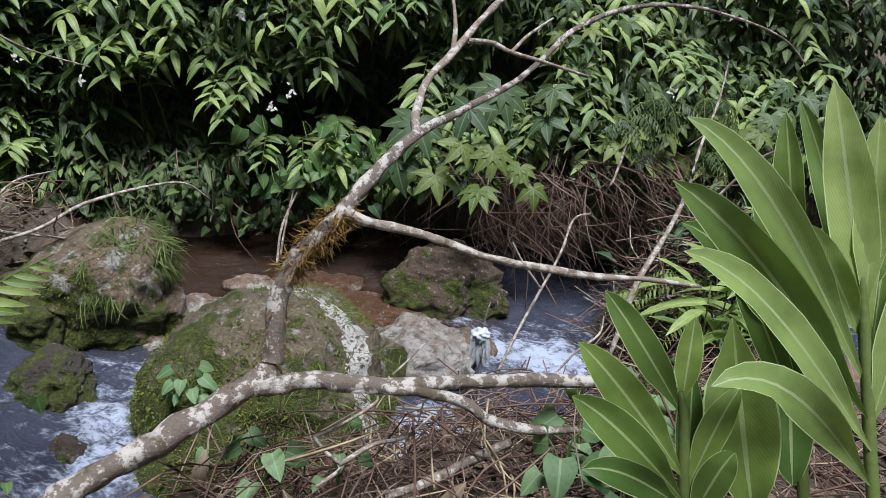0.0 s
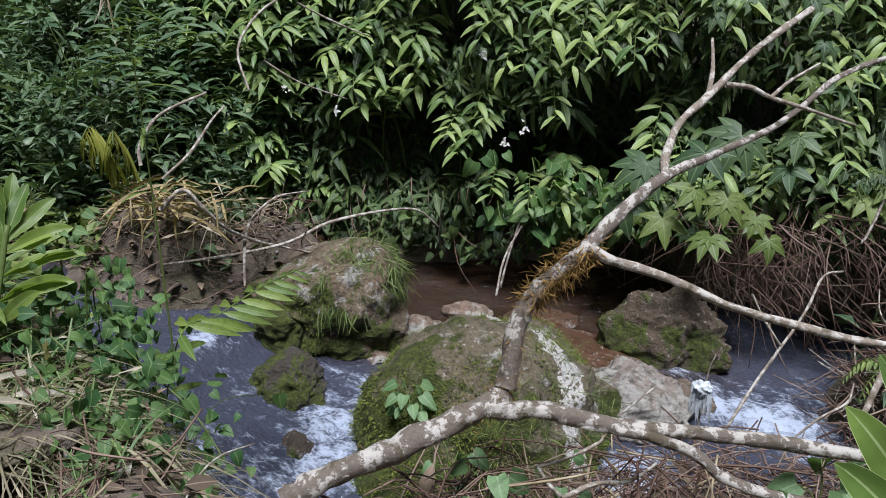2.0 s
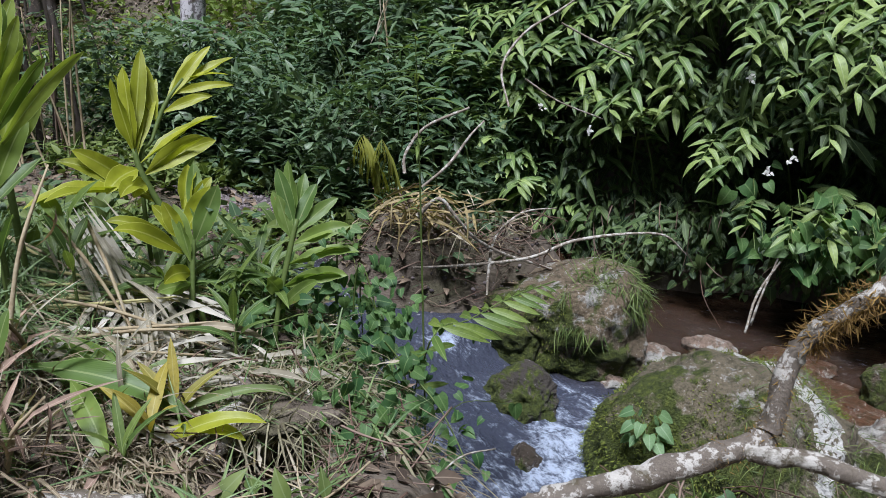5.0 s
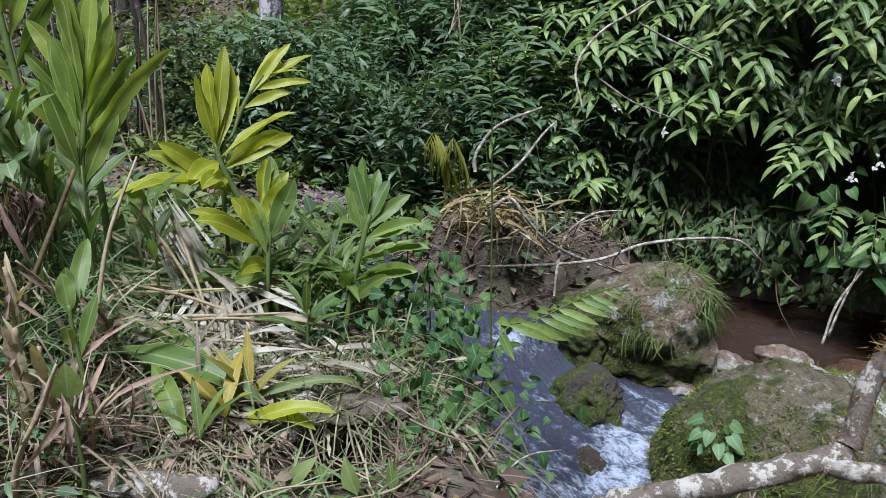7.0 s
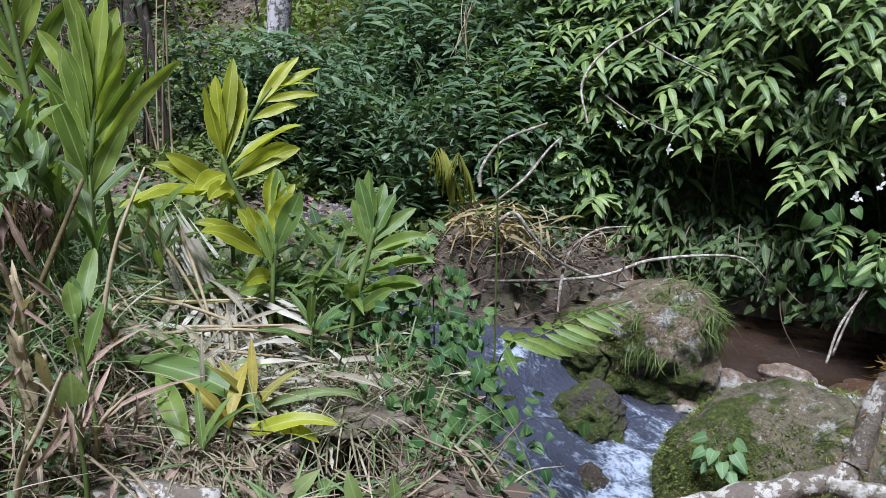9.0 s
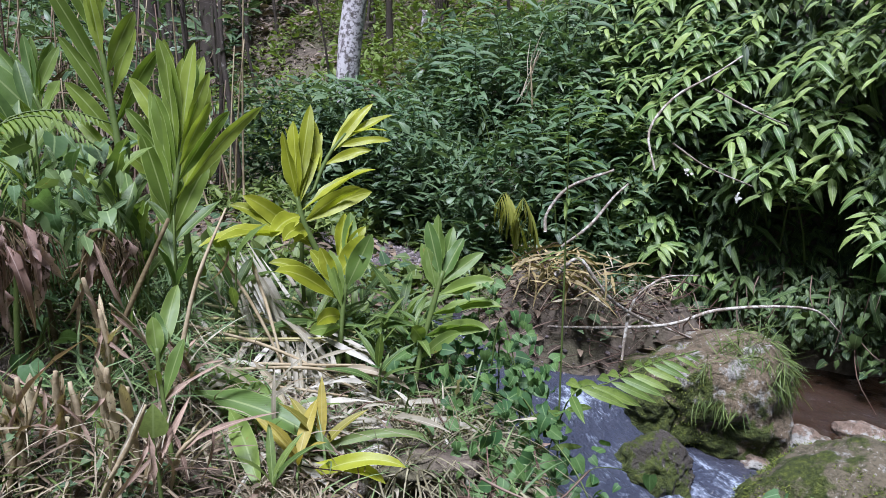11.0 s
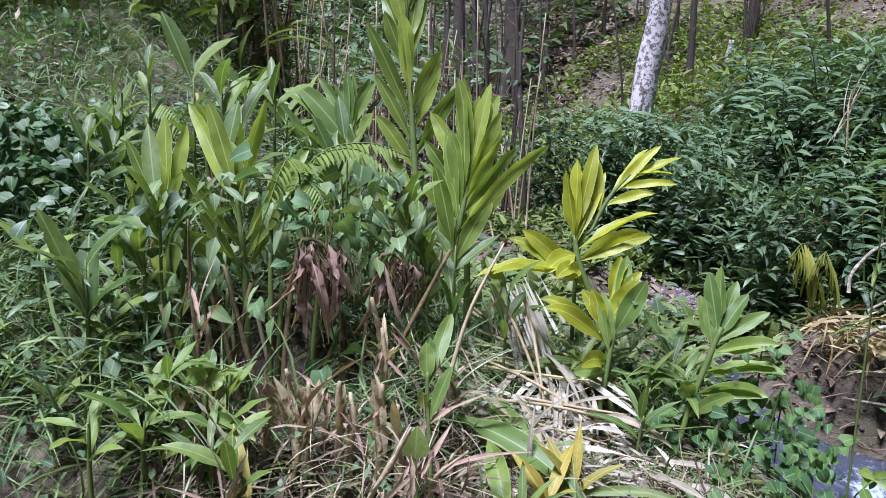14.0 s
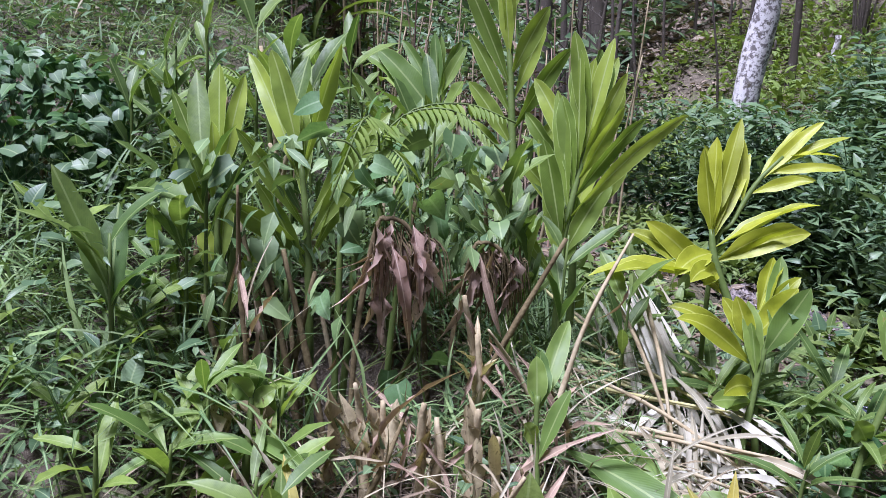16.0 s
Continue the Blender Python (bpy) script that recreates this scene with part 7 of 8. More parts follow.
seedling((-1.36, 3.66, 0.0), 15, 0.09, 1, "pale green herb growing on the mossy boulder")
seedling((-0.58, 2.14, 0.66), 5, 0.1, 2, "green seedling beside the fallen branch")
seedling((-0.75, 2.3, 0.6), 6, 0.075, 3, "green seedling beside the fallen branch")
seedling((-0.35, 2.25, 0.62), 5, 0.07, 4, "green seedling beside the fallen branch")
drop_z = float(land(-2.3, 2.7))
drop = root("seedling", (-2.3, 2.7, drop_z), "single round leaf on a long stalk over the white water", "plant", "seedlings")
part("stem", tube("stem", [(0, 0, -0.03, 0.004), (0.08, 0.3, 0.3 - drop_z, 0.003), (0.26, 0.7, 0.2 - drop_z, 0.002)], 5, 0.1, 2, 5), M_STEM, drop)
set_leaf("leaf", V_HEARTS[1], drop, (0.26, 0.7, 0.2 - drop_z), (0.15, -0.2, -0.9), (0.3, -0.8, 0.5), 0.1)
for k, (x, y) in enumerate(((0.4, 2.1), (0.5, 2.35), (0.75, 2.5), (0.6, 2.0), (0.95, 2.3), (0.85, 2.7))):
    seedling((x, y, float(land(x, y)) + 0.15), 6, 0.12, 20 + k, "pale broad-leaved weed beneath the ginger")

# moss and grass on the stones
def on_stone(name, stone, count, kinds, size, material, label, seed, keep, hang=0.3):
    co = np.empty(len(stone.data.vertices) * 3, np.float32)
    no = np.empty(len(stone.data.vertices) * 3, np.float32)
    stone.data.vertices.foreach_get("co", co)
    stone.data.vertices.foreach_get("normal", no)
    co, no = co.reshape(-1, 3), no.reshape(-1, 3)
    r = np.random.default_rng(seed)
    idx = np.flatnonzero(keep(co, no, r))
    k = idx[r.integers(0, len(idx), count)]
    way = unit(no[k] + r.normal(0, 0.5, (count, 3)) + (0, 0, -hang))
    me = scattered(name, kinds, co[k] + r.normal(0, 0.012, (count, 3)), way, r.normal(0, 0.6, (count, 3)) + (0, 0, 1), r.uniform(*size, count), r)
    ob = part(name, me, material, stone, label)
    ob["kind"] = "stuff"
    return ob


MOSS_KIND = [blade("grass", 2, 0.4, 0.2, 0.0, 0.25), blade("ovate", 2, 0.3, 0.2, 0.0, 0.4)]
on_stone("moss", main_boulder, 26000, MOSS_KIND, (0.01, 0.03), M_MOSS, "thick green moss", 1, lambda c, n, r: ((vnoise(c[:, 0] * 4, c[:, 1] * 4, 12) + 0.5 * vnoise(c[:, 0] * 11, c[:, 1] * 11, 13) > 0.12) | (c[:, 2] + 0.3 * c[:, 0] < 0.34 + 0.28 * vnoise(c[:, 0] * 5, c[:, 2] * 5 + c[:, 1] * 4, 3))) & (c[:, 2] > -0.35), 0.1)
on_stone("grass_tuft", main_boulder, 380, GRASSES, (0.06, 0.16), M_GRASS, "thin pale grass", 2, lambda c, n, r: (c[:, 0] > 0.1) & (n[:, 2] > 0.3) & (n[:, 1] < 0.2), 0.0)
left_rock = bpy.data.objects["boulder.002"]
on_stone("grass_tuft", left_rock, 1300, GRASSES, (0.08, 0.2), M_GRASS, "drooping tufts of pale green grass", 3, lambda c, n, r: (c[:, 0] > 0.15) & (vnoise(c[:, 0] * 7, c[:, 2] * 7 + c[:, 1] * 5, 9) > -0.2) & (n[:, 1] < 0.5) & (n[:, 2] > -0.1) & (c[:, 2] > 0.02), 1.3)
on_stone("moss", left_rock, 3500, MOSS_KIND, (0.012, 0.03), M_MOSS, "green moss", 4, lambda c, n, r: (c[:, 0] < 0.2) & (n[:, 2] < 0.75) & (vnoise(c[:, 0] * 5, c[:, 2] * 5 + c[:, 1] * 4, 4) > -0.1), 0.1)

# rag on the driftwood
rag = root("rag", (0.25, 4.32, -0.12), "pale blue plastic rag snagged on driftwood", "rag")
bm = bmesh.new()
bmesh.ops.create_icosphere(bm, subdivisions=4, radius=1.0)
for v in bm.verts:
    k = 1 + 0.5 * noise.noise(v.co * 2.2) + 0.3 * noise.noise(v.co * 5.5)
    v.co = Vector((v.co.x * 0.055 * k, v.co.y * 0.045 * k, 0.2 + v.co.z * 0.045 * k))
me = bpy.data.meshes.new("cloth")
bm.to_mesh(me)
bm.free()
me.polygons.foreach_set("use_smooth", np.ones(len(me.polygons), dtype=bool))
part("cloth", me, M_RAG, rag)
for k in range(6):
    x = -0.045 + 0.018 * k
    v, q, u = blade("grass", 6, 0.15, 0.5, 0.8, 0.22)
    ob = part("strip", mesh_of("strip", v, q, u), M_RAG, rag)
    ob.matrix_local = Matrix.Translation((x, -0.02, 0.19)) @ Matrix(frames(np.array([[x * 2, -0.1, -1.0]]), np.array([[0.0, -1.0, 0.2]]))[0].tolist()).to_4x4() @ Matrix.Diagonal((0.16, 0.16 + 0.03 * (k % 3), 0.16, 1))
part("stick", tube("stick", [(0.0, 0.02, -0.35, 0.008), (0.01, 0.02, 0.0, 0.008), (0.03, 0.02, 0.3, 0.006), (0.06, 0.02, 0.42, 0.003)], 6, 0.2, 3, 4), M_TWIG, rag, "thin bare stick")

# white ginger flowers
PETAL = mesh_of("petal", *blade("ovate", 4, 0.4, 0.2, 0.2, 0.55))
PETAL.materials.append(M_FLOWER)
dice = random.Random(3)
for x, y, z in ((-1.15, 5.95, 1.26), (-2.74, 6.0, 1.33), (1.88, 6.45, 1.22), (-1.59, 6.4, 1.78), (-3.06, 5.75, 1.54), (-1.3, 5.95, 1.15), (-3.9, 5.75, 1.15)):
    fl = root("ginger_flower", (x, y, z), "white ginger lily flower among the leaves", "flower", "ginger flowers")
    for k in range(8):
        a = k * 0.8
        set_leaf("petal", PETAL, fl, (dice.gauss(0, 0.015), 0, dice.gauss(0, 0.02)), (math.cos(a), -0.6, math.sin(a)), (0, -1, 0.2), dice.uniform(0.025, 0.045))

# ---- gravel bar ----
def pebbles(name, count, area, size, seed, label):
    r = np.random.default_rng(seed)
    bm = bmesh.new()
    bmesh.ops.create_icosphere(bm, subdivisions=1, radius=1.0)
    v0 = np.array([v.co[:] for v in bm.verts])
    f0 = np.array([[v.index for v in f.verts] for f in bm.faces])
    bm.free()
    x, y = r.uniform(area[0], area[1], count), r.uniform(area[2], area[3], count)
    s = r.uniform(*size, (count, 1)) * r.uniform(0.6, 1.3, (count, 3))
    v = v0[None] * s[:, None] * r.uniform(0.8, 1.2, (count, len(v0), 1)) + np.stack([x, y, land(x, y) + s[:, 2] * 0.3], -1)[:, None]
    f = (f0[None] + (np.arange(count) * len(v0))[:, None, None]).reshape(-1, 3)
    return tagged(part(name, mesh_of(name, v.reshape(-1, 3), f, smooth=False), M_GRAVEL), label, "gravel", kind="stuff")


pebbles("gravel", 4200, (-6.7, -5.4, 4.5, 5.6), (0.012, 0.035), 5, "grey gravel bar beside the upper stream")
pebbles("bank_pebbles", 260, (-3.9, -2.6, 4.2, 5.4), (0.006, 0.022), 6, "small stones in the mud bank")
pebbles("stream_pebbles", 400, (-2.7, 0.4, 3.2, 6.2), (0.03, 0.1), 7, "stones on the stream bed")


# long green blades bent down over the bank in front
dice = random.Random(91)
for k in range(9):
    x, y = dice.uniform(-3.3, -2.3), dice.uniform(0.1, 2.0)
    if abs(x + 3.0) < 0.55 and abs(y - 1.75) < 0.5:
        continue
    z = float(land(x, y))
    young_ginger((x, y, z + dice.uniform(0.1, 0.28)), 3, dice.uniform(0.26, 0.42), 700 + k, V_LIME if k % 5 else V_YELLOW, "cut ginger sprout with long bent blades", 0.7)
for k in range(26):
    x, y = dice.uniform(-3.9, -2.8), dice.uniform(-0.75, 0.35)
    z = float(land(x, y))
    young_ginger((x, y, z + dice.uniform(0.15, 0.4)), 5, dice.uniform(0.14, 0.24), 740 + k, V_LIGHT, "light green ginger sprout on the bare bank", 0.55)


# dry grass draped over the edge of the bank
r = np.random.default_rng(93)
n = 900
x, y = r.uniform(-2.7, -1.85, n), r.uniform(1.75, 2.5, n)
x, y = x[pit_at(x, y) > 1.7], y[pit_at(x, y) > 1.7]
n = len(x)
p = np.stack([x, y, land(x, y) + r.uniform(0.0, 0.1, n)], -1)
w = unit(np.stack([r.normal(0.8, 0.35, n), r.normal(0.2, 0.45, n), r.normal(0.1, 0.25, n)], -1))
DRAPE = [blade("grass", 6, 1.0, 0.4, 0.3, 0.035), blade("grass", 6, 1.4, 0.4, 0.3, 0.05), blade("grass", 6, 0.7, 0.4, 0.3, 0.03)]
tagged(part("dry_grass", scattered("dry_grass", DRAPE, p, w, np.tile((0.0, 0.0, 1.0), (n, 1)), r.uniform(0.2, 0.5, n), r), M_DRAPE), "bleached dry grass draped over the bank's edge", "grass", kind="stuff")
n = 240
x, y = r.uniform(-3.35, -2.45, n), r.uniform(1.3, 2.05, n)
x, y = x[np.hypot(x + 2.1, y - 1.63) > 0.4], y[np.hypot(x + 2.1, y - 1.63) > 0.4]
n = len(x)
p = np.stack([x, y, land(x, y) + r.uniform(0.03, 0.14, n)], -1)
w = unit(np.stack([r.normal(0.35, 0.7, n), r.normal(0.2, 0.7, n), r.normal(0.05, 0.2, n)], -1))
PALE_BLADES = [blade("lance", 7, 0.3, 0.6, 0.5, 0.09), blade("lance", 7, 0.5, 0.7, 0.6, 0.07), blade("grass", 7, 0.6, 0.5, 0.5, 0.06)]
M_PALELITTER = leaf_material("bleached_litter", (0.26, 0.23, 0.16), (0.62, 0.59, 0.51), (0.5, 0.46, 0.36), thin=0.2, veins=16, rough=0.7, blotch=(0.22, 0.17, 0.11), worn=0.16, cool=1.0)
tagged(part("bleached_litter", scattered("bleached_litter", PALE_BLADES, p, w, np.tile((0.3, -0.3, 0.9), (n, 1)), r.uniform(0.18, 0.45, n), r), M_PALELITTER), "bleached ginger blades strewn over the bank", "litter", kind="stuff")
n = 420
x, y = r.uniform(-3.5, -2.5, n), r.uniform(0.1, 1.6, n)
x, y = x[shade_at(x, y) > 1.1], y[shade_at(x, y) > 1.1]
n = len(x)
p = np.stack([x, y, land(x, y) + r.uniform(0.0, 0.2, n)], -1)
w = unit(np.stack([r.normal(0.2, 0.7, n), r.normal(0, 0.7, n), r.normal(0.5, 0.5, n)], -1))
tagged(part("dry_stubble", scattered("dry_stubble", DRAPE, p, w, np.tile((0.0, 0.0, 1.0), (n, 1)), r.uniform(0.15, 0.4, n), r), M_DRY), "pale dry stubble between the cut canes", "grass", kind="stuff")
for pts in ([(-2.7, 0.9, 0.76, 0.04), (-2.45, 1.12, 0.78, 0.044), (-2.3, 1.32, 0.79, 0.034)], [(-2.4, 1.62, 0.76, 0.045), (-2.42, 1.8, 0.8, 0.05), (-2.5, 1.95, 0.84, 0.035)]):
    ob = part("rotten_log", tube("rotten_log", pts, 12, 0.4, 5, 6, pts[0][:3]), M_LOG)
    ob.location = pts[0][:3]
    tagged(ob, "short pale rotten log half buried in litter", "log", "rotten logs")


# spindly weed standing free at the bank's edge
weed = root("tall_weed", (-2.28, 2.85, float(land(-2.28, 2.85))), "spindly weed with feathery leaves at the bank's edge", "weed")
zw = float(land(-2.28, 2.85))
part("stem", tube("stem", [(0, 0, -0.05, 0.005), (-0.03, 0.03, 1.15 - zw, 0.005), (-0.05, 0.05, 1.75 - zw, 0.004), (-0.06, 0.05, 2.25 - zw, 0.002)], 6, 0.1, 2, 6), M_STEM, weed)
dice = random.Random(6)
for k in range(46):
    h = dice.uniform(1.2, 2.3) if k % 3 else dice.uniform(1.9, 2.3)
    a = dice.uniform(0, 6.28)
    set_leaf("leaf", V_LIME[dice.randrange(4)], weed, (-0.04, 0.04, h - zw), (math.cos(a), math.sin(a), dice.uniform(-0.2, 0.6)), (0, 0, 1), dice.uniform(0.08, 0.2))
cover("mud_litter", 900, (-4.4, -2.9, 4.0, 5.6), GRASSES + OVATE[:2], (0.05, 0.18), M_LITTER, "dead leaves and grass on the mud bank", 97, upness=0.1, tilt=0.2, lift=0.03, keep=dry_land, cat="litter")
cover("mud_weeds", 260, (-4.6, -2.9, 4.2, 5.8), GRASSES + OVATE[:2], (0.05, 0.2), M_SHRUB, "small weeds on the mud bank", 98, lift=0.1, keep=dry_land, clump=0.6)

dice = random.Random(33)
for k in range(7):
    x, y = dice.uniform(1.3, 2.2), dice.uniform(4.5, 5.3)
    lines = []
    for j in range(5):
        a = dice.uniform(0, 6.28)
        d = np.array([math.cos(a), math.sin(a)]) * dice.uniform(0.25, 0.45)
        lines.append([(0, 0, 0), (d[0] * 0.35, d[1] * 0.35, 0.2), (d[0] * 0.75, d[1] * 0.75, 0.18), (d[0], d[1], 0.0)])
    fern((x, y, float(land(x, y))), lines, 0.09, "light green fern on the bank below the rapid", M_FERN, 430 + k, n=16)
for k in range(8):
    x, y = dice.uniform(1.2, 2.2), dice.uniform(3.7, 4.8)
    young_ginger((x, y, max(float(land(x, y)) + 0.3, dice.uniform(0.55, 0.95))), 7, dice.uniform(0.28, 0.42), 800 + k, V_PALE, "pale ginger sprout on the bank below the rapid", 0.9)

n = 520
x, y = r.uniform(-2.8, -1.8, n), r.uniform(1.2, 2.6, n)
x, y = x[pit_at(x, y) > 1.7], y[pit_at(x, y) > 1.7]
n = len(x)
p = np.stack([x, y, land(x, y) + r.uniform(0.0, 0.06, n)], -1)
w = unit(np.stack([r.normal(0.6, 0.6, n), r.normal(0.1, 0.7, n), r.normal(0.1, 0.3, n)], -1))
tagged(part("rotting_blades", scattered("rotting_blades", DRAPE + GRASSES, p, w, np.tile((0.0, 0.0, 1.0), (n, 1)), r.uniform(0.12, 0.4, n), r), M_LITTER), "dark rotting blades draped over the bank", "litter", kind="stuff")
cover("edge_weeds", 450, (-2.8, -1.7, 1.2, 3.0), GRASSES + OVATE[:2], (0.06, 0.2), M_GRASS, "green weeds growing through the dead blades", 99, lift=0.1, keep=dry_land, clump=0.7)


# the crumbling edge: broad blades bent over, a rotten log, stalks round the pit
BENT = root("cut_ginger_blade", (-3.06, 1.25, 1.05), "long green ginger blade bent down over the dead litter", "leaf", "bent ginger blades")
leaf_between("leaf", (-3.06, 1.25, 1.08), (-2.4, 1.5, 0.93), 0.13, 0.08, M_GINGER, BENT, (-3.06, 1.25, 1.05), (0.2, -0.5, 0.9))
for a, b, w, m in (((-2.82, 1.3, 1.06), (-2.45, 1.18, 0.9), 0.11, M_GINGER), ((-3.2, 0.95, 1.15), (-2.75, 0.8, 0.95), 0.1, M_GINGER), ((-2.55, 1.45, 0.9), (-2.2, 1.85, 0.93), 0.05, M_GRASS),
                   ((-3.3, 1.2, 1.2), (-2.95, 1.5, 1.05), 0.045, M_DRY), ((-3.1, 1.6, 1.1), (-2.75, 1.55, 0.95), 0.045, M_DRY), ((-2.95, 1.9, 1.02), (-2.6, 2.1, 0.95), 0.045, M_DRY),
                   ((-2.85, 1.65, 1.0), (-2.62, 1.45, 0.88), 0.06, M_DRY), ((-2.3, 1.9, 0.85), (-2.1, 1.75, 0.6), 0.05, M_DRY), ((-2.05, 1.8, 0.8), (-1.95, 1.6, 0.55), 0.04, M_GRASS)):
    ob = root("cut_ginger_blade", a, "pale withered ginger blade lying on the litter" if m is M_DRY else "green ginger blade bent down over the litter", "leaf", "bent ginger blades")
    leaf_between("leaf", a, b, w, 0.1, m, ob, a, (random.gauss(0.3, 0.4), random.gauss(-0.5, 0.3), 0.8))
for a, b, w, m in (((-3.38, 1.4, 1.02), (-2.7, 1.54, 0.92), 0.12, M_GINGER), ((-3.14, 1.41, 0.98), (-2.67, 1.33, 0.88), 0.11, M_GINGER), ((-3.22, 1.44, 1.0), (-2.76, 1.45, 0.92), 0.12, M_GINGER), ((-2.82, 1.44, 0.9), (-2.66, 1.74, 0.98), 0.08, M_GINGER), ((-2.81, 1.4, 0.9), (-2.66, 1.24, 0.86), 0.08, M_GINGER),
                   ((-2.02, 1.83, 0.86), (-1.96, 1.76, 0.62), 0.045, M_BLEACHED), ((-2.08, 1.88, 0.9), (-2.02, 1.78, 0.66), 0.04, M_DRY), ((-2.46, 1.36, 0.86), (-2.14, 1.62, 0.93), 0.075, M_YELLOW), ((-1.88, 1.77, 0.55), (-1.79, 1.88, 0.8), 0.08, M_BLEACHED), ((-1.84, 1.78, 0.55), (-1.72, 1.89, 0.72), 0.08, M_BLEACHED),
                   ((-2.43, 1.42, 0.92), (-2.2, 1.57, 0.86), 0.07, M_YELLOW), ((-2.25, 1.95, 0.9), (-2.02, 1.85, 0.66), 0.05, M_BLEACHED), ((-2.3, 1.85, 0.9), (-2.12, 1.78, 0.66), 0.04, M_DRY), ((-2.15, 2.0, 0.86), (-1.95, 1.92, 0.6), 0.05, M_DRY), ((-2.35, 1.75, 0.88), (-2.2, 1.68, 0.7), 0.05, M_DRY)):
    ob = root("cut_ginger_blade", a, "pale withered ginger blade hanging over the crumbling edge" if m in (M_DRY, M_BLEACHED) else "ginger blade bent down over the litter", "leaf", "bent ginger blades")
    leaf_between("leaf", a, b, w, 0.12, m, ob, a, (random.gauss(0.5, 0.3), random.gauss(-0.6, 0.3), 0.6))
n = 900
a, q = r.uniform(0, 6.28, n), np.sqrt(r.random(n))
x, y = -2.38 + 0.2 * q * np.cos(a), 1.2 + 0.26 * q * np.sin(a)
p = np.stack([x, y, land(x, y) + 0.02 + 0.09 * r.random(n) * (1 - q * q)], -1)
w = unit(np.stack([r.normal(0.3, 0.8, n), r.normal(0.2, 0.8, n), r.normal(0.0, 0.22, n)], -1))
tagged(part("straw_mat", scattered("straw_mat", DRAPE, p, w, np.tile((0.0, 0.0, 1.0), (n, 1)), r.uniform(0.08, 0.26, n), r), M_DRY), "mat of grey rotting straw on top of the bank", "straw", kind="stuff")
# Overhang added to shade the pit's back wall, in place of a blade mat.
pit_roof = boulder("earth_clod", (-2.27, 1.84, 0.84), (0.28, 0.22, 0.055), M_EARTH, "added overhang of earth that shades the cavity below it", 31, 0.5, 40, sub=4, group="")
pit_roof["category"] = "earth"
on_stone("straw", pit_roof, 420, DRAPE, (0.1, 0.3), M_DRAPE, "dead grass", 32, lambda c, n, r: n[:, 2] > -0.2, 0.6)
on_stone("grass_tuft", pit_roof, 60, GRASSES, (0.1, 0.25), M_WEED, "green grass", 33, lambda c, n, r: n[:, 2] > 0.2, 0.2)
pts = [(-2.3, 1.46, 0.78, 0.04), (-2.34, 1.58, 0.86, 0.05), (-2.42, 1.74, 0.9, 0.055), (-2.48, 1.82, 0.88, 0.04)]
ob = part("rotten_log", tube("rotten_log", pts, 14, 0.5, 9, 6, pts[0][:3]), M_LOG)
ob.location = pts[0][:3]
tagged(ob, "short pale rotten log standing out of the bank's edge", "log", "rotten logs")
pts = [(-2.62, 0.72, 0.82, 0.055), (-2.4, 0.98, 0.84, 0.06), (-2.2, 1.12, 0.83, 0.05)]
ob = part("rotten_log", tube("rotten_log", pts, 14, 0.4, 8, 6, pts[0][:3]), M_LOG)
ob.location = pts[0][:3]
tagged(ob, "short pale rotten log half buried in litter", "log", "rotten logs")
lines = []
for k in range(90):
    a = dice.uniform(0, 6.28)
    x, y = -2.19 + 0.17 * math.cos(a) * dice.uniform(0.8, 1.3), 1.72 + 0.21 * math.sin(a) * dice.uniform(0.8, 1.3)
    z = float(land(x, y)) + dice.uniform(0.0, 0.08)
    d = np.array([dice.gauss(0.3, 0.5), dice.gauss(0, 0.5), dice.gauss(-0.5, 0.3)]) * dice.uniform(0.15, 0.35)
    lines.append([(x, y, z, 0.004), (x + d[0] * 0.5, y + d[1] * 0.5, z + 0.03 + d[2] * 0.3, 0.004), (x + d[0], y + d[1], z + d[2], 0.002)])
tagged(part("pit_roots", tubes("pit_roots", lines, 4, 0.0, 3), M_ROOT), "brown roots hanging into a dark hollow of the bank", "roots", kind="stuff")

dice = random.Random(57)
for k in range(7):
    x, y = dice.uniform(-3.25, -2.45), dice.uniform(0.2, 1.25)
    young_ginger((x, y, float(land(x, y)) + dice.uniform(0.2, 0.5)), 3 + k % 3, dice.uniform(0.16, 0.3), 900 + k, V_GREEN if k % 4 else V_LIME, "green ginger shoot growing through the dead stalks", 0.4)


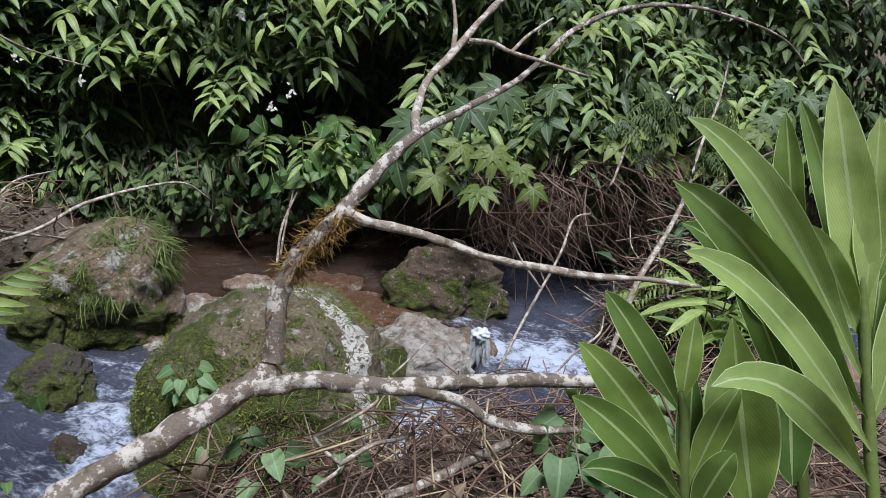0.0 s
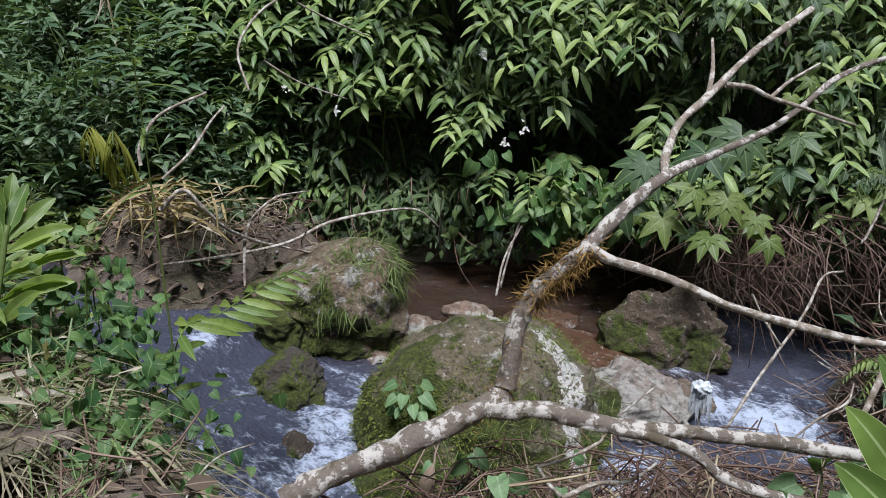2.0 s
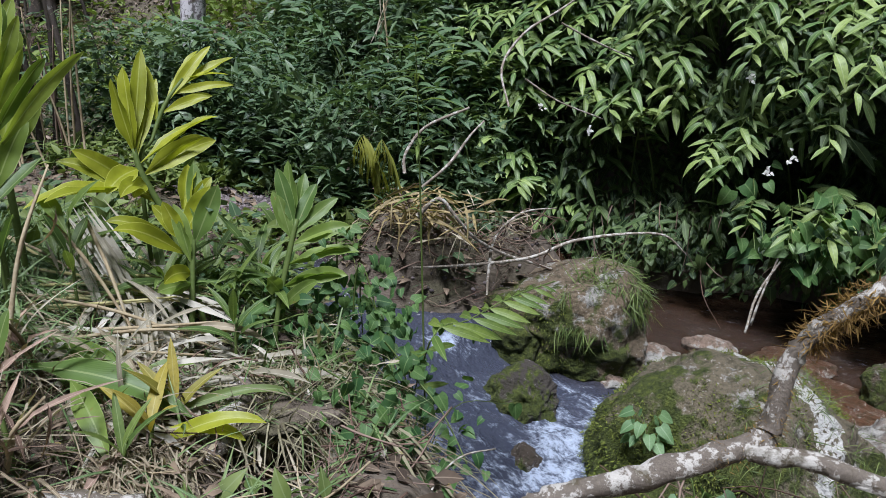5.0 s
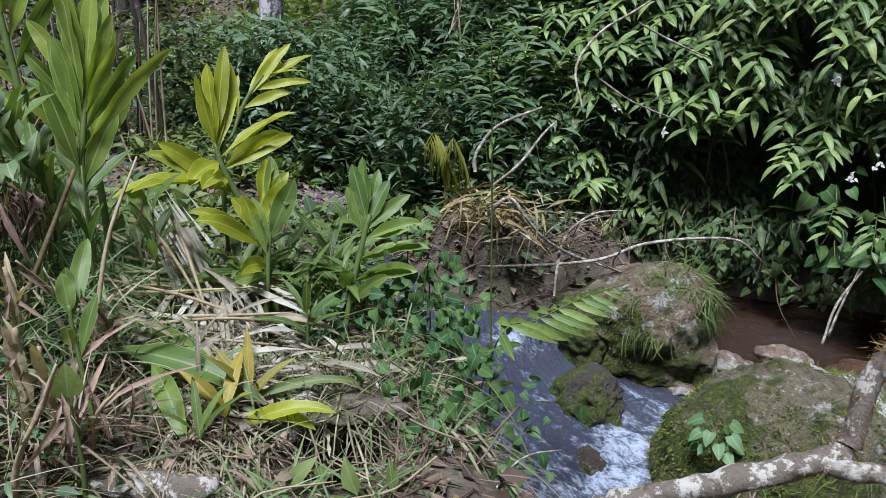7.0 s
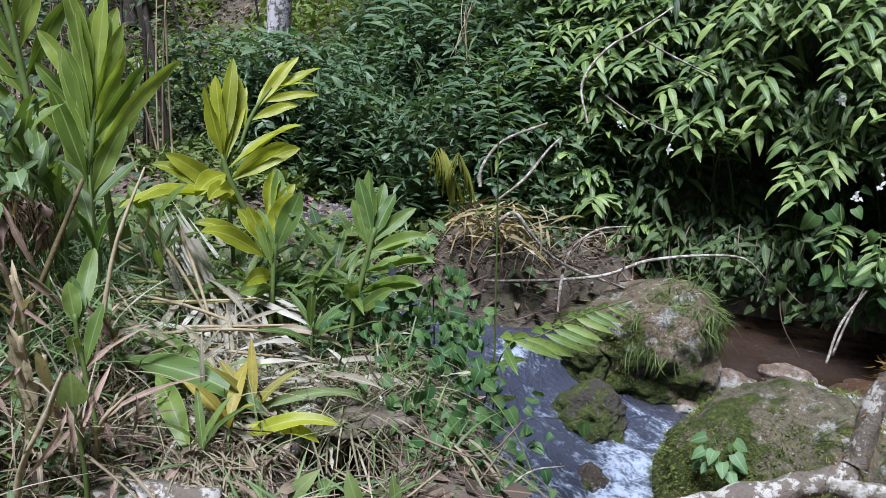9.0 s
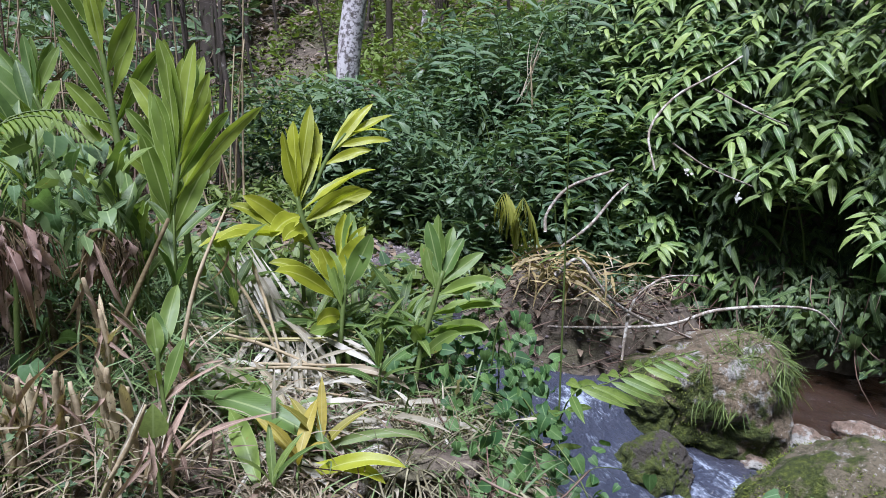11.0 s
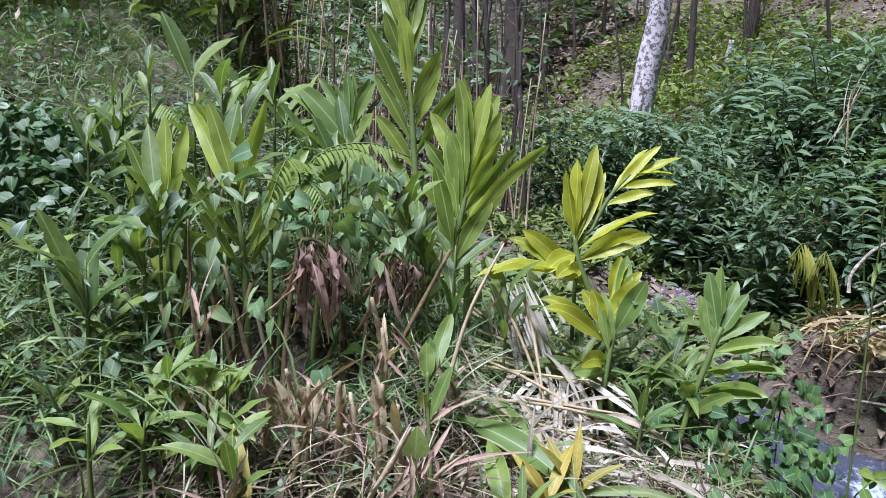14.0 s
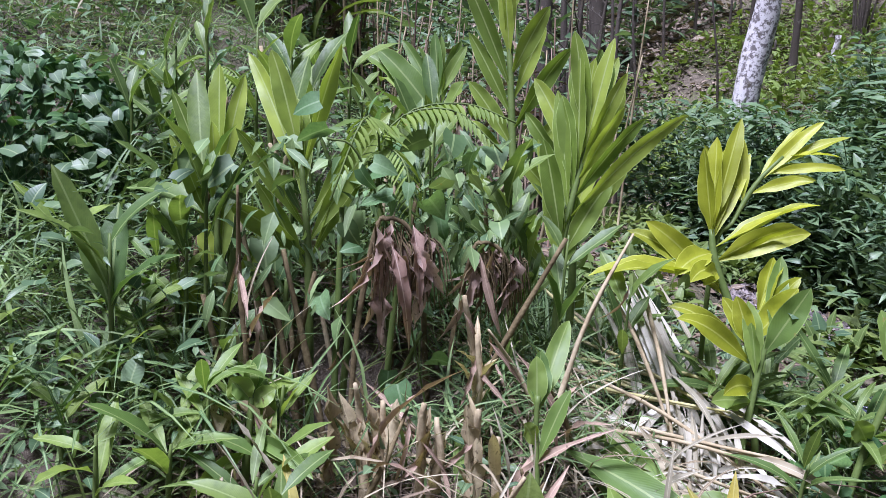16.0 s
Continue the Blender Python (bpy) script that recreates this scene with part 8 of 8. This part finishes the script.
# by the pale tree: a dark stump, a pale post and a clump of bare stems
z = float(land(-13.9, 12.1))
stump = root("stump", (-13.9, 12.1, z), "dark rotten stump with broken sides beside the pale tree", "stump")
part("trunk", tube("trunk", [(0, 0, -0.1, 0.2), (0.01, 0, 0.2, 0.15), (0.02, 0.01, 0.42, 0.12)], 14, 0.5, 3, 5), M_DARKBARK, stump)
for a in (0.4, 2.2, 4.0, 5.2):
    part("splinter", tube("splinter", [(0.11 * math.cos(a), 0.11 * math.sin(a), 0.3, 0.04), (0.12 * math.cos(a), 0.12 * math.sin(a), 0.5, 0.03), (0.1 * math.cos(a), 0.13 * math.sin(a), 0.58, 0.01)], 7, 0.4, 5, 3), M_DARKBARK, stump)
z = float(land(-13.0, 12.9))
ob = part("post", tube("post", [(0, 0, -0.1, 0.07), (0.02, 0, 0.25, 0.065), (0.05, 0.01, 0.55, 0.05)], 10, 0.3, 4, 5), M_BIRCH)
ob.location = (-13.0, 12.9, z)
tagged(ob, "short pale weathered post on the slope", "post")
clump = root("bare_shrub", (-13.1, 13.6, float(land(-13.1, 13.6))), "clump of bare dark stems on the open slope", "shrub")
dice = random.Random(88)
for k in range(16):
    a, h = dice.uniform(0, 6.28), dice.uniform(1.2, 2.4)
    c, d = math.cos(a) * dice.uniform(0.1, 0.4), math.sin(a) * dice.uniform(0.1, 0.4)
    part("stem", tube("stem", [(c * 0.3, d * 0.3, -0.05, 0.03), (c * 0.6, d * 0.6, h * 0.5, 0.02), (c, d, h, 0.006)], 5, 0.2, k, 3), M_DARKBARK, clump)

# pale withered shoot above the shrubs by the upper stream
z = float(land(-5.18, 6.45))
pale = root("withered_shoot", (-5.18, 6.45, z), "bleached withered ginger shoot above the dark shrubs", "dead leaves")
part("stem", tube("stem", [(0, 0, -0.03, 0.012), (0.02, 0, 1.0, 0.01), (-0.02, 0, 2.35 - z, 0.008)], 6, 0.2, 2, 5), M_DRYSTEM, pale)
for k in range(12):
    a = dice.uniform(0, 6.28)
    set_leaf("leaf", V_DRY[(0, 2, 2, 3)[k % 4]], pale, (-0.02, 0, 2.3 - z - 0.05 * (k % 4)), (0.5 * math.cos(a), 0.5 * math.sin(a) - 0.2, 1.0 if k < 6 else -0.9), (0.2, -0.9, 0.3), dice.uniform(0.25, 0.5))
